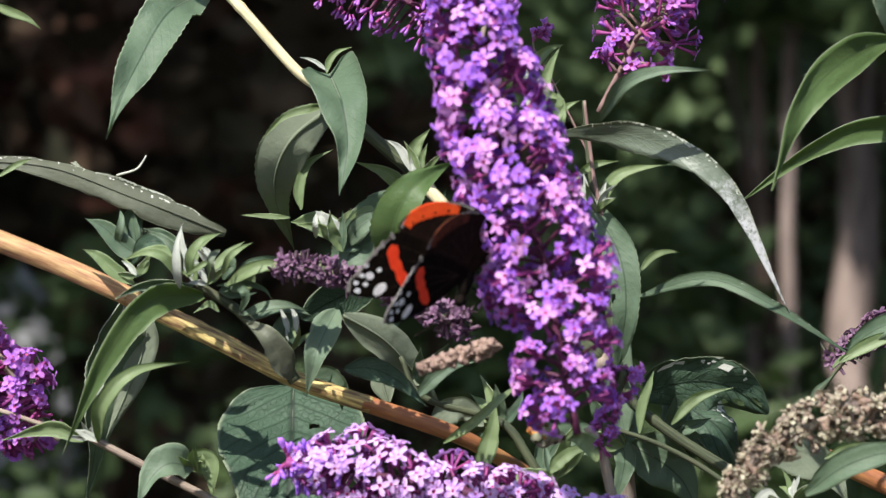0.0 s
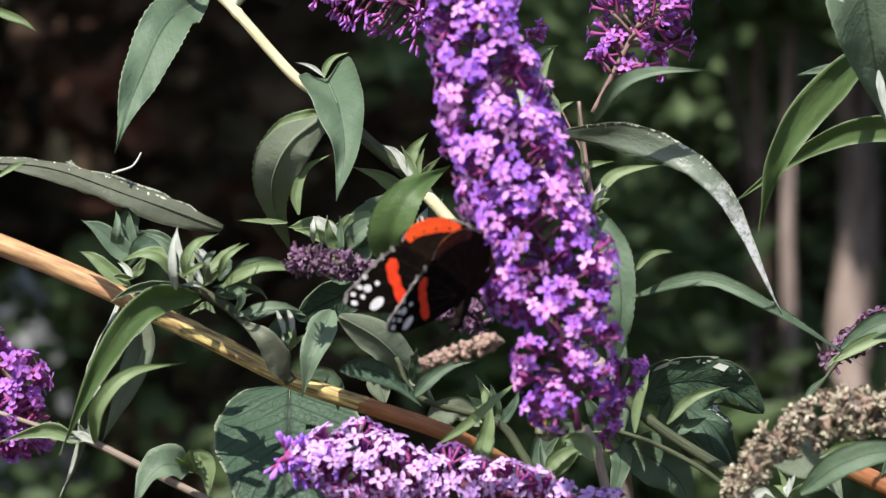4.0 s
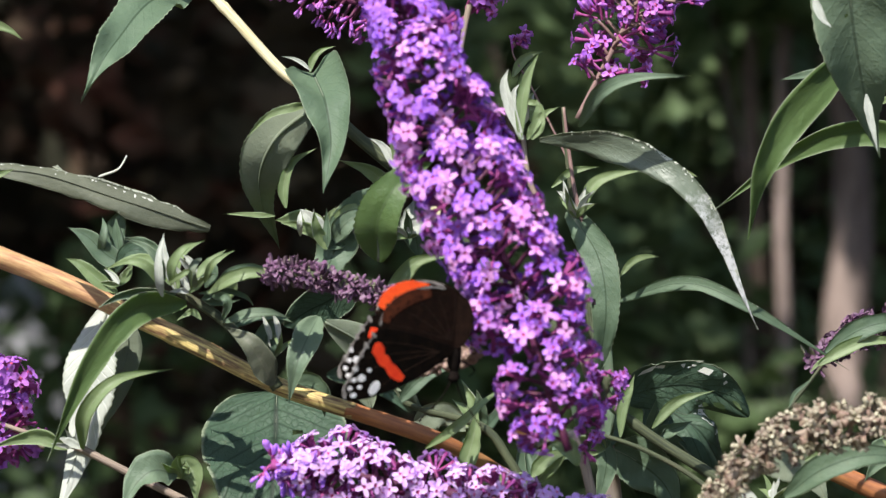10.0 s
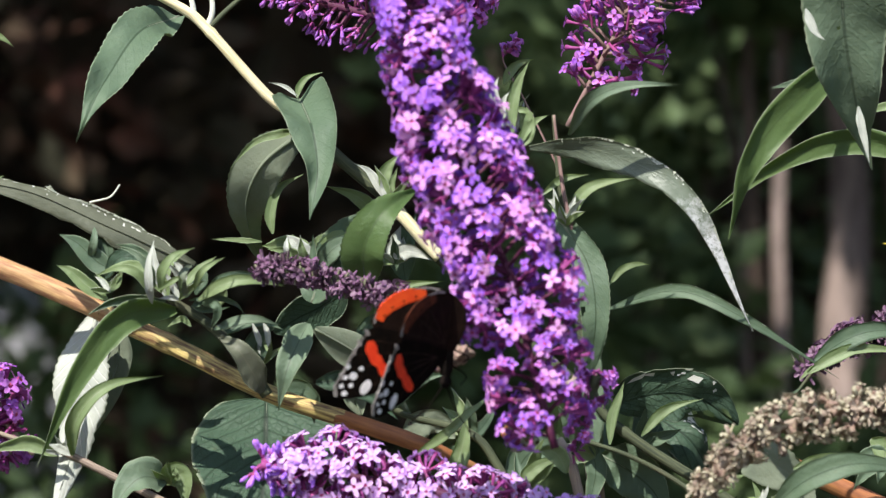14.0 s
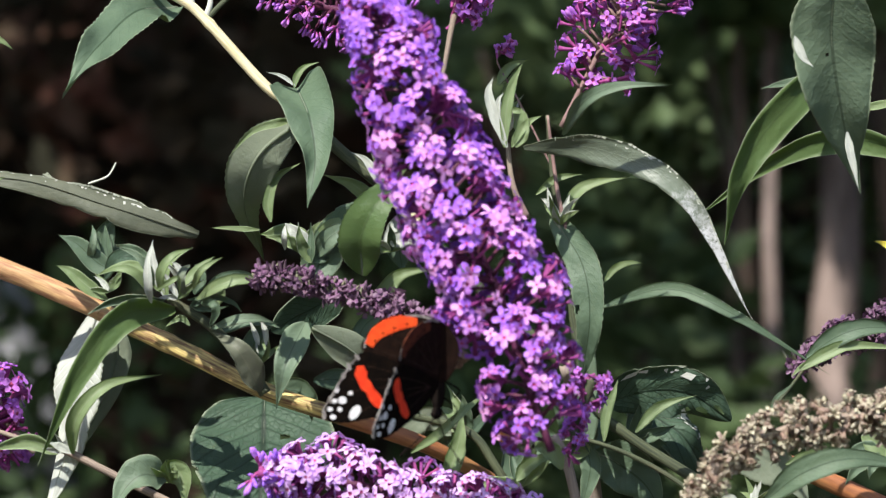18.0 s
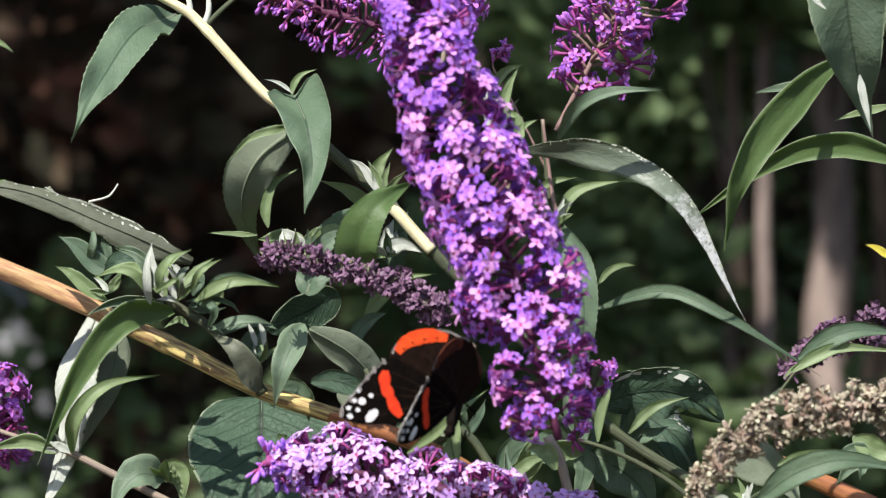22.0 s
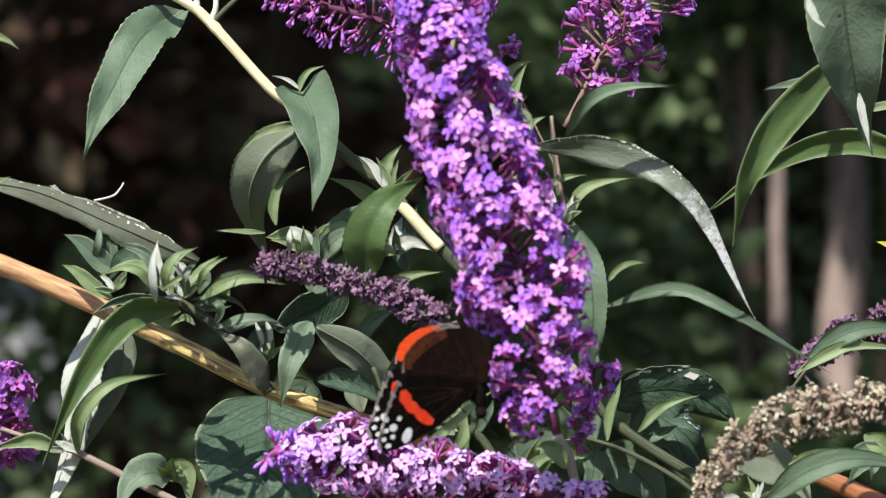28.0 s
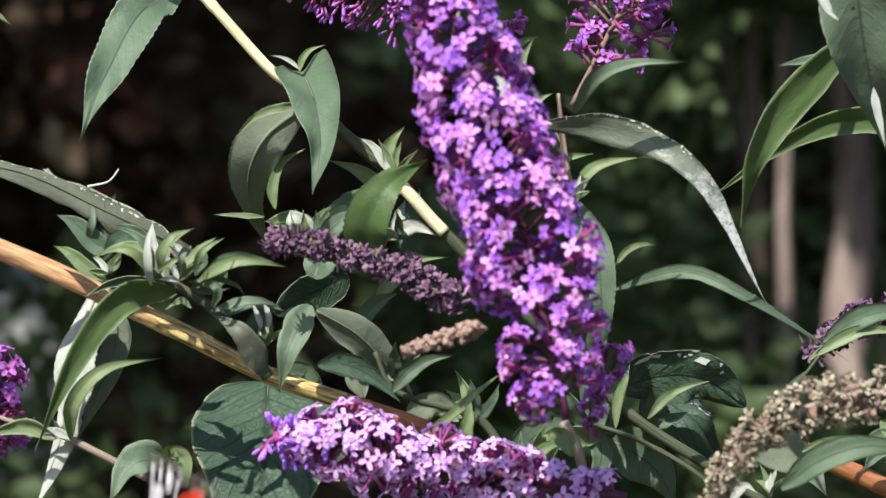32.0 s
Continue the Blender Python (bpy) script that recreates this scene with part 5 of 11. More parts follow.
leaf(cane_s, [(0.0871, 0.045, 1.3422), (0.0904, 0.045, 1.3406), (0.102, 0.045, 1.3339), (0.1086, 0.045, 1.324)], 0.00728, mats=(M_UNDER, M_UNDER), fold=8)
leaf(cane_s, [(0.0782, 0.01, 1.3246), (0.0806, 0.01, 1.3278), (0.083, 0.01, 1.3294), (0.0862, 0.01, 1.327)], 0.00161, mats=(M_FELT, M_FELT))
stem(cane_a, [(0.0367, 0.032, 1.3654), (0.0427, 0.055, 1.3468), (0.047, 0.07, 1.3174), (0.0468, 0.0711, 1.3006), (0.0465, 0.0727, 1.2755), (0.0458, 0.0763, 1.2196), (0.0444, 0.0835, 1.1078), (0.0419, 0.097, 0.8982), (0.0368, 0.124, 0.479), (0.03, 0.16, -0.08)], (0.0021, 0.00315, 0.009), M_TWIG, "main_stem", 60, sides=10)
stem(cane_b, [(0.0186, 0.029, 1.3314), (0.0276, 0.05, 1.3187), (0.0273, 0.0511, 1.3019), (0.0268, 0.0527, 1.2767), (0.0257, 0.0563, 1.2208), (0.0235, 0.0635, 1.1089), (0.0193, 0.077, 0.8991), (0.011, 0.104, 0.4795), (0, 0.14, -0.08)], (0.0022, 0.0033, 0.009), M_TWIG, "main_stem", 60, sides=10)
stem(cane_c, [(0.089, 0.03, 1.3236), (0.1024, 0.05, 1.3087), (0.1019, 0.0512, 1.2921), (0.1011, 0.053, 1.2671), (0.0994, 0.057, 1.2115), (0.096, 0.065, 1.1004), (0.0897, 0.08, 0.8921), (0.077, 0.11, 0.4755), (0.06, 0.15, -0.08)], (0.0016, 0.0024, 0.009), M_TWIG, "main_stem", 60, sides=10)
stem(cane_d, [(0.0234, 0.012, 1.3256), (0.0288, 0.03, 1.3118), (0.0287, 0.0311, 1.2951), (0.0285, 0.0327, 1.2701), (0.0282, 0.0363, 1.2144), (0.0275, 0.0435, 1.1031), (0.0261, 0.057, 0.8943), (0.0235, 0.084, 0.4767), (0.02, 0.12, -0.08)], (0.0014, 0.0021, 0.009), M_TWIG, "main_stem", 60, sides=10)
stem(cane_r, [(0.1364, 0, 1.418), (0.1416, 0.03, 1.374), (0.1423, 0.05, 1.3071), (0.1416, 0.051, 1.2904), (0.1404, 0.0524, 1.2655), (0.1379, 0.0556, 1.21), (0.133, 0.062, 1.099), (0.1236, 0.074, 0.891), (0.1049, 0.098, 0.4748), (0.08, 0.13, -0.08)], (0.0016, 0.0024, 0.009), M_TWIG, "main_stem", 60, sides=10)
stem(cane_s, [(0.142, 0.05, 1.3189), (0.1518, 0.06, 1.3088), (0.1511, 0.0613, 1.2922), (0.15, 0.0633, 1.2672), (0.1475, 0.0677, 1.2116), (0.1426, 0.0765, 1.1005), (0.1333, 0.093, 0.8922), (0.1147, 0.126, 0.4755), (0.09, 0.17, -0.08)], (0.0029, 0.00435, 0.009), M_TWIG, "main_stem", 60, sides=10)
stem(twig_left, [(-0.0706, 0.004, 1.3259), (-0.0574, 0.02, 1.3142), (-0.0571, 0.0216, 1.2975), (-0.0566, 0.0239, 1.2724), (-0.0555, 0.0291, 1.2166), (-0.0533, 0.0395, 1.1051), (-0.0492, 0.059, 0.8959), (-0.041, 0.098, 0.4777), (-0.03, 0.15, -0.08)], (0.0012, 0.0018, 0.009), M_TWIG, "main_stem", 60, sides=10)
leaf(cane_b, [(-0.0725, -0.019, 1.3863), (-0.0705, -0.019, 1.3885), (-0.068, -0.019, 1.3903), (-0.0651, -0.019, 1.3917)], 0.00131, mats=(M_YOUNG, M_FELT), fold=26, tilt=-29)
leaf(cane_b, [(-0.0725, -0.019, 1.3863), (-0.0738, -0.019, 1.3892), (-0.0752, -0.019, 1.3918), (-0.077, -0.02, 1.3945)], 0.00117, mats=(M_FELT, M_FELT), fold=24, tilt=-29)
leaf(cane_b, [(-0.0725, -0.019, 1.3863), (-0.0742, -0.022, 1.3867), (-0.076, -0.024, 1.3867), (-0.0776, -0.027, 1.3866)], 0.0009, mats=(M_FELT, M_FELT), fold=26, tilt=-20)
leaf(cane_b, [(-0.0702, -0.023, 1.39), (-0.0681, -0.022, 1.3931), (-0.0653, -0.022, 1.3958), (-0.0619, -0.021, 1.3981)], 0.00139, mats=(M_YOUNG, M_FELT), fold=15, tilt=21)
leaf(cane_b, [(-0.0702, -0.023, 1.39), (-0.0718, -0.023, 1.3926), (-0.0738, -0.024, 1.395), (-0.0763, -0.024, 1.3972)], 0.00117, mats=(M_FELT, M_FELT), fold=17, tilt=31)
leaf(cane_b, [(-0.0692, -0.015, 1.3844), (-0.066, -0.013, 1.3833), (-0.0625, -0.012, 1.3833), (-0.0588, -0.01, 1.3842)], 0.00105, mats=(M_TOP, M_UNDER), fold=28, tilt=20)
leaf(cane_b, [(-0.0692, -0.015, 1.3844), (-0.0673, -0.014, 1.3853), (-0.0658, -0.013, 1.3867), (-0.0643, -0.012, 1.3885)], 0.0011, mats=(M_TOP, M_UNDER), fold=16, tilt=7)
leaf(cane_b, [(-0.0918, -0.011, 1.3883), (-0.0905, -0.01, 1.3904), (-0.0895, -0.009, 1.3926), (-0.0887, -0.008, 1.3949)], 0.00139, mats=(M_YOUNG, M_FELT), fold=15, tilt=-20)
leaf(cane_b, [(-0.0918, -0.011, 1.3883), (-0.0913, -0.01, 1.3904), (-0.09, -0.01, 1.3922), (-0.0883, -0.009, 1.3938)], 0.00108, mats=(M_YOUNG, M_FELT), fold=14, tilt=-19)
leaf(cane_b, [(-0.0918, -0.011, 1.3883), (-0.093, -0.01, 1.39), (-0.0945, -0.009, 1.3915), (-0.0965, -0.008, 1.3926)], 0.00097, mats=(M_FELT, M_FELT), fold=21, tilt=14)
leaf(cane_b, [(-0.0918, -0.011, 1.3883), (-0.0933, -0.009, 1.39), (-0.0948, -0.007, 1.3918), (-0.0964, -0.005, 1.3933)], 0.00094, mats=(M_YOUNG, M_FELT), fold=26, tilt=-32)
leaf(cane_b, [(-0.0918, -0.011, 1.3883), (-0.094, -0.009, 1.3888), (-0.0962, -0.008, 1.3889), (-0.0986, -0.006, 1.3889)], 0.00112, mats=(M_YOUNG, M_FELT), fold=24, tilt=33)
leaf(cane_b, [(-0.0494, -0.01, 1.3685), (-0.0477, -0.009, 1.3704), (-0.0457, -0.007, 1.3721), (-0.0435, -0.006, 1.3737)], 0.00085, mats=(M_YOUNG, M_FELT), fold=28, tilt=9)
leaf(cane_b, [(-0.0494, -0.01, 1.3685), (-0.0482, -0.012, 1.3706), (-0.0475, -0.014, 1.3729), (-0.0472, -0.017, 1.3755)], 0.00095, mats=(M_YOUNG, M_FELT), fold=26, tilt=-15)
leaf(cane_b, [(-0.0494, -0.01, 1.3685), (-0.0494, -0.008, 1.371), (-0.0494, -0.006, 1.3735), (-0.049, -0.003, 1.376)], 0.00118, mats=(M_YOUNG, M_FELT), fold=15, tilt=-17)
leaf(cane_b, [(-0.0494, -0.01, 1.3685), (-0.0495, -0.011, 1.3711), (-0.0501, -0.011, 1.3736), (-0.0512, -0.012, 1.3762)], 0.00091, mats=(M_TOP, M_UNDER), fold=17, tilt=-7)
leaf(cane_b, [(-0.0494, -0.01, 1.3685), (-0.0502, -0.008, 1.3705), (-0.051, -0.006, 1.3725), (-0.0515, -0.004, 1.3747)], 0.00076, mats=(M_FELT, M_FELT), fold=27, tilt=-27)
leaf(cane_b, [(-0.0494, -0.01, 1.3685), (-0.0515, -0.009, 1.3707), (-0.054, -0.008, 1.3723), (-0.0571, -0.007, 1.3734)], 0.00109, mats=(M_TOP, M_UNDER), fold=18, tilt=16)
leaf(cane_b, [(-0.0933, 0.012, 1.3953), (-0.0928, 0.014, 1.3976), (-0.0928, 0.016, 1.4002), (-0.0934, 0.018, 1.4026)], 0.00187, mats=(M_TOP, M_UNDER), fold=22, tilt=-32)
leaf(cane_b, [(-0.0933, 0.012, 1.3953), (-0.0938, 0.014, 1.3979), (-0.0936, 0.016, 1.4005), (-0.093, 0.018, 1.4031)], 0.00283, mats=(M_TOP, M_UNDER), fold=26, tilt=3)
leaf(cane_b, [(-0.0933, 0.012, 1.3953), (-0.0941, 0.012, 1.3994), (-0.0946, 0.012, 1.4034), (-0.0948, 0.012, 1.4076)], 0.00185, mats=(M_TOP, M_UNDER), fold=21, tilt=11)
leaf(cane_b, [(-0.0933, 0.012, 1.3953), (-0.096, 0.012, 1.3969), (-0.0989, 0.012, 1.3984), (-0.1019, 0.011, 1.3997)], 0.00244, mats=(M_TOP, M_UNDER), fold=27, tilt=27)
leaf(cane_a, [(-0.0378, 0.026, 1.4002), (-0.0369, 0.027, 1.4026), (-0.0356, 0.027, 1.4049), (-0.0343, 0.028, 1.4073)], 0.00207, mats=(M_YOUNG, M_FELT), fold=18, tilt=-19)
leaf(cane_a, [(-0.0378, 0.026, 1.4002), (-0.0396, 0.027, 1.4021), (-0.0413, 0.028, 1.4044), (-0.0428, 0.029, 1.4069)], 0.00215, mats=(M_YOUNG, M_FELT), fold=19, tilt=11)
leaf(cane_a, [(-0.036, 0.008, 1.3953), (-0.0328, 0.01, 1.3973), (-0.03, 0.013, 1.3995), (-0.0276, 0.015, 1.4026)], 0.0021, mats=(M_TOP, M_UNDER), fold=16, tilt=9)
leaf(cane_a, [(-0.036, 0.008, 1.3953), (-0.0358, 0.007, 1.399), (-0.0359, 0.007, 1.4027), (-0.0361, 0.006, 1.4066)], 0.00157, mats=(M_TOP, M_UNDER), fold=28, tilt=29)
leaf(cane_a, [(-0.036, 0.008, 1.3953), (-0.0382, 0.007, 1.3986), (-0.0394, 0.005, 1.4022), (-0.0397, 0.004, 1.4066)], 0.0021, mats=(M_YOUNG, M_FELT), fold=24, tilt=-23)
leaf(cane_a, [(-0.0154, 0.03, 1.4149), (-0.0134, 0.028, 1.418), (-0.0109, 0.026, 1.4209), (-0.008, 0.023, 1.4236)], 0.0013, mats=(M_YOUNG, M_FELT), fold=20, tilt=-10)
leaf(cane_a, [(-0.0154, 0.03, 1.4149), (-0.0152, 0.03, 1.4186), (-0.0142, 0.03, 1.4224), (-0.0128, 0.03, 1.426)], 0.00149, mats=(M_YOUNG, M_FELT), fold=18, tilt=-14)
leaf(cane_a, [(-0.0154, 0.03, 1.4149), (-0.0159, 0.029, 1.419), (-0.0172, 0.029, 1.4229), (-0.0194, 0.028, 1.4266)], 0.00168, mats=(M_YOUNG, M_FELT), fold=15, tilt=24)
leaf(cane_a, [(-0.0154, 0.03, 1.4149), (-0.0165, 0.029, 1.4175), (-0.0173, 0.029, 1.4203), (-0.0176, 0.028, 1.4232)], 0.00096, mats=(M_FELT, M_FELT), fold=20, tilt=2)
leaf(cane_a, [(-0.0138, 0.034, 1.3985), (-0.0115, 0.034, 1.4), (-0.0095, 0.035, 1.4018), (-0.0077, 0.035, 1.4039)], 0.00198, mats=(M_YOUNG, M_FELT), fold=23, tilt=30)
leaf(cane_a, [(-0.0138, 0.034, 1.3985), (-0.0123, 0.036, 1.4008), (-0.0114, 0.039, 1.4033), (-0.0111, 0.041, 1.4063)], 0.00248, mats=(M_FELT, M_FELT), fold=27, tilt=20)
leaf(cane_a, [(-0.0138, 0.034, 1.3985), (-0.0133, 0.032, 1.4011), (-0.0134, 0.029, 1.4038), (-0.0142, 0.027, 1.4065)], 0.00166, mats=(M_TOP, M_UNDER), fold=22, tilt=28)
leaf(cane_a, [(-0.0138, 0.034, 1.3985), (-0.014, 0.036, 1.4021), (-0.0133, 0.038, 1.4059), (-0.0119, 0.04, 1.4096)], 0.00237, mats=(M_FELT, M_FELT), fold=13, tilt=-14)
leaf(cane_a, [(-0.0138, 0.034, 1.3985), (-0.0164, 0.032, 1.4), (-0.0194, 0.029, 1.401), (-0.0227, 0.027, 1.4011)], 0.00202, mats=(M_FELT, M_FELT), fold=20, tilt=20)
leaf(cane_a, [(-0.0138, 0.034, 1.3985), (-0.0177, 0.031, 1.3995), (-0.0214, 0.028, 1.4007), (-0.0252, 0.025, 1.4021)], 0.00197, mats=(M_YOUNG, M_FELT), fold=28, tilt=-33)
stem(cane_c, [(0.0249, 0, 1.4089), (0.0209, 0, 1.4177), (0.0193, 0, 1.4297)], (0.00096, 0.0008, 0.00064), M_PINKTWIG, "side_twig", 12, (), sides=10)
leaf(cane_c, [(0.0192, -0.004, 1.4285), (0.0156, -0.004, 1.4375), (0.014, -0.004, 1.4439), (0.0153, -0.004, 1.4482)], 0.00175, mats=(M_FELT, M_FELT), fold=22, tilt=6)
leaf(cane_c, [(0.0184, -0.004, 1.4285), (0.0189, -0.004, 1.4383), (0.0207, -0.004, 1.4463), (0.0238, -0.004, 1.4526)], 0.00191, mats=(M_YOUNG, M_YOUNG), fold=22, tilt=6)
leaf(cane_c, [(0.0204, -0.004, 1.4285), (0.0224, -0.004, 1.4323), (0.0256, -0.004, 1.4358), (0.0293, -0.004, 1.4375)], 0.00143, mats=(M_YOUNG, M_FELT), fold=22, tilt=6)
leaf(cane_c, [(0.0216, -0.004, 1.4285), (0.0232, -0.004, 1.432), (0.0238, -0.004, 1.4364), (0.0229, -0.004, 1.4399)], 0.00223, mats=(M_YOUNG, M_YOUNG), fold=22, tilt=6)
leaf(cane_c, [(0.0181, -0.004, 1.4291), (0.0165, -0.004, 1.4359), (0.0167, -0.004, 1.4415), (0.0184, -0.004, 1.4439)], 0.00111, mats=(M_FELT, M_FELT), fold=22, tilt=6)
leaf(cane_c, [(0.0198, 0.03, 1.4337), (0.0212, 0.033, 1.4367), (0.0224, 0.036, 1.4401), (0.0232, 0.039, 1.4435)], 0.00109, mats=(M_FELT, M_FELT), fold=17, tilt=1)
leaf(cane_c, [(0.0198, 0.03, 1.4337), (0.0204, 0.027, 1.4359), (0.0208, 0.025, 1.4381), (0.021, 0.022, 1.4403)], 0.00114, mats=(M_FELT, M_FELT), fold=24, tilt=-11)
leaf(cane_c, [(0.0198, 0.03, 1.4337), (0.0205, 0.032, 1.4377), (0.022, 0.034, 1.4414), (0.0247, 0.036, 1.4449)], 0.00097, mats=(M_YOUNG, M_FELT), fold=14, tilt=33)
leaf(cane_c, [(0.0198, 0.03, 1.4337), (0.0192, 0.032, 1.4362), (0.0179, 0.034, 1.4386), (0.0163, 0.036, 1.4406)], 0.00168, mats=(M_YOUNG, M_FELT), fold=27, tilt=-34)
leaf(cane_c, [(0.0198, 0.03, 1.4337), (0.019, 0.029, 1.4368), (0.0183, 0.028, 1.4398), (0.0178, 0.027, 1.4429)], 0.00105, mats=(M_FELT, M_FELT), fold=26, tilt=-15)
leaf(cane_c, [(0.0348, 0.022, 1.407), (0.0361, 0.019, 1.4088), (0.038, 0.016, 1.41), (0.0402, 0.013, 1.411)], 0.00105, mats=(M_YOUNG, M_FELT), fold=17, tilt=8)
leaf(cane_c, [(0.0348, 0.022, 1.407), (0.036, 0.021, 1.4088), (0.0376, 0.02, 1.4102), (0.0398, 0.018, 1.411)], 0.00119, mats=(M_FELT, M_FELT), fold=17, tilt=26)
leaf(cane_c, [(0.0348, 0.022, 1.407), (0.0357, 0.021, 1.4099), (0.0373, 0.02, 1.4127), (0.0399, 0.019, 1.4147)], 0.00123, mats=(M_FELT, M_FELT), fold=28, tilt=-29)
leaf(cane_c, [(0.0348, 0.022, 1.407), (0.0336, 0.025, 1.4093), (0.032, 0.028, 1.4113), (0.0301, 0.031, 1.4131)], 0.00126, mats=(M_YOUNG, M_FELT), fold=30, tilt=20)
leaf(cane_c, [(0.0348, 0.022, 1.407), (0.0332, 0.019, 1.4097), (0.0322, 0.017, 1.4126), (0.0313, 0.014, 1.4157)], 0.00124, mats=(M_YOUNG, M_FELT), fold=24, tilt=-1)
leaf(cane_c, [(0.0348, 0.022, 1.407), (0.0336, 0.02, 1.4086), (0.0328, 0.017, 1.4104), (0.0326, 0.015, 1.4126)], 0.00096, mats=(M_FELT, M_FELT), fold=21, tilt=12)
leaf(cane_c, [(0.0439, 0.04, 1.3408), (0.0453, 0.043, 1.3463), (0.0459, 0.046, 1.3519), (0.0457, 0.049, 1.358)], 0.00358, mats=(M_TOP, M_UNDER), fold=23, tilt=-23)
leaf(cane_c, [(0.0439, 0.04, 1.3408), (0.0435, 0.038, 1.3457), (0.044, 0.036, 1.3504), (0.0458, 0.035, 1.3552)], 0.00281, mats=(M_TOP, M_UNDER), fold=17, tilt=-30)
leaf(cane_c, [(0.0439, 0.04, 1.3408), (0.0398, 0.038, 1.3458), (0.0361, 0.035, 1.3509), (0.0323, 0.033, 1.3564)], 0.00324, mats=(M_TOP, M_UNDER), fold=15, tilt=24)
leaf(cane_c, [(0.0439, 0.04, 1.3408), (0.0402, 0.038, 1.3422), (0.0363, 0.035, 1.3433), (0.0325, 0.033, 1.3443)], 0.00333, mats=(M_YOUNG, M_FELT), fold=23, tilt=11)
leaf(cane_c, [(0.0439, 0.04, 1.3408), (0.0391, 0.041, 1.3406), (0.0344, 0.043, 1.3393), (0.0299, 0.044, 1.3368)], 0.00233, mats=(M_TOP, M_UNDER), fold=27, tilt=-3)
leaf(cane_c, [(0.0556, 0.045, 1.3439), (0.0606, 0.048, 1.3429), (0.0652, 0.05, 1.3412), (0.0697, 0.053, 1.3383)], 0.0034, mats=(M_TOP, M_UNDER), fold=28, tilt=1)
leaf(cane_c, [(0.0556, 0.045, 1.3439), (0.0602, 0.044, 1.3451), (0.0646, 0.042, 1.3467), (0.069, 0.041, 1.3487)], 0.00248, mats=(M_TOP, M_UNDER), fold=28, tilt=3)
leaf(cane_c, [(0.0556, 0.045, 1.3439), (0.0583, 0.045, 1.346), (0.0607, 0.044, 1.3482), (0.063, 0.044, 1.3509)], 0.00268, mats=(M_TOP, M_UNDER), fold=23, tilt=19)
leaf(cane_c, [(0.0556, 0.045, 1.3439), (0.0576, 0.042, 1.3486), (0.059, 0.039, 1.3537), (0.06, 0.036, 1.3589)], 0.00205, mats=(M_TOP, M_UNDER), fold=19, tilt=4)
leaf(cane_c, [(0.0556, 0.045, 1.3439), (0.0565, 0.047, 1.3488), (0.0566, 0.049, 1.3538), (0.0561, 0.051, 1.3591)], 0.00315, mats=(M_TOP, M_UNDER), fold=26, tilt=-30)
leaf(cane_d, [(0.0074, 0.016, 1.3468), (0.0107, 0.019, 1.3496), (0.0132, 0.022, 1.353), (0.0148, 0.025, 1.3572)], 0.00183, mats=(M_TOP, M_UNDER), fold=13, tilt=-16)
leaf(cane_d, [(0.0074, 0.016, 1.3468), (0.0077, 0.014, 1.3508), (0.0074, 0.011, 1.3548), (0.0064, 0.009, 1.3589)], 0.00283, mats=(M_TOP, M_UNDER), fold=20, tilt=21)
leaf(cane_d, [(0.0074, 0.016, 1.3468), (0.0068, 0.018, 1.3517), (0.005, 0.019, 1.3566), (0.0023, 0.021, 1.361)], 0.00239, mats=(M_YOUNG, M_FELT), fold=28, tilt=35)
leaf(cane_d, [(0.0074, 0.016, 1.3468), (0.0053, 0.018, 1.35), (0.0028, 0.021, 1.3529), (-0.0003, 0.023, 1.3556)], 0.00221, mats=(M_YOUNG, M_FELT), fold=21, tilt=-35)
leaf(cane_d, [(0.0074, 0.016, 1.3468), (0.0049, 0.019, 1.3486), (0.0028, 0.021, 1.351), (0.001, 0.024, 1.3538)], 0.00287, mats=(M_YOUNG, M_FELT), fold=28, tilt=19)
leaf(cane_d, [(0.0074, 0.016, 1.3468), (0.0041, 0.019, 1.346), (0.001, 0.022, 1.3444), (-0.0018, 0.024, 1.3421)], 0.00275, mats=(M_TOP, M_UNDER), fold=24, tilt=17)
leaf(cane_d, [(-0.0136, 0.018, 1.3581), (-0.0118, 0.019, 1.3609), (-0.0096, 0.021, 1.3636), (-0.0068, 0.022, 1.366)], 0.00189, mats=(M_TOP, M_UNDER), fold=18, tilt=-8)
leaf(cane_d, [(-0.0136, 0.018, 1.3581), (-0.0121, 0.016, 1.3625), (-0.0097, 0.014, 1.3664), (-0.0064, 0.011, 1.3701)], 0.00192, mats=(M_TOP, M_UNDER), fold=13, tilt=-12)
leaf(cane_d, [(-0.0136, 0.018, 1.3581), (-0.0144, 0.015, 1.3616), (-0.0147, 0.013, 1.3652), (-0.0143, 0.01, 1.369)], 0.00234, mats=(M_TOP, M_UNDER), fold=14, tilt=-5)
leaf(cane_d, [(-0.0136, 0.018, 1.3581), (-0.0153, 0.021, 1.3602), (-0.0164, 0.023, 1.3629), (-0.0168, 0.026, 1.3658)], 0.00293, mats=(M_TOP, M_UNDER), fold=25, tilt=-19)
leaf(cane_d, [(-0.0136, 0.018, 1.3581), (-0.0186, 0.019, 1.3598), (-0.0239, 0.021, 1.3609), (-0.0294, 0.022, 1.3615)], 0.00204, mats=(M_UNDER, M_UNDER), fold=22, tilt=-29)
leaf(cane_d, [(0.0234, 0.008, 1.3327), (0.0273, 0.006, 1.3371), (0.0305, 0.003, 1.3418), (0.0337, 0.001, 1.3468)], 0.00168, mats=(M_YOUNG, M_YOUNG), fold=27, tilt=-22)
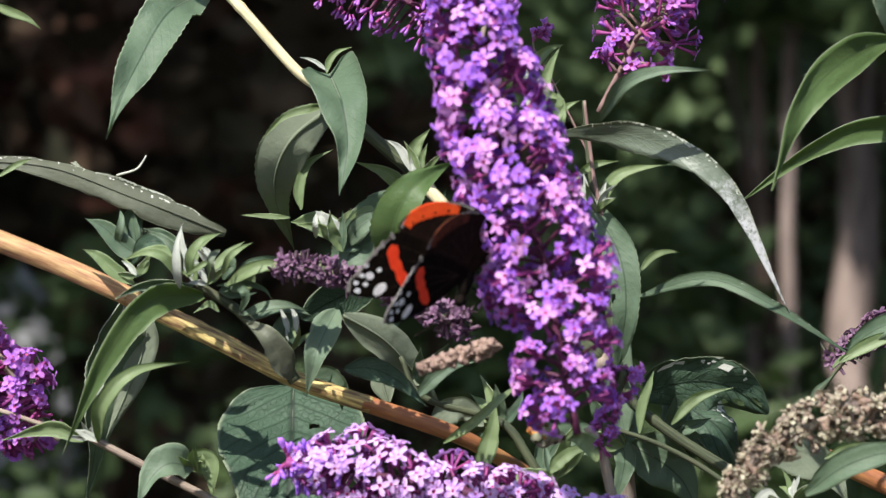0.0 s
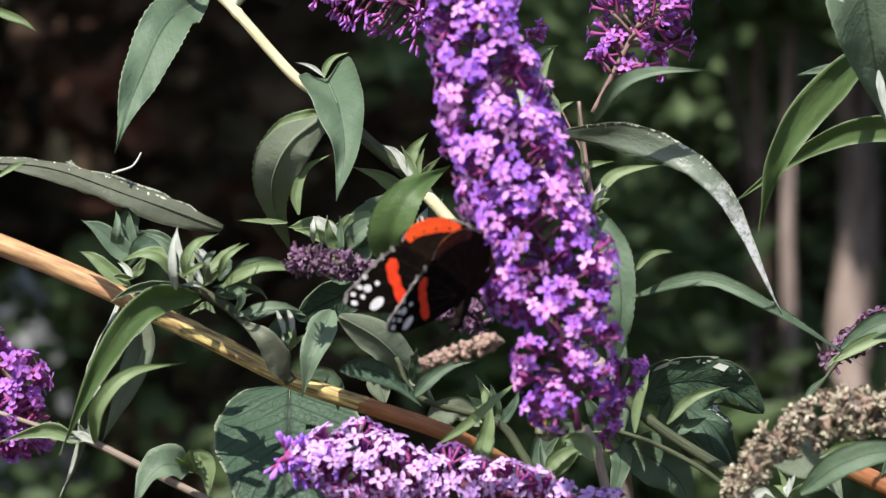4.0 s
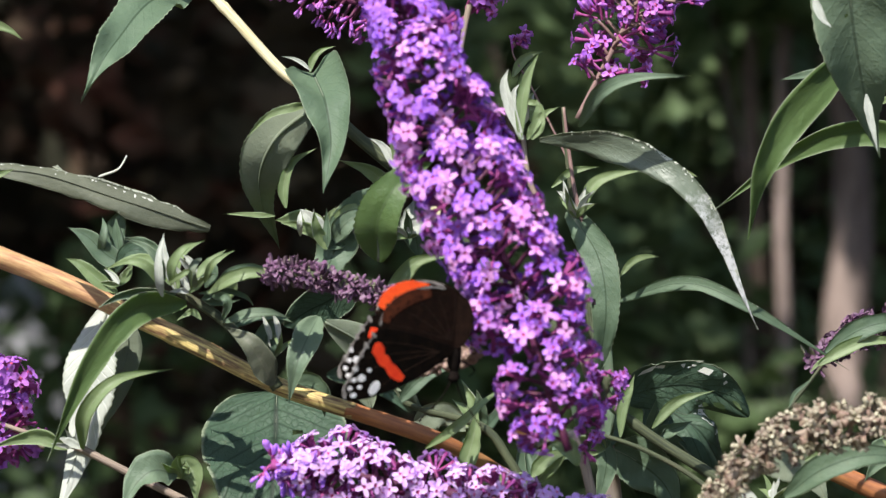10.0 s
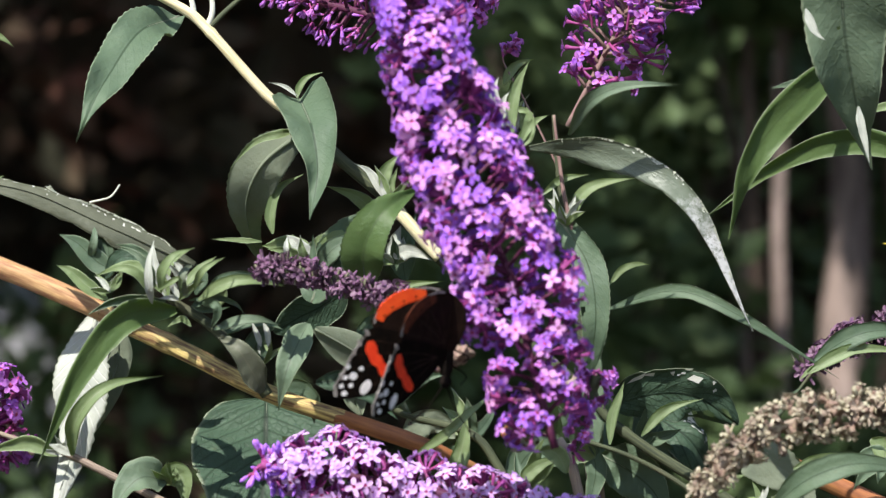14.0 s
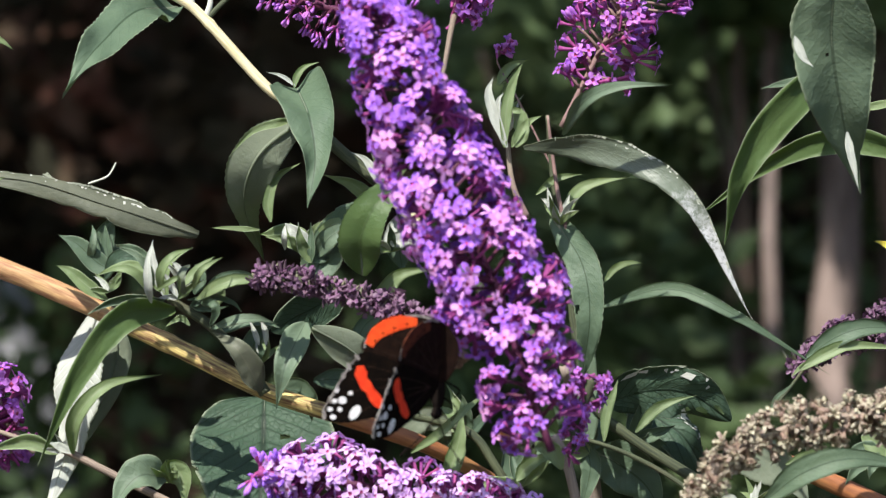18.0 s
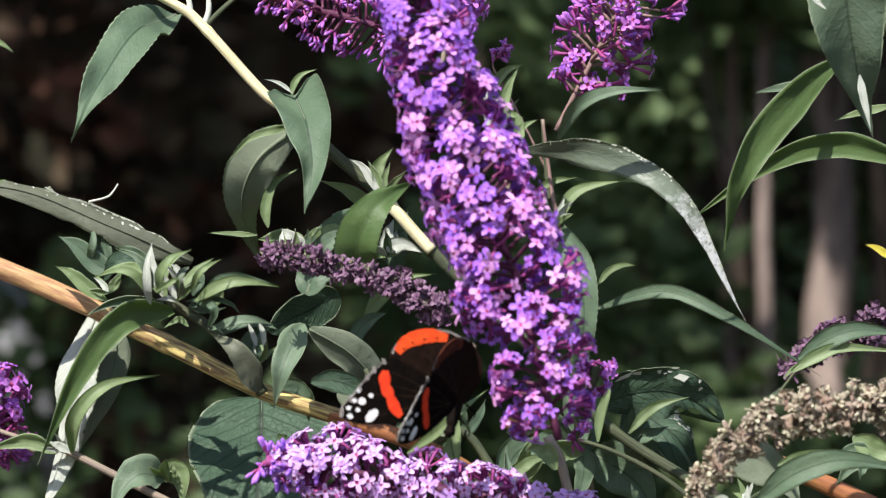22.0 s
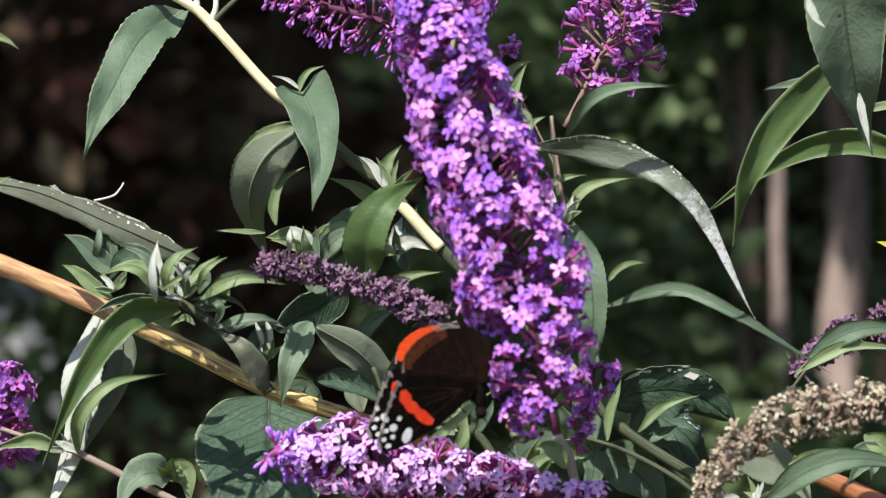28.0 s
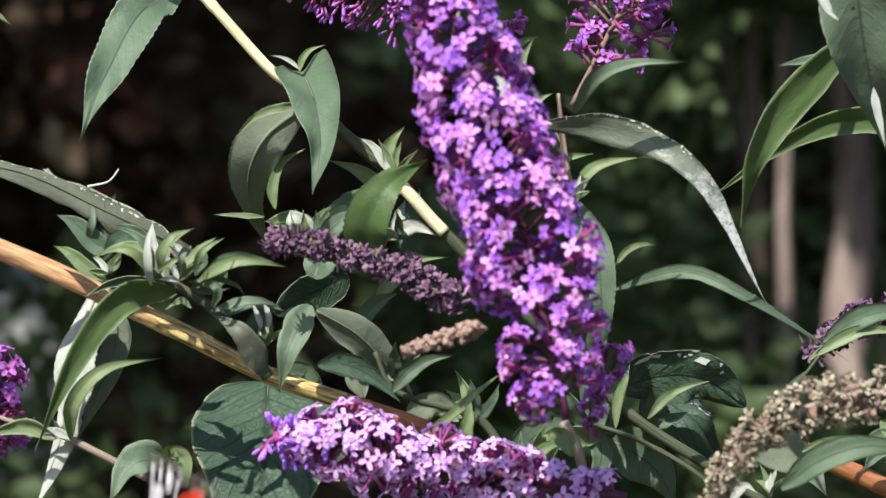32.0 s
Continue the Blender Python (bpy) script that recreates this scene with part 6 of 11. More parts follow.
leaf(cane_d, [(0.0234, 0.008, 1.3327), (0.0244, 0.006, 1.3376), (0.0257, 0.003, 1.3426), (0.0278, 0.001, 1.3473)], 0.00257, mats=(M_YOUNG, M_YOUNG), fold=20, tilt=-27)
leaf(cane_d, [(0.0234, 0.008, 1.3327), (0.0238, 0.009, 1.3368), (0.0253, 0.011, 1.3407), (0.028, 0.012, 1.3442)], 0.00261, mats=(M_TOP, M_UNDER), fold=29, tilt=-23)
leaf(cane_d, [(0.0234, 0.008, 1.3327), (0.0214, 0.01, 1.336), (0.0205, 0.012, 1.3399), (0.0205, 0.014, 1.344)], 0.00163, mats=(M_TOP, M_UNDER), fold=30, tilt=-31)
leaf(cane_d, [(0.0234, 0.008, 1.3327), (0.0178, 0.008, 1.3335), (0.0121, 0.009, 1.3333), (0.0061, 0.009, 1.332)], 0.00245, mats=(M_YOUNG, M_YOUNG), fold=21, tilt=-5)
leaf(cane_s, [(0.0884, -0.004, 1.3283), (0.0895, -0.006, 1.3302), (0.0911, -0.008, 1.3317), (0.0931, -0.009, 1.3329)], 0.00056, mats=(M_YOUNG, M_FELT), fold=26, tilt=-12)
leaf(cane_s, [(0.0884, -0.004, 1.3283), (0.0886, -0.004, 1.3302), (0.0886, -0.004, 1.3321), (0.0887, -0.004, 1.334)], 0.0009, mats=(M_FELT, M_FELT), fold=16, tilt=23)
leaf(cane_s, [(0.0884, -0.004, 1.3283), (0.0881, -0.002, 1.3298), (0.0879, 0, 1.3311), (0.0876, 0.002, 1.3327)], 0.00086, mats=(M_FELT, M_FELT), fold=30, tilt=14)
leaf(cane_s, [(0.0884, -0.004, 1.3283), (0.0876, -0.002, 1.3296), (0.0864, 0.001, 1.3307), (0.0848, 0.003, 1.3314)], 0.00099, mats=(M_YOUNG, M_FELT), fold=18, tilt=-23)
leaf(cane_s, [(0.1259, 0.02, 1.3418), (0.1228, 0.02, 1.3424), (0.1196, 0.02, 1.3423), (0.1164, 0.021, 1.3411)], 0.00278, mats=(M_TOP, M_UNDER), fold=26, tilt=-17)
leaf(cane_s, [(0.1259, 0.02, 1.3418), (0.1218, 0.021, 1.3414), (0.1178, 0.022, 1.3412), (0.1134, 0.022, 1.3412)], 0.00221, mats=(M_TOP, M_UNDER), fold=25, tilt=-35)
leaf(cane_s, [(0.1259, 0.02, 1.3418), (0.122, 0.02, 1.3395), (0.1186, 0.02, 1.3362), (0.1161, 0.021, 1.332)], 0.00233, mats=(M_TOP, M_UNDER), fold=26, tilt=2)
leaf(cane_s, [(0.1259, 0.02, 1.3418), (0.1244, 0.02, 1.3395), (0.1233, 0.019, 1.337), (0.1229, 0.019, 1.334)], 0.00219, mats=(M_TOP, M_UNDER), fold=23, tilt=24)
leaf(twig_left, [(-0.1054, -0.002, 1.3436), (-0.1051, -0.004, 1.3448), (-0.1048, -0.006, 1.346), (-0.1044, -0.007, 1.3472)], 0.0009, mats=(M_FELT, M_FELT), fold=24, tilt=10)
leaf(twig_left, [(-0.1054, -0.002, 1.3436), (-0.1059, -0.004, 1.3453), (-0.1066, -0.005, 1.3469), (-0.1075, -0.007, 1.3486)], 0.00081, mats=(M_FELT, M_FELT), fold=16, tilt=-1)
leaf(twig_left, [(-0.1054, -0.002, 1.3436), (-0.1075, 0, 1.3445), (-0.1095, 0.001, 1.3449), (-0.112, 0.003, 1.3448)], 0.00103, mats=(M_FELT, M_FELT), fold=14, tilt=5)
leaf(twig_left, [(-0.1054, -0.002, 1.3436), (-0.1073, -0.004, 1.3437), (-0.1092, -0.006, 1.3441), (-0.111, -0.009, 1.3446)], 0.00089, mats=(M_FELT, M_FELT), fold=23, tilt=-5)
leaf(twig_left, [(-0.0763, -0.002, 1.3349), (-0.0753, -0.002, 1.3363), (-0.0746, -0.003, 1.3381), (-0.0743, -0.003, 1.3398)], 0.00176, mats=(M_YOUNG, M_YOUNG), fold=17, tilt=-21)
leaf(twig_left, [(-0.0763, -0.002, 1.3349), (-0.076, -0.004, 1.337), (-0.0759, -0.006, 1.3394), (-0.0758, -0.009, 1.3417)], 0.00115, mats=(M_YOUNG, M_YOUNG), fold=27, tilt=1)
leaf(twig_left, [(-0.0763, -0.002, 1.3349), (-0.0767, -0.005, 1.3369), (-0.0767, -0.008, 1.339), (-0.0762, -0.011, 1.3414)], 0.00203, mats=(M_YOUNG, M_YOUNG), fold=26, tilt=8)
leaf(twig_left, [(-0.0763, -0.002, 1.3349), (-0.0775, -0.005, 1.3365), (-0.0789, -0.008, 1.3379), (-0.0805, -0.011, 1.3393)], 0.00138, mats=(M_YOUNG, M_YOUNG), fold=15, tilt=22)
leaf(cane_b, [(-0.0791, -0.028, 1.3853), (-0.0797, -0.032, 1.3904), (-0.0797, -0.032, 1.3969), (-0.0784, -0.028, 1.4029)], 0.00131, mats=(M_FELT, M_FELT), fold=14)
leaf(cane_b, [(-0.0764, -0.03, 1.3884), (-0.076, -0.034, 1.3939), (-0.0727, -0.034, 1.3984), (-0.0674, -0.03, 1.4004)], 0.00151, mats=(M_YOUNG, M_FELT), fold=16, tilt=12)
leaf(cane_b, [(-0.0787, -0.026, 1.3868), (-0.083, -0.03, 1.3934), (-0.0885, -0.03, 1.3949), (-0.095, -0.026, 1.3925)], 0.00151, mats=(M_YOUNG, M_FELT), fold=16, tilt=-14)
leaf(cane_b, [(-0.0787, -0.022, 1.3898), (-0.0802, -0.026, 1.3949), (-0.0837, -0.026, 1.3989), (-0.0896, -0.022, 1.4009)], 0.00132, mats=(M_GREY, M_UNDER), fold=14, tilt=10)
leaf(cane_b, [(-0.07, -0.027, 1.3878), (-0.0708, -0.031, 1.3909), (-0.0703, -0.031, 1.3939), (-0.0685, -0.027, 1.3957)], 0.00172, mats=(M_UNDER, M_FELT), fold=8, shape="ovate")
leaf(cane_b, [(-0.0674, -0.029, 1.3893), (-0.0657, -0.033, 1.3934), (-0.0627, -0.033, 1.3961), (-0.0592, -0.029, 1.3979)], 0.00111, mats=(M_YOUNG, M_FELT), fold=16, tilt=8)
leaf(cane_b, [(-0.0669, -0.02, 1.3862), (-0.0601, -0.024, 1.3903), (-0.0525, -0.024, 1.3916), (-0.0435, -0.02, 1.39)], 0.00203, mats=(M_YOUNG, M_UNDER), fold=18, tilt=18)
leaf(cane_b, [(-0.066, -0.018, 1.3852), (-0.0627, -0.022, 1.3852), (-0.0617, -0.022, 1.3827), (-0.0634, -0.018, 1.3788)], 0.00193, mats=(M_TOP, M_UNDER), fold=10, shape="ovate")
leaf(cane_b, [(-0.063, -0.016, 1.378), (-0.0567, -0.02, 1.3804), (-0.0507, -0.02, 1.3808), (-0.0447, -0.016, 1.3793)], 0.00153, mats=(M_GREY, M_UNDER), fold=14, tilt=22)
leaf(cane_b, [(-0.0773, -0.032, 1.3889), (-0.074, -0.036, 1.3909), (-0.071, -0.036, 1.3919), (-0.0713, -0.032, 1.3854)], 0.00090, mats=(M_YOUNG, M_YOUNG), fold=20)
leaf(cane_b, [(-0.0941, 0.004, 1.3916), (-0.0907, 0.0, 1.3973), (-0.0845, 0.0, 1.3978), (-0.0796, 0.004, 1.3957)], 0.00228, mats=(M_BROAD, M_UNDER), fold=12, tilt=25)
leaf(cane_b, [(-0.0994, 0.012, 1.3967), (-0.0983, 0.008, 1.4004), (-0.0977, 0.008, 1.404), (-0.0986, 0.012, 1.4072)], 0.00135, mats=(M_GREY, M_UNDER), fold=14)
# bright strip laid over the felted leaf for sun shining through its top
leaf(cane_a, [(-0.0419, 0.012, 1.4358), (-0.0462, 0.008, 1.4348), (-0.0528, 0.008, 1.4325), (-0.0594, 0.012, 1.4258)], 0.00128, mats=(M_YOUNG, M_BRIGHT), fold=16, tilt=10)
leaf(cane_a, [(-0.0367, 0.014, 1.3996), (-0.0319, 0.01, 1.4048), (-0.0279, 0.01, 1.4069), (-0.0227, 0.014, 1.4077)], 0.00187, mats=(M_YOUNG, M_BRIGHT), fold=22, tilt=20)
leaf(cane_a, [(-0.0348, 0.01, 1.3967), (-0.0313, 0.006, 1.4019), (-0.0272, 0.006, 1.4048), (-0.0232, 0.01, 1.4069)], 0.00303, mats=(M_GREY, M_UNDER), fold=14, tilt=10)
leaf(cane_a, [(-0.0436, 0.01, 1.399), (-0.0437, 0.006, 1.4019), (-0.0436, 0.006, 1.4042), (-0.0435, 0.01, 1.4062)], 0.00093, mats=(M_FELT, M_FELT), fold=20)
leaf(cane_a, [(-0.0373, 0.016, 1.3966), (-0.0407, 0.012, 1.4007), (-0.0448, 0.012, 1.4023), (-0.0491, 0.016, 1.4027)], 0.00187, mats=(M_YOUNG, M_BRIGHT), fold=18, tilt=20)

# ---- flower heads ----
FLORETS = [floret_mesh("floret", 0.0085, 0.0030 + 0.0003 * k, 0.00112, M_PETAL, -0.05 + 0.14 * k, 40 + k) for k in range(5)]
PALE_FLORETS = [floret_mesh("floret", 0.0080, 0.0029 + 0.0002 * k, 0.0009, M_PALEPETAL, 0.05 + 0.1 * k, 50 + k) for k in range(4)]
BLUE_FLORETS = [floret_mesh("floret", 0.0085, 0.0026 + 0.0003 * k, 0.0010, M_BLUEPETAL, 0.1 + 0.2 * k, 45 + k) for k in range(3)]
DEEP_FLORETS = [floret_mesh("floret", 0.0085, 0.0021 + 0.0003 * k, 0.0008, M_DEEP, 0.30 + 0.15 * k, 60 + k) for k in range(3)]
BUDS = [bud_mesh("bud", 0.0048 + 0.0006 * k, 0.00052 + 0.00006 * (k % 3), M_BUD, M_CALYX, 70 + k, k % 2 == 1) for k in range(5)]
SPENT = [floret_mesh("floret", 0.0060, 0.0019 + 0.0003 * k, 0.0007, M_FADED, 0.55 + 0.2 * k, 76 + k, M_BUD, M_BUD) for k in range(3)]
HUSKS = [bud_mesh("husk", 0.0034 + 0.0005 * (k % 3), 0.0007, M_HUSK, M_DRYCALYX, 80 + k, True) for k in range(5)]
HUSK_STARS = [floret_mesh("husk", 0.0040, 0.0015 + 0.0003 * k, 0.00055, M_HUSK, 0.7 + 0.3 * k, 120 + k, M_DRYCALYX, M_DRYCALYX) for k in range(3)]
PINK_HUSKS = [bud_mesh("husk", 0.0030, 0.0008, M_PINKHUSK, M_PINKHUSK, 90 + k, True) for k in range(3)]
PURPLE_BUDS = [bud_mesh("bud", 0.0056, 0.0008, M_DEEP, M_TUBE, 95 + k) for k in range(3)]
BLUE_BUDS = [bud_mesh("bud", 0.0058, 0.00085, M_BLUEPETAL, M_TUBE, 105 + k) for k in range(3)]
RUST_BUDS = [bud_mesh("floret", 0.0048, 0.0021, M_RUST, M_CALYX, 99 + k, True) for k in range(2)]
# bare places between the clusters: x, z, half width, half height
SPIKE_GAPS = ((0.0080, 1.4040, 0.0042, 0.0034), (0.0090, 1.3935, 0.0024, 0.0040), (-0.0012, 1.4155, 0.0040, 0.0020), (0.0205, 1.3990, 0.0022, 0.0032), (0.0185, 1.3790, 0.0034, 0.0026), (0.0075, 1.4195, 0.0030, 0.0016))
spike = panicle("flower_spike", [(-0.0094, -0.11, 1.4747), (-0.0057, -0.11, 1.4581), (-0.0005, -0.11, 1.4378), (0.0052, -0.11, 1.4204), (0.0110, -0.11, 1.4059), (0.0162, -0.11, 1.3915), (0.0190, -0.11, 1.3755), (0.0245, -0.11, 1.3524)], (0.0055, 0.0105, 0.0138, 0.0158, 0.0186, 0.0203, 0.0207, 0.0198, 0.0125), 118, 8, FLORETS, "tall dense violet flower spike in full bloom", M_GAPSTALK, bare=SPIKE_GAPS, seed=5, blob=0.0062, stalk_r=(0.0006, 0.0011), back=0.3, inner=0.52, ragged=0.22, size=(0.60, 0.82), joined_share=0.42, crest=BLUE_FLORETS, tail=DEEP_FLORETS + FLORETS[:2])
cluster = panicle("flower_cluster", [(0.0423, -0.055, 1.3679), (0.0405, -0.055, 1.3621), (0.0374, -0.055, 1.3545)], (0.0060, 0.0066, 0.0030), 10, 7, DEEP_FLORETS, "small violet flower cluster at the foot of the spike", M_GREENSTEM, seed=8, size=(0.5, 0.7), blob=0.0042, inner=0.3)
cluster2 = panicle("flower_cluster", [(0.0374, -0.055, 1.3545), (0.0374, -0.055, 1.3507), (0.0359, -0.055, 1.3469)], (0.00365, 0.00396, 0.00152), 5, 6, DEEP_FLORETS, "small violet flower cluster at the foot of the spike", M_GREENSTEM, seed=9, size=(0.5, 0.65), blob=0.0036, inner=0.3)
low_spike = panicle("flower_spike", [(-0.0415, -0.05, 1.3440), (-0.0310, -0.05, 1.3442), (-0.0159, -0.05, 1.3409), (0.0024, -0.05, 1.3375), (0.0208, -0.05, 1.3347), (0.0468, -0.05, 1.3291)], (0.00458, 0.00886, 0.0107, 0.01009, 0.00795, 0.00611), 76, 6, PALE_FLORETS, "pale lilac flower spike lying level", M_GAPSTALK, seed=15, back=0.5, stalk_r=(0.0008, 0.002), inner=0.5, ragged=0.25, size=(0.62, 0.85))
low_tip = panicle("flower_tip", [(-0.0456, -0.054, 1.3453), (-0.0383, -0.054, 1.3444), (-0.0291, -0.054, 1.3435)], (0.0067, 0.00822, 0.00548), 14, 4, BLUE_BUDS, "violet buds at the tip of the level flower spike", M_TUBE, piece="bud", centre=(-0.0341, -0.054, 1.3435), seed=16, size=(0.6, 0.9), inner=0.3, blob=0.009)
tr_spike = panicle("flower_spike", [(0.061, 0.02, 1.491), (0.0537, 0.02, 1.4715), (0.0467, 0.02, 1.4577), (0.035, 0.02, 1.435)], (0.0146, 0.01703, 0.01622, 0.01379, 0.00162), 66, 5, DEEP_FLORETS + PURPLE_BUDS, "loose deep violet flower spike with bare stalks", M_PINKTWIG, seed=25, sparse=0.1, inner=0.62, ragged=0.4, stalk_r=(0.0005, 0.0008), low=0.12, size=(0.7, 0.95))
tl_spike = panicle("flower_spike", [(-0.0481, 0.03, 1.4744), (-0.0334, 0.03, 1.4702), (-0.017, 0.03, 1.4656), (-0.0039, 0.03, 1.459)], (0.00589, 0.00916, 0.01079, 0.00818), 64, 4, DEEP_FLORETS[:1] + PURPLE_BUDS * 4, "dark violet flower spike behind the tall one", M_GAPSTALK, seed=35, low=0.1, sparse=0.1, size=(0.5, 0.78), inner=0.72, ragged=0.35)
tl_spike2 = panicle("flower_spike", [(0.0122, 0.01, 1.4854), (0.0082, 0.01, 1.4758), (0.0045, 0.01, 1.4661), (0.001, 0.01, 1.4484)], (0.00643, 0.00965, 0.00804, 0.00161), 14, 6, DEEP_FLORETS, "dark violet flower spike behind the tall one", M_TWIG, seed=36, low=0.3)
small_head = panicle("flower_cluster", [(0.0209, 0.03, 1.46), (0.0186, 0.03, 1.4571), (0.017, 0.03, 1.4538), (0.0231, 0.03, 1.4427), (0.0337, 0.03, 1.4214)], (0.00229, 0.00327, 0.00131, 0.00033), 9, 4, PURPLE_BUDS, "small dark violet flower head on a thin stalk", M_PINKTWIG, seed=38, low=0.62, size=(0.6, 0.85), blob=0.004, stalk_r=(0.0002, 0.00035))
left_spike = panicle("flower_spike", [(-0.1374, 0.01, 1.3704), (-0.1269, 0.01, 1.3599), (-0.1226, 0.01, 1.3511), (-0.1149, 0.01, 1.3422)], (0.0074, 0.00965, 0.0074, 0.00161), 20, 6, DEEP_FLORETS, "violet flower spike at the bush's side", M_TWIG, seed=45, low=0.2, ragged=0.3)
left_spike2 = panicle("flower_spike", [(-0.1337, 0.02, 1.3434), (-0.1256, 0.02, 1.3418), (-0.1174, 0.02, 1.3434)], (0.00487, 0.00568, 0.00243), 6, 7, DEEP_FLORETS, "small violet flower head in shade", M_TWIG, seed=46)
fade_spike = panicle("faded_flower_spike", [(-0.0489, -0.035, 1.3958), (-0.0347, -0.035, 1.394), (-0.0161, -0.035, 1.3878), (0.0025, -0.035, 1.3793)], (0.0026, 0.0044, 0.0052, 0.0056), 58, 9, BUDS * 2 + SPENT[:2], "faded dull purple flower spike with closed buds", M_GREENSTEM, piece="bud", seed=55, joined_share=0.5, ragged=0.3, inner=0.35)
right_fade = panicle("faded_flower_spike", [(0.1074, 0.09, 1.3640), (0.1194, 0.09, 1.3715), (0.1332, 0.09, 1.3762), (0.1503, 0.09, 1.3800)], (0.00275, 0.0056, 0.0066, 0.0066), 40, 9, BUDS + SPENT, "faded dull purple flower spike with closed buds", M_GREENSTEM, piece="bud", seed=65, ragged=0.3, inner=0.35)
dead_spike = panicle("dry_flower_spike", [(0.0672, -0.09, 1.3316), (0.0724, -0.09, 1.3434), (0.0827, -0.09, 1.3522), (0.0982, -0.09, 1.3581), (0.1144, -0.09, 1.36), (0.1321, -0.09, 1.3589)], (0.0030, 0.0052, 0.0068, 0.0074, 0.0074), 64, 9, HUSKS[:3] + HUSK_STARS, "dry beige flower spike gone to seed", M_TWIG, piece="husk", seed=75, inner=0.5, ragged=0.3, joined_share=0.5)
stub_spike = panicle("dry_flower_stub", [(-0.0107, -0.085, 1.3687), (-0.0036, -0.085, 1.3711), (0.009, -0.085, 1.3747)], (0.00148, 0.00252, 0.00296), 34, 11, PINK_HUSKS, "short pinkish brown spent flower stub", M_TWIG, piece="husk", seed=85)
rust = panicle("withered_flower", [(0.0185, -0.05, 1.3528), (0.0215, -0.05, 1.3516), (0.0251, -0.05, 1.3505)], (0.00153, 0.00245, 0.00183), 5, 5, RUST_BUDS, "rusty brown withered florets below the spike", M_TWIG, piece="floret", seed=86)

# ---- butterfly: it hangs head down, wings hinged on the body's upright axis ----
WING = 0.00092  # wing outlines below are in units of this length


def slab(outline, thick, mat, name, at_y=0.0):
    """A thin plate with the given outline in the x-z plane."""
    bm = bmesh.new()
    a = [bm.verts.new((x, at_y - thick / 2, z)) for x, z in outline]
    b = [bm.verts.new((x, at_y + thick / 2, z)) for x, z in outline]
    bm.faces.new(a)
    bm.faces.new(b[::-1])
    n = len(a)
    for k in range(n):
        bm.faces.new((a[k], b[k], b[(k + 1) % n], a[(k + 1) % n]))
    bmesh.ops.recalc_face_normals(bm, faces=bm.faces)
    bmesh.ops.triangulate(bm, faces=[f for f in bm.faces if len(f.verts) > 4])
    me = bpy.data.meshes.new(name)
    bm.to_mesh(me)
    bm.free()
    me.materials.append(mat)
    return me


def rounded(points, per=5):
    """A closed smooth outline through corner points given in millimetres."""
    p = [Vector((x, z, 0)) * WING for x, z in points]
    n, res = len(p), []
    for i in range(n):
        a, b, c, d = p[i - 1], p[i], p[(i + 1) % n], p[(i + 2) % n]
        for k in range(per):
            f = k / per
            q = 0.5 * (2 * b + (c - a) * f + (2 * a - 5 * b + 4 * c - d) * f * f + (3 * b - a - 3 * c + d) * f ** 3)
            res.append((q.x, q.y))
    return res


def ribbon(points, widths, per=6):
    """The outline of a band that runs through the points (millimetres) with the given widths."""
    p = [Vector((x, z, 0)) * WING for x, z in points]
    c, w = through_points(p, per * (len(p) - 1))
    n = len(c) - 1
    left, right = [], []
    for k in range(n + 1):
        h = float(np.interp(k / n, np.linspace(0, 1, len(widths)), widths)) * WING / 2
        h *= 1 + 0.04 * math.sin(k * 2.1)
        s = Vector((-w[k].y, w[k].x, 0)) * h
        left.append(((c[k] + s).x, (c[k] + s).y))
        right.append(((c[k] - s).x, (c[k] - s).y))
    return left + right[::-1]


def oval(x, z, a, b, turn=0.0):
    t = radians(turn)
    return [((x + a * math.cos(q) * math.cos(t) - b * math.sin(q) * math.sin(t)) * WING, (z + a * math.cos(q) * math.sin(t) + b * math.sin(q) * math.cos(t)) * WING)
            for q in [2 * math.pi * k / 14 for k in range(14)]]


FORE = [(0, -0.8), (-5.0, -5.2), (-11.5, -9.2), (-19.0, -12.2), (-26.0, -13.8), (-30.6, -13.2), (-31.4, -10.6), (-29.6, -7.0), (-28.0, -3.0), (-26.2, 0.8), (-24.4, 4.4), (-21.0, 6.6), (-12.0, 4.6), (-4.8, 1.9)]
HIND = [(0, 0), (-9.6, 3.2), (-19.4, 5.4), (-22.6, 7.2), (-22.0, 10.4), (-18.8, 14.2), (-14.0, 17.0), (-8.5, 18.2), (-2.5, 17.2), (3.0, 13.4), (4.8, 7.8), (3.0, 1.5)]


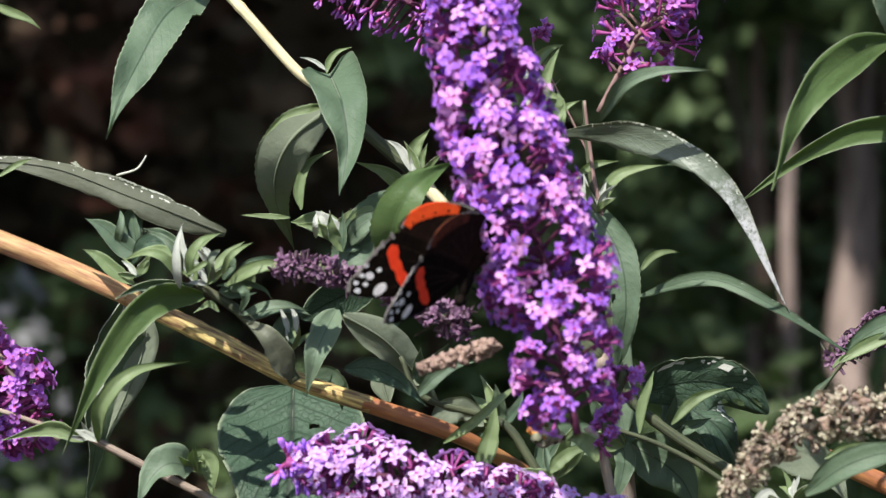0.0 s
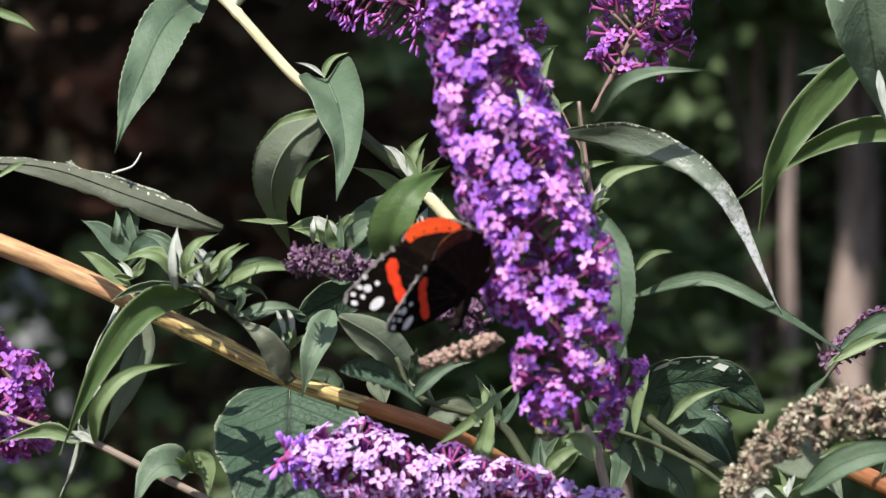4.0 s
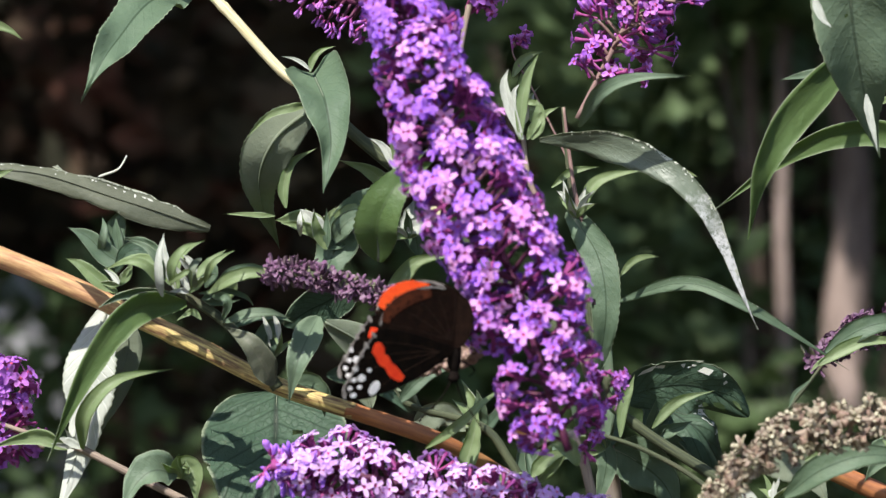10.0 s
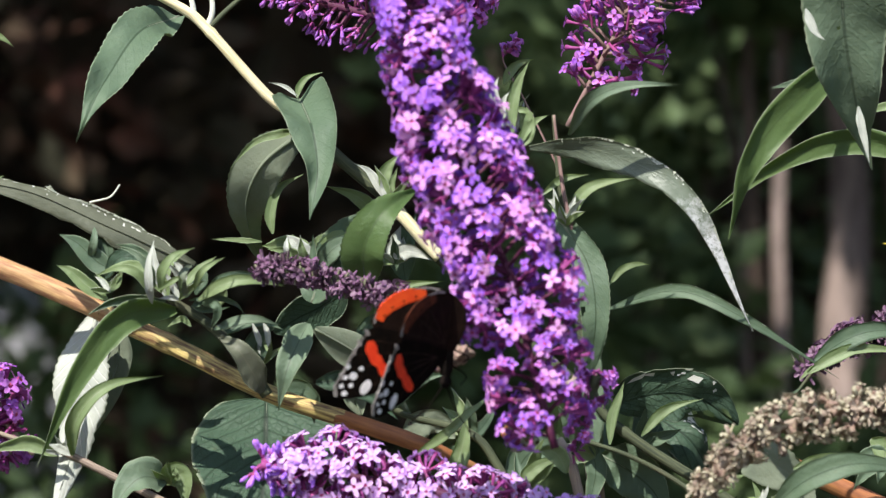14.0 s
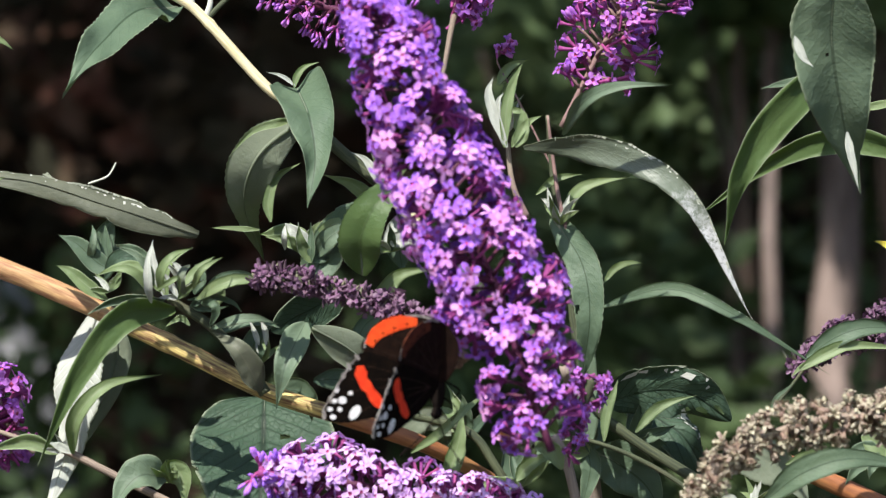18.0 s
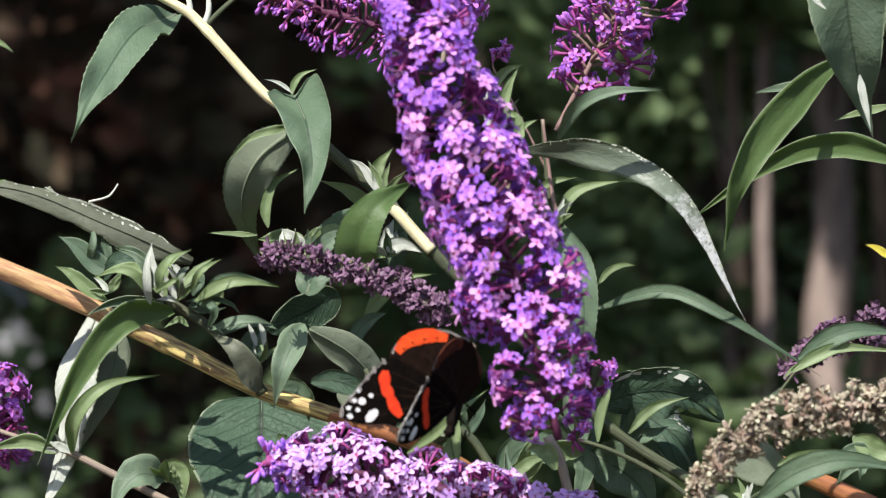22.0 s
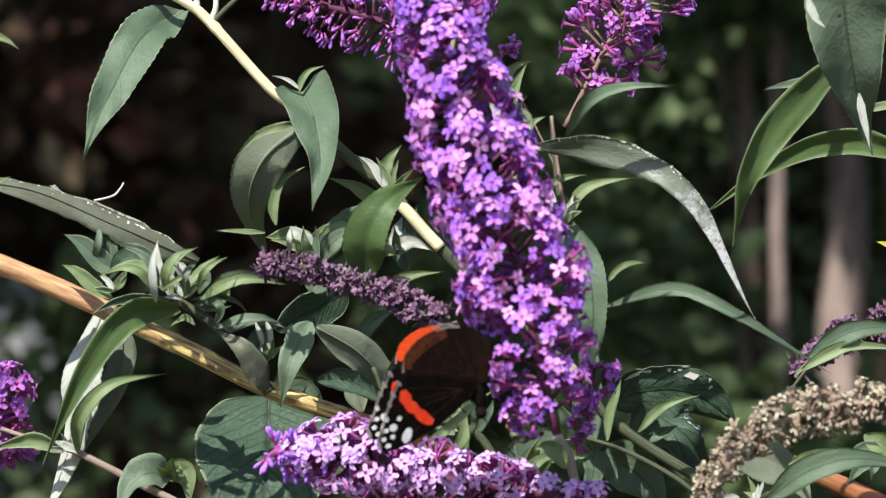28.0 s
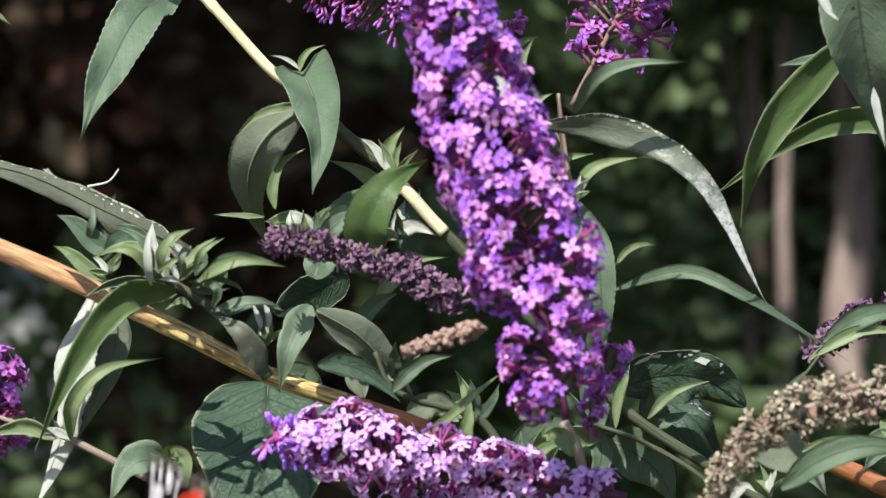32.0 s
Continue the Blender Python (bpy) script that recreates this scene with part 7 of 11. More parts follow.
def wing_pair(fly, side_label, margin):
    fore = child("forewing", slab(rounded(FORE), 0.00016, M_WING, "forewing", -0.0002), fly, label=side_label + " black forewing with a red band and white spots")
    hind = child("hindwing", slab(rounded(HIND), 0.00016, M_HINDWING, "hindwing"), fly, label=side_label + " dark brown hindwing with a coloured margin")
    y = -0.0002
    # the band is uneven: three lobes run into one another
    child("red_band", slab(ribbon([(-22.4, 2.6), (-21.9, 0.2), (-20.9, -1.9), (-19.4, -3.4), (-17.9, -5.2), (-16.0, -7.2), (-14.2, -8.4)], (1.7, 3.6, 2.7, 3.4, 2.3, 3.3, 2.8, 1.6), 8), 0.00034, M_REDBAND, "red_band", y), fore, label="orange-red band")
    for x, z, a, b, t in ((-22.3, -10.5, 2.5, 1.5, 62), (-26.2, -7.4, 1.3, 1.2, 0), (-24.2, -5.2, 0.8, 0.7, 0), (-28.0, -4.6, 0.7, 0.9, 0), (-26.6, -10.0, 0.8, 0.7, 0), (-29.3, -10.2, 0.8, 0.7, 0), (-28.2, -12.3, 1.0, 0.8, 0), (-28.3, -7.8, 0.8, 0.7, 0)):
        child("white_spot", slab(oval(x, z, a * 0.9, b * 0.9, t), 0.00034, M_SPOT, "white_spot", y), fore)
    for x, z, a, b, t in ((-30.8, -11.9, 0.6, 1.5, 8), (-29.5, -7.6, 0.5, 1.1, 20), (-28.0, -4.0, 0.4, 0.9, 18), (-26.7, -0.6, 0.5, 0.9, 22), (-25.5, 2.0, 0.5, 1.0, 28), (-23.6, 4.9, 0.5, 1.0, 40)):
        child("fringe", slab(oval(x, z, a, b, t), 0.00034, M_FRINGE, "fringe", y), fore)
    child("fringe", slab(ribbon([(-23.6, 4.9), (-26.0, 0.9), (-27.8, -3.0), (-29.4, -7.0), (-31.2, -10.6), (-30.4, -13.1)], (0.4, 0.5, 0.4)), 0.0003, M_FRINGE, "fringe", y), fore)
    # veins stand out faintly on the dark field
    for x, z in ((-24.6, 3.2), (-25.6, -1.4), (-26.6, -5.4), (-25.4, -12.6)):
        child("vein", slab(ribbon([(-4.0, -1.0), (x * 0.55, z * 0.5), (x, z)], (0.32, 0.24, 0.16), 5), 0.00026, M_VEIN, "vein", y), fore)
    for x, z in ((-20.0, 8.0), (-17.0, 12.6), (-12.2, 15.4), (-6.6, 16.4), (-1.0, 15.4)):
        child("vein", slab(ribbon([(-1.0, 2.0), (x * 0.55, z * 0.55 + 1), (x, z)], (0.34, 0.24, 0.16), 5), 0.00026, M_VEIN, "vein"), hind)
    child("margin_band", slab(ribbon([(-20.7, 8.4), (-19.3, 11.4), (-16.4, 13.8), (-12.6, 15.5), (-8.0, 16.1)], (2.4, 3.6, 4.2, 3.9, 2.2)), 0.00034, margin, "margin_band"), hind, label="coloured outer margin")
    for x, z in ((-19.2, 9.8), (-17.2, 12.1), (-14.2, 13.9), (-10.8, 15.2)):
        child("black_spot", slab(oval(x, z, 0.32, 0.28), 0.0005, M_WING, "black_spot"), hind)
    child("fringe", slab(ribbon([(-21.9, 7.6), (-21.3, 10.6), (-18.3, 14.0), (-13.8, 16.7), (-8.4, 17.8), (-4.0, 17.2)], (0.5, 0.6, 0.5)), 0.0003, M_FRINGE, "fringe"), hind)
    return fore, hind


fly = thing("butterfly", (0, -0.085, 1.4), "black butterfly with orange-red bands and white wing spots", "butterfly")
_v, _f, _u = tube_data([(-0.001, 0.0035, 0.0125), (-0.0005, 0.0028, 0.006), (0.0002, 0.0018, 0.0), (0.0004, 0.0016, -0.005), (0.0006, 0.0012, -0.0072)], [0.0005, 0.0011, 0.0013, 0.0019, 0.0016, 0.001], 26, 12)
child("body", mesh_of("body", _v, _f, [M_BODY], uvs=_u), fly, label="furry dark brown body")
_v, _f, _u = tube_data([(0.0006, 0.0008, -0.0068), (0.0006, 0.0006, -0.0085), (0.0006, 0.0004, -0.0098)], [0.0011, 0.0016, 0.0006], 8, 10)
child("head", mesh_of("head", _v, _f, [M_BODY], uvs=_u), fly)
for _q in (-1, 1):
    _v, _f, _u = tube_data([(0.0006 + 0.0005 * _q, 0.0004, -0.0092), (0.0006 + 0.003 * _q, -0.001, -0.0140), (0.0006 + 0.0068 * _q, -0.002, -0.0185), (0.0006 + 0.0078 * _q, -0.0022, -0.0198)], [0.00018, 0.00014, 0.00016, 0.00042], 16, 6)
    child("antenna", mesh_of("antenna", _v, _f, [M_BODY], uvs=_u), fly)
    for _k in range(2):
        _v, _f, _u = tube_data([(0.0006 + 0.001 * _q, 0.002, -0.004 + 0.004 * _k), (0.0006 + 0.005 * _q, 0.004, -0.007 + 0.005 * _k), (0.0006 + 0.004 * _q, 0.009, -0.011 + 0.006 * _k)], [0.00028, 0.0002, 0.00016], 10, 6)
        child("leg", mesh_of("leg", _v, _f, [M_BODY], uvs=_u), fly)
far_fore, far_hind = wing_pair(fly, "open", M_ORANGE)
near_fore, near_hind = wing_pair(fly, "raised", M_DULLMARGIN)


# ---- what moves ----
def motions():
    # the tall spike sways in the wind
    walk(spike, [
        (0, pose(0.02566, -0.11, 1.3501, 0, 1.32, 0)),
        (0.5, pose(0.02628, -0.11, 1.34972, 0, 0.84, 0)),
        (1, pose(0.02752, -0.11, 1.3499, 0, -2.09, 0)),
        (1.5, pose(0.02808, -0.11, 1.34972, 0, -2.63, 0)),
        (2, pose(0.02731, -0.11, 1.3502, 0, 0.75, 0)),
        (2.5, pose(0.02751, -0.11, 1.3526, 0, 1.93, 0)),
        (3, pose(0.02591, -0.11, 1.35346, 0, 3.77, 0)),
        (3.5, pose(0.02723, -0.11, 1.35229, 0, 1.46, 0)),
        (5.5, pose(0.0262, -0.11, 1.34956, 0, 1.36, 0)),
        (6, pose(0.02509, -0.11, 1.34828, 0, 1.08, 0)),
        (6.5, pose(0.02572, -0.11, 1.3461, 0, -1.68, 0)),
        (7, pose(0.02673, -0.11, 1.34529, 0, -3.16, 0)),
        (7.5, pose(0.0272, -0.11, 1.3474, 0, -1.78, 0)),
        (8, pose(0.02679, -0.11, 1.34958, 0, -1.28, 0)),
        (8.5, pose(0.02744, -0.11, 1.35006, 0, -1.94, 0)),
        (9, pose(0.02681, -0.11, 1.34718, 0, -1.53, 0)),
        (9.5, pose(0.02698, -0.11, 1.34544, 0, -1.55, 0)),
        (10, pose(0.02869, -0.11, 1.34727, 0, -4.78, 0)),
        (10.5, pose(0.02732, -0.11, 1.3458, 0, -4.21, 0)),
        (11, pose(0.02671, -0.11, 1.34614, 0, -1.05, 0)),
        (11.5, pose(0.02781, -0.11, 1.34907, 0, 0.10, 0)),
        (12, pose(0.02593, -0.11, 1.34916, 0, 0.68, 0)),
        (12.5, pose(0.0268, -0.11, 1.34898, 0, -2.49, 0)),
        (13, pose(0.02689, -0.11, 1.34721, 0, -3.61, 0)),
        (13.5, pose(0.02751, -0.11, 1.34799, 0, -4.50, 0)),
        (14, pose(0.02816, -0.11, 1.35003, 0, -1.93, 0)),
        (14.5, pose(0.02859, -0.11, 1.35024, 0, -0.74, 0)),
        (16.5, pose(0.02938, -0.11, 1.3496, 0, -4.82, 0)),
        (17, pose(0.02749, -0.11, 1.3489, 0, -2.46, 0)),
        (17.5, pose(0.02638, -0.11, 1.3478, 0, -1.72, 0)),
        (18, pose(0.02847, -0.11, 1.34822, 0, -5.84, 0)),
        (18.5, pose(0.02952, -0.11, 1.34724, 0, -8.48, 0)),
        (19, pose(0.02971, -0.11, 1.34625, 0, -5.94, 0)),
        (19.5, pose(0.02932, -0.11, 1.34863, 0, -0.96, 0)),
        (20, pose(0.02686, -0.11, 1.35098, 0, 2.92, 0)),
        (20.5, pose(0.028, -0.11, 1.3517, 0, -0.50, 0)),
        (21, pose(0.02927, -0.11, 1.35019, 0, -4.01, 0)),
        (21.5, pose(0.03061, -0.11, 1.35021, 0, -3.93, 0)),
        (22, pose(0.03194, -0.11, 1.35147, 0, -2.32, 0)),
        (22.5, pose(0.02974, -0.11, 1.35176, 0, 1.80, 0)),
        (23, pose(0.02895, -0.11, 1.35511, 0, 1.29, 0)),
        (23.5, pose(0.02938, -0.11, 1.35623, 0, 3.06, 0)),
        (24, pose(0.02997, -0.11, 1.35426, 0, 1.01, 0)),
        (24.5, pose(0.02989, -0.11, 1.35174, 0, -1.29, 0)),
        (25, pose(0.02966, -0.11, 1.35108, 0, -1.96, 0)),
        (25.5, pose(0.03022, -0.11, 1.35255, 0, -2.03, 0)),
        (27.5, pose(0.02786, -0.11, 1.35161, 0, 1.68, 0)),
        (28, pose(0.0291, -0.11, 1.35237, 0, 0.00, 0)),
        (28.5, pose(0.02914, -0.11, 1.35349, 0, 0.96, 0)),
        (29, pose(0.02958, -0.11, 1.35354, 0, -1.00, 0)),
        (29.5, pose(0.02983, -0.11, 1.35255, 0, -2.46, 0)),
        (30, pose(0.02982, -0.11, 1.35194, 0, -2.35, 0)),
        (30.5, pose(0.03008, -0.11, 1.35288, 0, -0.16, 0)),
        (31, pose(0.02921, -0.11, 1.35402, 0, 0.93, 0)),
        (31.5, pose(0.02881, -0.11, 1.35352, 0, 1.65, 0)),
        (32, pose(0.02989, -0.11, 1.35288, 0, 0.32, 0)),
    ])
    # canes and leaves nod
    walk(cane_a, [
        (0, pose(0.037, 0.035, 1.36513, 0, 0.00, 0)),
        (0.5, pose(0.03814, 0.035, 1.36749, 0, 0.00, 0)),
        (1, pose(0.03784, 0.035, 1.36585, 0, 0.00, 0)),
        (1.5, pose(0.03639, 0.035, 1.36262, 0, 0.00, 0)),
        (2, pose(0.03754, 0.035, 1.36523, 0, 0.00, 0)),
        (2.5, pose(0.03683, 0.035, 1.36594, 0, 0.00, 0)),
        (3, pose(0.03685, 0.035, 1.36391, 0, 0.00, 0)),
        (3.5, pose(0.03729, 0.035, 1.36333, 0, 0.00, 0)),
        (5.5, pose(0.03767, 0.035, 1.36784, 0, 0.00, 0)),
        (6, pose(0.03736, 0.035, 1.36672, 0, 0.00, 0)),
        (6.5, pose(0.03766, 0.035, 1.36688, 0, 0.00, 0)),
        (7, pose(0.03788, 0.035, 1.36819, 0, 0.00, 0)),
        (7.5, pose(0.03821, 0.035, 1.36876, 0, 0.00, 0)),
        (8, pose(0.03792, 0.035, 1.3655, 0, 0.00, 0)),
        (8.5, pose(0.0371, 0.035, 1.36346, 0, 0.00, 0)),
        (9, pose(0.03727, 0.035, 1.365, 0, 0.00, 0)),
        (9.5, pose(0.03777, 0.035, 1.3679, 0, 0.00, 0)),
        (10, pose(0.03778, 0.035, 1.36776, 0, 0.00, 0)),
        (10.5, pose(0.03714, 0.035, 1.36653, 0, 0.00, 0)),
        (11, pose(0.03832, 0.035, 1.36793, 0, 0.00, 0)),
        (11.5, pose(0.03751, 0.035, 1.36809, 0, 0.00, 0)),
        (12, pose(0.03746, 0.035, 1.36625, 0, 0.00, 0)),
        (12.5, pose(0.03724, 0.035, 1.365, 0, 0.00, 0)),
        (13, pose(0.03775, 0.035, 1.36611, 0, 0.00, 0)),
        (13.5, pose(0.03765, 0.035, 1.36499, 0, 0.00, 0)),
        (14, pose(0.03677, 0.035, 1.36242, 0, 0.00, 0)),
        (14.5, pose(0.03665, 0.035, 1.36356, 0, 0.00, 0)),
        (16.5, pose(0.03715, 0.035, 1.36485, 0, 0.00, 0)),
        (17, pose(0.03707, 0.035, 1.36574, 0, 0.00, 0)),
        (17.5, pose(0.0369, 0.035, 1.36591, 0, 0.00, 0)),
        (18, pose(0.03702, 0.035, 1.36582, 0, 0.00, 0)),
        (18.5, pose(0.03704, 0.035, 1.36448, 0, 0.00, 0)),
        (19, pose(0.03701, 0.035, 1.36514, 0, 0.00, 0)),
        (19.5, pose(0.03738, 0.035, 1.36644, 0, 0.00, 0)),
        (20, pose(0.0372, 0.035, 1.36535, 0, 0.00, 0)),
        (20.5, pose(0.03701, 0.035, 1.36408, 0, 0.00, 0)),
        (21, pose(0.03694, 0.035, 1.36336, 0, 0.00, 0)),
        (21.5, pose(0.03668, 0.035, 1.36464, 0, 0.00, 0)),
        (22, pose(0.03688, 0.035, 1.36483, 0, 0.00, 0)),
        (22.5, pose(0.03686, 0.035, 1.36399, 0, 0.00, 0)),
        (23, pose(0.03679, 0.035, 1.36482, 0, 0.00, 0)),
        (23.5, pose(0.03694, 0.035, 1.3656, 0, 0.00, 0)),
        (24, pose(0.03671, 0.035, 1.36382, 0, 0.00, 0)),
        (24.5, pose(0.03694, 0.035, 1.36374, 0, 0.00, 0)),
        (25, pose(0.03717, 0.035, 1.36481, 0, 0.00, 0)),
        (25.5, pose(0.03709, 0.035, 1.36498, 0, 0.00, 0)),
        (27.5, pose(0.03724, 0.035, 1.36422, 0, 0.00, 0)),
        (28, pose(0.03711, 0.035, 1.36486, 0, 0.00, 0)),
        (28.5, pose(0.03698, 0.035, 1.36453, 0, 0.00, 0)),
        (29, pose(0.03702, 0.035, 1.36452, 0, 0.00, 0)),
        (29.5, pose(0.03737, 0.035, 1.36437, 0, 0.00, 0)),
        (30, pose(0.03709, 0.035, 1.36395, 0, 0.00, 0)),
        (30.5, pose(0.03696, 0.035, 1.36381, 0, 0.00, 0)),
        (31, pose(0.03669, 0.035, 1.36342, 0, 0.00, 0)),
        (31.5, pose(0.03686, 0.035, 1.36352, 0, 0.00, 0)),
        (32, pose(0.03719, 0.035, 1.36391, 0, 0.00, 0)),
    ])
    walk(swing_leaf, [
        (0, pose(-0.1128, 0.005, 0.10457, -1.1, 0.1, 0.6)),
        (0.5, pose(-0.1128, 0.005, 0.10457, -0.0, -2.6, 1.9)),
        (1, pose(-0.1128, 0.005, 0.10457, -0.8, 2.5, -1.5)),
        (1.5, pose(-0.1128, 0.005, 0.10457, -26.9, 10.6, 7.5)),
        (2, pose(-0.1128, 0.005, 0.10457, -8.7, 6.7, -0.5)),
        (2.5, pose(-0.1128, 0.005, 0.10457, 0.7, -2.4, 1.4)),
        (3, pose(-0.1128, 0.005, 0.10457, -6.0, 5.5, -1.0)),
        (3.5, pose(-0.1128, 0.005, 0.10457, 3.3, -3.3, 0.4)),
        (5.5, pose(-0.1128, 0.005, 0.10457, -14.0, 5.6, 3.9)),
        (6, pose(-0.1128, 0.005, 0.10457, -16.7, 8.6, 2.6)),
        (6.5, pose(-0.1128, 0.005, 0.10457, -25.3, 11.5, 5.2)),
        (7, pose(-0.1128, 0.005, 0.10457, -24.8, 11.9, 4.2)),
        (7.5, pose(-0.1128, 0.005, 0.10457, 1.6, 2.8, -3.1)),
        (8, pose(-0.1128, 0.005, 0.10457, -8.1, 0.3, 4.9)),
        (8.5, pose(-0.1128, 0.005, 0.10457, -16.3, 11.2, -0.5)),
        (9, pose(-0.1128, 0.005, 0.10457, -11.5, 4.5, 3.3)),
        (9.5, pose(-0.1128, 0.005, 0.10457, -20.9, 10.1, 3.7)),
        (10, pose(-0.1128, 0.005, 0.10457, -12.0, 5.9, 2.3)),
        (10.5, pose(-0.1128, 0.005, 0.10457, -21.2, 10.8, 3.1)),
        (11, pose(-0.1128, 0.005, 0.10457, -20.6, 10.3, 3.3)),
        (11.5, pose(-0.1128, 0.005, 0.10457, -3.7, 2.8, -0.1)),
        (12, pose(-0.1128, 0.005, 0.10457, -15.7, 8.0, 2.6)),
        (12.5, pose(-0.1128, 0.005, 0.10457, -7.8, 3.5, 1.9)),
        (13, pose(-0.1128, 0.005, 0.10457, 1.8, -4.6, 2.3)),
        (13.5, pose(-0.1128, 0.005, 0.10457, -3.3, 0.1, 2.0)),
        (14, pose(-0.1128, 0.005, 0.10457, -8.8, 2.9, 3.1)),
        (14.5, pose(-0.1128, 0.005, 0.10457, -4.4, 3.5, -0.2)),
        (16.5, pose(-0.1128, 0.005, 0.10457, -7.5, 5.4, -0.0)),
        (17, pose(-0.1128, 0.005, 0.10457, -2.2, 3.6, -1.5)),
        (17.5, pose(-0.1128, 0.005, 0.10457, -13.7, 7.5, 1.8)),
        (18, pose(-0.1128, 0.005, 0.10457, -17.0, 9.2, 2.1)),
        (18.5, pose(-0.1128, 0.005, 0.10457, -14.7, 8.0, 1.9)),
        (19, pose(-0.1128, 0.005, 0.10457, -14.7, 6.9, 3.1)),
        (19.5, pose(-0.1128, 0.005, 0.10457, -13.9, 5.7, 3.8)),
        (20, pose(-0.1128, 0.005, 0.10457, -5.3, 3.8, 0.1)),
        (20.5, pose(-0.1128, 0.005, 0.10457, -7.7, 3.6, 1.7)),
        (21, pose(-0.1128, 0.005, 0.10457, -8.3, 3.4, 2.3)),
        (21.5, pose(-0.1128, 0.005, 0.10457, -9.3, 3.8, 2.5)),
        (22, pose(-0.1128, 0.005, 0.10457, -6.9, 3.3, 1.5)),
        (22.5, pose(-0.1128, 0.005, 0.10457, -6.3, 2.3, 2.0)),
        (23, pose(-0.1128, 0.005, 0.10457, -7.0, 3.6, 1.3)),
        (23.5, pose(-0.1128, 0.005, 0.10457, -7.0, 2.4, 2.4)),
        (24, pose(-0.1128, 0.005, 0.10457, -6.8, 2.8, 1.9)),
        (24.5, pose(-0.1128, 0.005, 0.10457, -3.1, 0.1, 1.8)),
        (25, pose(-0.1128, 0.005, 0.10457, -5.8, 2.0, 2.0)),
        (25.5, pose(-0.1128, 0.005, 0.10457, -4.6, 1.7, 1.4)),
        (27.5, pose(-0.1128, 0.005, 0.10457, -3.0, 2.2, 0.0)),
        (28, pose(-0.1128, 0.005, 0.10457, 2.3, 0.0, -1.4)),
        (28.5, pose(-0.1128, 0.005, 0.10457, -1.8, 0.2, 0.9)),
        (29, pose(-0.1128, 0.005, 0.10457, -0.7, 0.2, 0.3)),
        (29.5, pose(-0.1128, 0.005, 0.10457, -0.4, 0.3, 0.0)),
        (30, pose(-0.1128, 0.005, 0.10457, -0.7, -0.0, 0.4)),
        (30.5, pose(-0.1128, 0.005, 0.10457, -0.8, -0.2, 0.6)),
        (31, pose(-0.1128, 0.005, 0.10457, -1.0, -0.3, 0.9)),
        (31.5, pose(-0.1128, 0.005, 0.10457, -0.6, -0.5, 0.7)),
        (32, pose(-0.1128, 0.005, 0.10457, 0.5, -0.6, 0.2)),
    ])
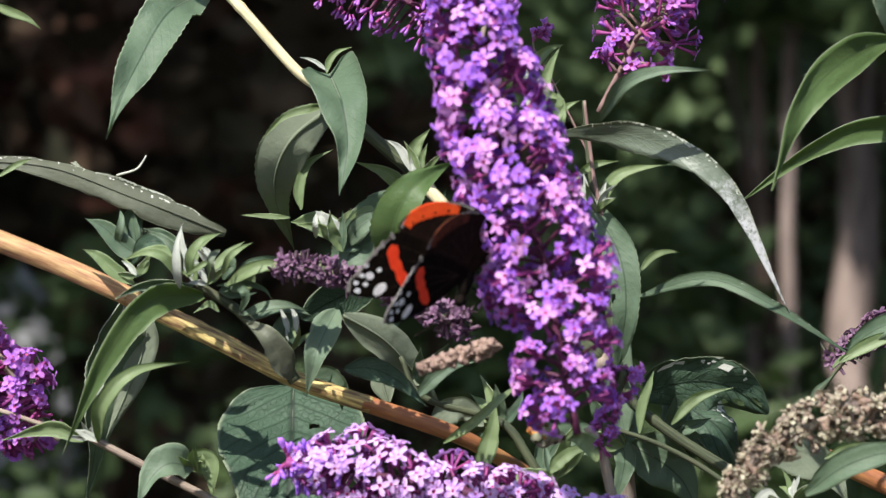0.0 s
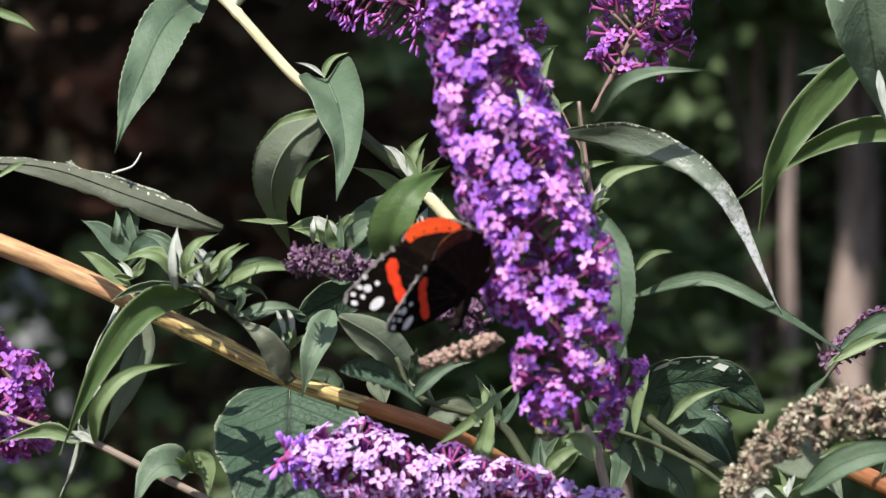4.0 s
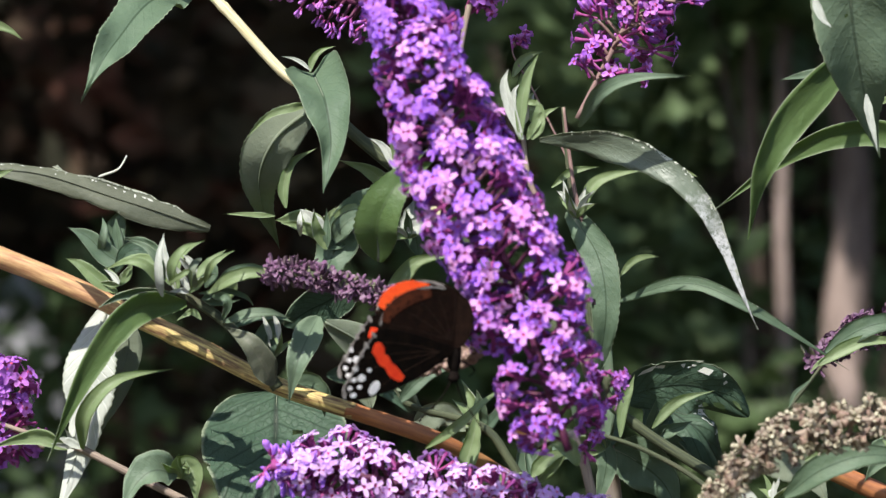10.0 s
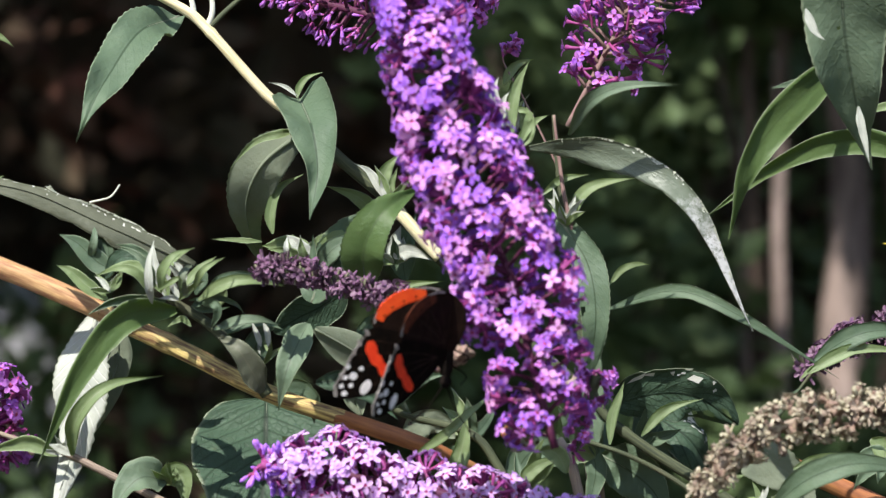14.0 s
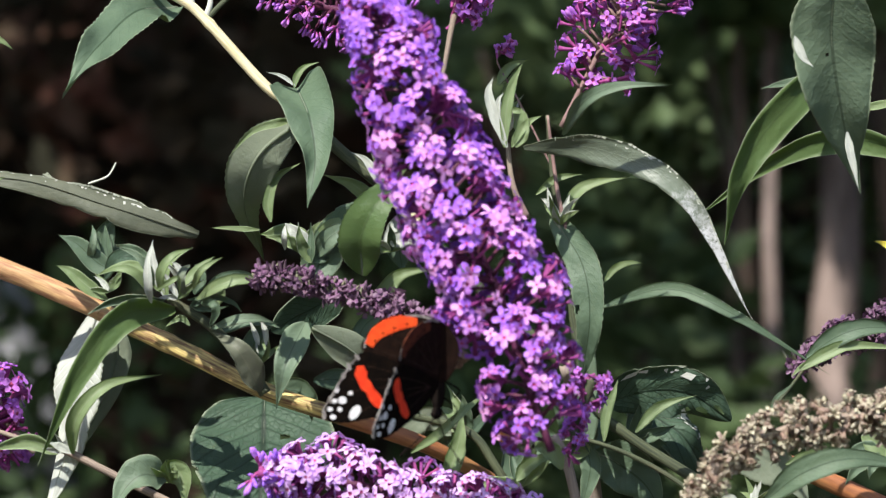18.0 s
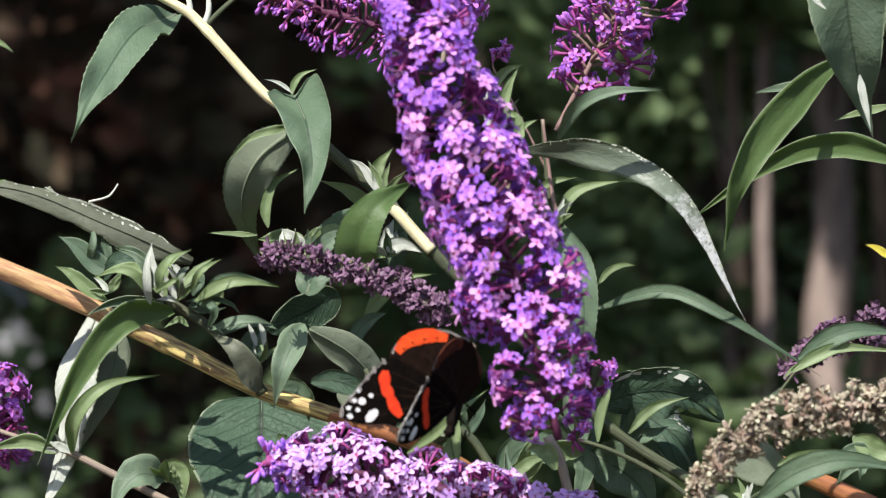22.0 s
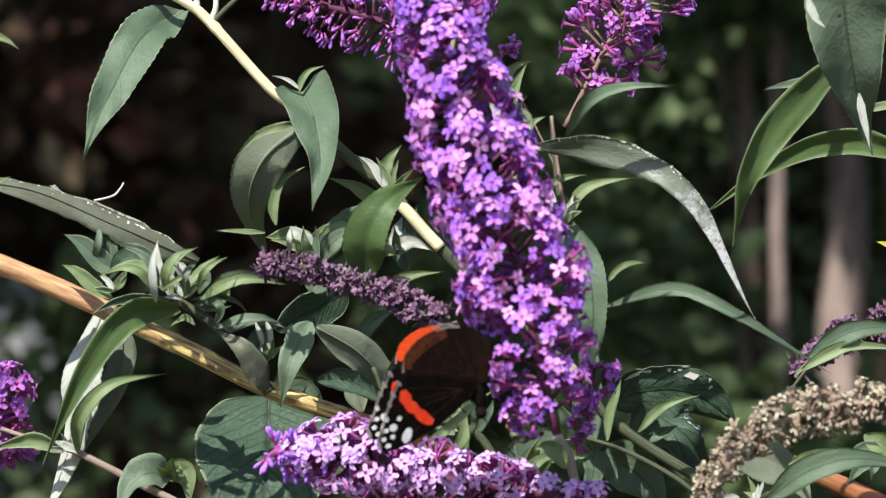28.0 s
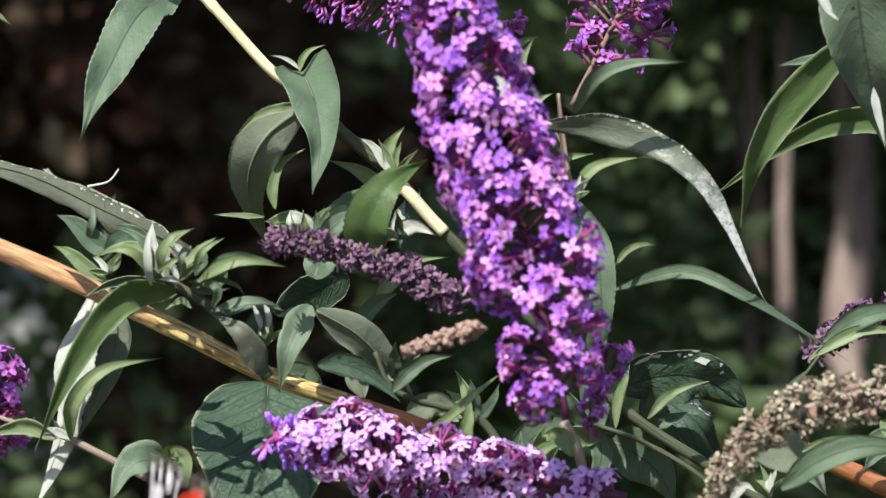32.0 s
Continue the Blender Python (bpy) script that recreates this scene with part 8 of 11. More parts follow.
    walk(long_leaf, [
        (0, pose(-0.07682, -0.004, 0.05938, 0, -2.91, 0)),
        (0.5, pose(-0.0773, -0.004, 0.05697, 0, -1.11, 0)),
        (1, pose(-0.07648, -0.004, 0.06134, 0, -4.37, 0)),
        (1.5, pose(-0.07769, -0.004, 0.05524, 0, 0.19, 0)),
        (2, pose(-0.07713, -0.004, 0.05777, 0, -1.71, 0)),
        (2.5, pose(-0.07708, -0.004, 0.058, 0, -1.88, 0)),
        (3, pose(-0.07784, -0.004, 0.05463, 0, 0.65, 0)),
        (3.5, pose(-0.07702, -0.004, 0.05832, 0, -2.12, 0)),
        (5.5, pose(-0.07615, -0.004, 0.06372, 0, -6.13, 0)),
        (6, pose(-0.07591, -0.004, 0.06587, 0, -7.71, 0)),
        (6.5, pose(-0.07571, -0.004, 0.06826, 0, -9.47, 0)),
        (7, pose(-0.07586, -0.004, 0.06641, 0, -8.11, 0)),
        (7.5, pose(-0.07648, -0.004, 0.06137, 0, -4.39, 0)),
        (8, pose(-0.07656, -0.004, 0.06088, 0, -4.03, 0)),
        (8.5, pose(-0.07692, -0.004, 0.05881, 0, -2.49, 0)),
        (9, pose(-0.07612, -0.004, 0.0639, 0, -6.26, 0)),
        (9.5, pose(-0.07661, -0.004, 0.06055, 0, -3.78, 0)),
        (10, pose(-0.07625, -0.004, 0.06296, 0, -5.57, 0)),
        (10.5, pose(-0.07587, -0.004, 0.06626, 0, -8.00, 0)),
        (11, pose(-0.0765, -0.004, 0.06126, 0, -4.31, 0)),
        (11.5, pose(-0.07609, -0.004, 0.06416, 0, -6.45, 0)),
        (12, pose(-0.07658, -0.004, 0.06071, 0, -3.90, 0)),
        (12.5, pose(-0.07595, -0.004, 0.06549, 0, -7.44, 0)),
        (13, pose(-0.07673, -0.004, 0.05987, 0, -3.27, 0)),
        (13.5, pose(-0.07678, -0.004, 0.05955, 0, -3.04, 0)),
        (14, pose(-0.07786, -0.004, 0.05455, 0, 0.70, 0)),
        (14.5, pose(-0.07749, -0.004, 0.05611, 0, -0.47, 0)),
        (16.5, pose(-0.07782, -0.004, 0.05472, 0, 0.58, 0)),
        (17, pose(-0.07667, -0.004, 0.06019, 0, -3.51, 0)),
        (17.5, pose(-0.07627, -0.004, 0.06281, 0, -5.46, 0)),
        (18, pose(-0.0762, -0.004, 0.0633, 0, -5.81, 0)),
        (18.5, pose(-0.07642, -0.004, 0.06173, 0, -4.66, 0)),
        (19, pose(-0.07648, -0.004, 0.06134, 0, -4.37, 0)),
        (19.5, pose(-0.07673, -0.004, 0.05985, 0, -3.26, 0)),
        (20, pose(-0.07669, -0.004, 0.0601, 0, -3.45, 0)),
        (20.5, pose(-0.07672, -0.004, 0.05992, 0, -3.31, 0)),
        (21, pose(-0.07686, -0.004, 0.05913, 0, -2.73, 0)),
        (21.5, pose(-0.07754, -0.004, 0.05586, 0, -0.28, 0)),
        (22, pose(-0.07749, -0.004, 0.0561, 0, -0.46, 0)),
        (22.5, pose(-0.07728, -0.004, 0.05703, 0, -1.16, 0)),
        (23, pose(-0.07741, -0.004, 0.05646, 0, -0.73, 0)),
        (23.5, pose(-0.07735, -0.004, 0.05672, 0, -0.92, 0)),
        (24, pose(-0.07735, -0.004, 0.05674, 0, -0.94, 0)),
        (24.5, pose(-0.07718, -0.004, 0.05753, 0, -1.53, 0)),
        (25, pose(-0.07702, -0.004, 0.05829, 0, -2.10, 0)),
        (25.5, pose(-0.07748, -0.004, 0.05614, 0, -0.49, 0)),
        (27.5, pose(-0.07751, -0.004, 0.05602, 0, -0.40, 0)),
        (28, pose(-0.07763, -0.004, 0.05549, 0, 0.00, 0)),
        (28.5, pose(-0.07818, -0.004, 0.05331, 0, 1.65, 0)),
        (29, pose(-0.07801, -0.004, 0.05394, 0, 1.17, 0)),
        (29.5, pose(-0.07818, -0.004, 0.0533, 0, 1.66, 0)),
        (30, pose(-0.07797, -0.004, 0.05412, 0, 1.03, 0)),
        (30.5, pose(-0.07779, -0.004, 0.05483, 0, 0.50, 0)),
        (31, pose(-0.07819, -0.004, 0.05328, 0, 1.67, 0)),
        (31.5, pose(-0.07834, -0.004, 0.05269, 0, 2.11, 0)),
        (32, pose(-0.07833, -0.004, 0.05276, 0, 2.06, 0)),
    ])
    walk(silver_leaf, [
        (0, pose(-0.06481, -0.01, 0.10574, 0, 0.74, 0)),
        (0.5, pose(-0.06481, -0.01, 0.10574, 0, 2.02, 0)),
        (1, pose(-0.06481, -0.01, 0.10574, 0, -1.08, 0)),
        (1.5, pose(-0.06481, -0.01, 0.10574, 0, 0.73, 0)),
        (2, pose(-0.06481, -0.01, 0.10574, 0, 0.09, 0)),
        (2.5, pose(-0.06481, -0.01, 0.10574, 0, -0.30, 0)),
        (3, pose(-0.06481, -0.01, 0.10574, 0, 1.87, 0)),
        (3.5, pose(-0.06481, -0.01, 0.10574, 0, 1.32, 0)),
        (5.5, pose(-0.06481, -0.01, 0.10574, 0, 2.93, 0)),
        (6, pose(-0.06481, -0.01, 0.10574, 0, 3.75, 0)),
        (6.5, pose(-0.06481, -0.01, 0.10574, 0, 2.54, 0)),
        (7, pose(-0.06481, -0.01, 0.10574, 0, 1.66, 0)),
        (7.5, pose(-0.06481, -0.01, 0.10574, 0, 3.70, 0)),
        (8, pose(-0.06481, -0.01, 0.10574, 0, 0.76, 0)),
        (8.5, pose(-0.06481, -0.01, 0.10574, 0, 1.21, 0)),
        (9, pose(-0.06481, -0.01, 0.10574, 0, 0.49, 0)),
        (9.5, pose(-0.06481, -0.01, 0.10574, 0, -2.00, 0)),
        (10, pose(-0.06481, -0.01, 0.10574, 0, 4.06, 0)),
        (10.5, pose(-0.06481, -0.01, 0.10574, 0, 5.41, 0)),
        (11, pose(-0.06481, -0.01, 0.10574, 0, 2.59, 0)),
        (11.5, pose(-0.06481, -0.01, 0.10574, 0, 7.98, 0)),
        (12, pose(-0.06481, -0.01, 0.10574, 0, 2.17, 0)),
        (12.5, pose(-0.06481, -0.01, 0.10574, 0, 4.45, 0)),
        (13, pose(-0.06481, -0.01, 0.10574, 0, 4.40, 0)),
        (13.5, pose(-0.06481, -0.01, 0.10574, 0, 2.80, 0)),
        (14, pose(-0.06481, -0.01, 0.10574, 0, 2.31, 0)),
        (14.5, pose(-0.06481, -0.01, 0.10574, 0, 0.33, 0)),
        (16.5, pose(-0.06481, -0.01, 0.10574, 0, 2.79, 0)),
        (17, pose(-0.06481, -0.01, 0.10574, 0, 1.56, 0)),
        (17.5, pose(-0.06481, -0.01, 0.10574, 0, 0.29, 0)),
        (18, pose(-0.06481, -0.01, 0.10574, 0, 0.09, 0)),
        (18.5, pose(-0.06481, -0.01, 0.10574, 0, 0.87, 0)),
        (19, pose(-0.06481, -0.01, 0.10574, 0, -0.12, 0)),
        (19.5, pose(-0.06481, -0.01, 0.10574, 0, -0.64, 0)),
        (20, pose(-0.06481, -0.01, 0.10574, 0, 1.84, 0)),
        (20.5, pose(-0.06481, -0.01, 0.10574, 0, 1.79, 0)),
        (21, pose(-0.06481, -0.01, 0.10574, 0, 0.02, 0)),
        (21.5, pose(-0.06481, -0.01, 0.10574, 0, 0.29, 0)),
        (22, pose(-0.06481, -0.01, 0.10574, 0, -0.21, 0)),
        (22.5, pose(-0.06481, -0.01, 0.10574, 0, 0.07, 0)),
        (23, pose(-0.06481, -0.01, 0.10574, 0, -0.12, 0)),
        (23.5, pose(-0.06481, -0.01, 0.10574, 0, -0.51, 0)),
        (24, pose(-0.06481, -0.01, 0.10574, 0, -0.51, 0)),
        (24.5, pose(-0.06481, -0.01, 0.10574, 0, -0.56, 0)),
        (25, pose(-0.06481, -0.01, 0.10574, 0, -0.04, 0)),
        (25.5, pose(-0.06481, -0.01, 0.10574, 0, -0.02, 0)),
        (27.5, pose(-0.06481, -0.01, 0.10574, 0, -0.03, 0)),
        (28, pose(-0.06481, -0.01, 0.10574, 0, 0.00, 0)),
        (28.5, pose(-0.06481, -0.01, 0.10574, 0, -0.15, 0)),
        (29, pose(-0.06481, -0.01, 0.10574, 0, -0.47, 0)),
        (29.5, pose(-0.06481, -0.01, 0.10574, 0, -0.07, 0)),
        (30, pose(-0.06481, -0.01, 0.10574, 0, 0.14, 0)),
        (30.5, pose(-0.06481, -0.01, 0.10574, 0, -0.01, 0)),
        (31, pose(-0.06481, -0.01, 0.10574, 0, 0.07, 0)),
        (31.5, pose(-0.06481, -0.01, 0.10574, 0, 0.86, 0)),
        (32, pose(-0.06481, -0.01, 0.10574, 0, 0.39, 0)),
    ])
    walk(right_leaf, [
        (0, pose(-0.02137, 0.01, 0.03795, -19.2, 8.3, 9.6)),
        (0.5, pose(-0.02137, 0.01, 0.03795, -15.7, 7.0, 7.9)),
        (1, pose(-0.02137, 0.01, 0.03795, -14.3, 5.5, 7.5)),
        (1.5, pose(-0.02137, 0.01, 0.03795, -15.3, 5.6, 8.1)),
        (2, pose(-0.02137, 0.01, 0.03795, -13.3, 4.0, 7.3)),
        (2.5, pose(-0.02137, 0.01, 0.03795, -13.3, 5.8, 6.8)),
        (3, pose(-0.02137, 0.01, 0.03795, -8.2, 4.1, 4.1)),
        (3.5, pose(-0.02137, 0.01, 0.03795, -1.3, 1.4, 0.6)),
        (5.5, pose(-0.02137, 0.01, 0.03795, 3.7, 1.7, -2.5)),
        (6, pose(-0.02137, 0.01, 0.03795, 3.7, 2.0, -2.6)),
        (6.5, pose(-0.02137, 0.01, 0.03795, 3.6, 2.6, -2.6)),
        (7, pose(-0.02137, 0.01, 0.03795, 1.3, 3.3, -1.4)),
        (7.5, pose(-0.02137, 0.01, 0.03795, 0.5, 2.3, -0.7)),
        (8, pose(-0.02137, 0.01, 0.03795, -2.4, 1.0, 1.3)),
        (8.5, pose(-0.02137, 0.01, 0.03795, -4.7, 2.4, 2.4)),
        (9, pose(-0.02137, 0.01, 0.03795, 0.4, 3.1, -0.8)),
        (9.5, pose(-0.02137, 0.01, 0.03795, -6.0, 1.6, 3.3)),
        (10, pose(-0.02137, 0.01, 0.03795, 0.3, 0.1, -0.2)),
        (10.5, pose(-0.02137, 0.01, 0.03795, 2.9, 1.0, -1.9)),
        (11, pose(-0.02137, 0.01, 0.03795, 4.1, 2.0, -2.8)),
        (11.5, pose(-0.02137, 0.01, 0.03795, -4.4, 2.4, 2.2)),
        (12, pose(-0.02137, 0.01, 0.03795, -5.5, 2.0, 3.0)),
        (12.5, pose(-0.02137, 0.01, 0.03795, -2.5, 3.2, 0.9)),
        (13, pose(-0.02137, 0.01, 0.03795, -0.2, 3.7, -0.6)),
        (13.5, pose(-0.02137, 0.01, 0.03795, -1.6, 3.7, 0.3)),
        (14, pose(-0.02137, 0.01, 0.03795, -1.9, 3.1, 0.5)),
        (14.5, pose(-0.02137, 0.01, 0.03795, -1.9, 1.8, 0.8)),
        (16.5, pose(-0.02137, 0.01, 0.03795, 3.7, 1.3, -2.5)),
        (17, pose(-0.02137, 0.01, 0.03795, 3.8, 1.0, -2.5)),
        (17.5, pose(-0.02137, 0.01, 0.03795, 3.8, 1.0, -2.5)),
        (18, pose(-0.02137, 0.01, 0.03795, 2.8, 1.2, -1.9)),
        (18.5, pose(-0.02137, 0.01, 0.03795, 3.7, 1.4, -2.5)),
        (19, pose(-0.02137, 0.01, 0.03795, 3.8, 1.1, -2.5)),
        (19.5, pose(-0.02137, 0.01, 0.03795, 3.7, 1.2, -2.5)),
        (20, pose(-0.02137, 0.01, 0.03795, 1.8, 1.5, -1.4)),
        (20.5, pose(-0.02137, 0.01, 0.03795, 2.7, 1.3, -1.9)),
        (21, pose(-0.02137, 0.01, 0.03795, 2.4, 0.8, -1.6)),
        (21.5, pose(-0.02137, 0.01, 0.03795, 1.7, 0.0, -1.0)),
        (22, pose(-0.02137, 0.01, 0.03795, 1.0, -0.5, -0.5)),
        (22.5, pose(-0.02137, 0.01, 0.03795, 0.7, -0.5, -0.4)),
        (23, pose(-0.02137, 0.01, 0.03795, -0.9, -0.3, 0.6)),
        (23.5, pose(-0.02137, 0.01, 0.03795, -3.8, -0.4, 2.4)),
        (24, pose(-0.02137, 0.01, 0.03795, -3.9, -0.1, 2.4)),
        (24.5, pose(-0.02137, 0.01, 0.03795, -2.5, 0.3, 1.5)),
        (25, pose(-0.02137, 0.01, 0.03795, -0.6, 0.4, 0.3)),
        (25.5, pose(-0.02137, 0.01, 0.03795, -0.4, 0.7, 0.1)),
        (27.5, pose(-0.02137, 0.01, 0.03795, -1.8, 1.3, 0.8)),
        (28, pose(-0.02137, 0.01, 0.03795, 0.8, 0.0, -0.5)),
        (28.5, pose(-0.02137, 0.01, 0.03795, -2.5, 1.0, 1.3)),
        (29, pose(-0.02137, 0.01, 0.03795, -3.8, 2.1, 1.9)),
        (29.5, pose(-0.02137, 0.01, 0.03795, -3.4, 2.2, 1.7)),
        (30, pose(-0.02137, 0.01, 0.03795, -2.8, 2.0, 1.3)),
        (30.5, pose(-0.02137, 0.01, 0.03795, -3.4, 1.8, 1.7)),
        (31, pose(-0.02137, 0.01, 0.03795, -2.7, 1.6, 1.3)),
        (31.5, pose(-0.02137, 0.01, 0.03795, -0.8, 1.2, 0.2)),
        (32, pose(-0.02137, 0.01, 0.03795, 4.1, 0.8, -2.6)),
    ])
    walk(edge_leaf, [
        (0, pose(-0.0205, -0.039, 0.07883, 0, 0.00, 0)),
        (0.5, pose(-0.02059, -0.039, 0.07833, 0, 0.00, 0)),
        (1, pose(-0.02096, -0.039, 0.0787, 0, 0.00, 0)),
        (1.5, pose(-0.02109, -0.039, 0.07824, 0, 0.00, 0)),
        (2, pose(-0.02178, -0.039, 0.07798, 0, 0.00, 0)),
        (2.5, pose(-0.02399, -0.039, 0.07851, 0, 0.00, 0)),
        (3, pose(-0.02678, -0.039, 0.07788, 0, 0.00, 0)),
        (3.5, pose(-0.02975, -0.039, 0.07568, 0, 0.00, 0)),
        (5.5, pose(-0.02953, -0.039, 0.06633, 0, 0.00, 0)),
        (6, pose(-0.03005, -0.039, 0.06654, 0, 0.00, 0)),
        (6.5, pose(-0.02987, -0.039, 0.066, 0, 0.00, 0)),
        (7, pose(-0.02983, -0.039, 0.06565, 0, 0.00, 0)),
        (7.5, pose(-0.02985, -0.039, 0.06627, 0, 0.00, 0)),
        (8, pose(-0.02905, -0.039, 0.06734, 0, 0.00, 0)),
        (8.5, pose(-0.02903, -0.039, 0.06761, 0, 0.00, 0)),
        (9, pose(-0.02943, -0.039, 0.06502, 0, 0.00, 0)),
        (9.5, pose(-0.02867, -0.039, 0.06523, 0, 0.00, 0)),
        (10, pose(-0.02829, -0.039, 0.06758, 0, 0.00, 0)),
        (10.5, pose(-0.02802, -0.039, 0.06824, 0, 0.00, 0)),
        (11, pose(-0.02796, -0.039, 0.06888, 0, 0.00, 0)),
        (11.5, pose(-0.02782, -0.039, 0.06975, 0, 0.00, 0)),
        (12, pose(-0.02756, -0.039, 0.06817, 0, 0.00, 0)),
        (12.5, pose(-0.02897, -0.039, 0.06671, 0, 0.00, 0)),
        (13, pose(-0.02937, -0.039, 0.06543, 0, 0.00, 0)),
        (13.5, pose(-0.02877, -0.039, 0.06656, 0, 0.00, 0)),
        (14, pose(-0.02758, -0.039, 0.06659, 0, 0.00, 0)),
        (14.5, pose(-0.0262, -0.039, 0.06688, 0, 0.00, 0)),
        (16.5, pose(-0.02724, -0.039, 0.06054, 0, 0.00, 0)),
        (17, pose(-0.0275, -0.039, 0.0597, 0, 0.00, 0)),
        (17.5, pose(-0.02769, -0.039, 0.05928, 0, 0.00, 0)),
        (18, pose(-0.02803, -0.039, 0.05938, 0, 0.00, 0)),
        (18.5, pose(-0.02786, -0.039, 0.06241, 0, 0.00, 0)),
        (19, pose(-0.02709, -0.039, 0.06504, 0, 0.00, 0)),
        (19.5, pose(-0.0263, -0.039, 0.06833, 0, 0.00, 0)),
        (20, pose(-0.02593, -0.039, 0.07196, 0, 0.00, 0)),
        (20.5, pose(-0.02525, -0.039, 0.07282, 0, 0.00, 0)),
        (21, pose(-0.02445, -0.039, 0.07407, 0, 0.00, 0)),
        (21.5, pose(-0.02315, -0.039, 0.07532, 0, 0.00, 0)),
        (22, pose(-0.02225, -0.039, 0.07664, 0, 0.00, 0)),
        (22.5, pose(-0.02291, -0.039, 0.07467, 0, 0.00, 0)),
        (23, pose(-0.0236, -0.039, 0.07299, 0, 0.00, 0)),
        (23.5, pose(-0.02343, -0.039, 0.07115, 0, 0.00, 0)),
        (24, pose(-0.02439, -0.039, 0.06866, 0, 0.00, 0)),
        (24.5, pose(-0.02553, -0.039, 0.06638, 0, 0.00, 0)),
        (25, pose(-0.02616, -0.039, 0.0639, 0, 0.00, 0)),
        (25.5, pose(-0.026, -0.039, 0.06508, 0, 0.00, 0)),
        (27.5, pose(-0.02606, -0.039, 0.06994, 0, 0.00, 0)),
        (28, pose(-0.02546, -0.039, 0.0704, 0, 0.00, 0)),
        (28.5, pose(-0.02538, -0.039, 0.0703, 0, 0.00, 0)),
        (29, pose(-0.02569, -0.039, 0.06979, 0, 0.00, 0)),
        (29.5, pose(-0.02596, -0.039, 0.06916, 0, 0.00, 0)),
        (30, pose(-0.02601, -0.039, 0.06834, 0, 0.00, 0)),
        (30.5, pose(-0.02554, -0.039, 0.06804, 0, 0.00, 0)),
        (31, pose(-0.02552, -0.039, 0.06735, 0, 0.00, 0)),
        (31.5, pose(-0.02573, -0.039, 0.06664, 0, 0.00, 0)),
        (32, pose(-0.02595, -0.039, 0.0655, 0, 0.00, 0)),
    ])
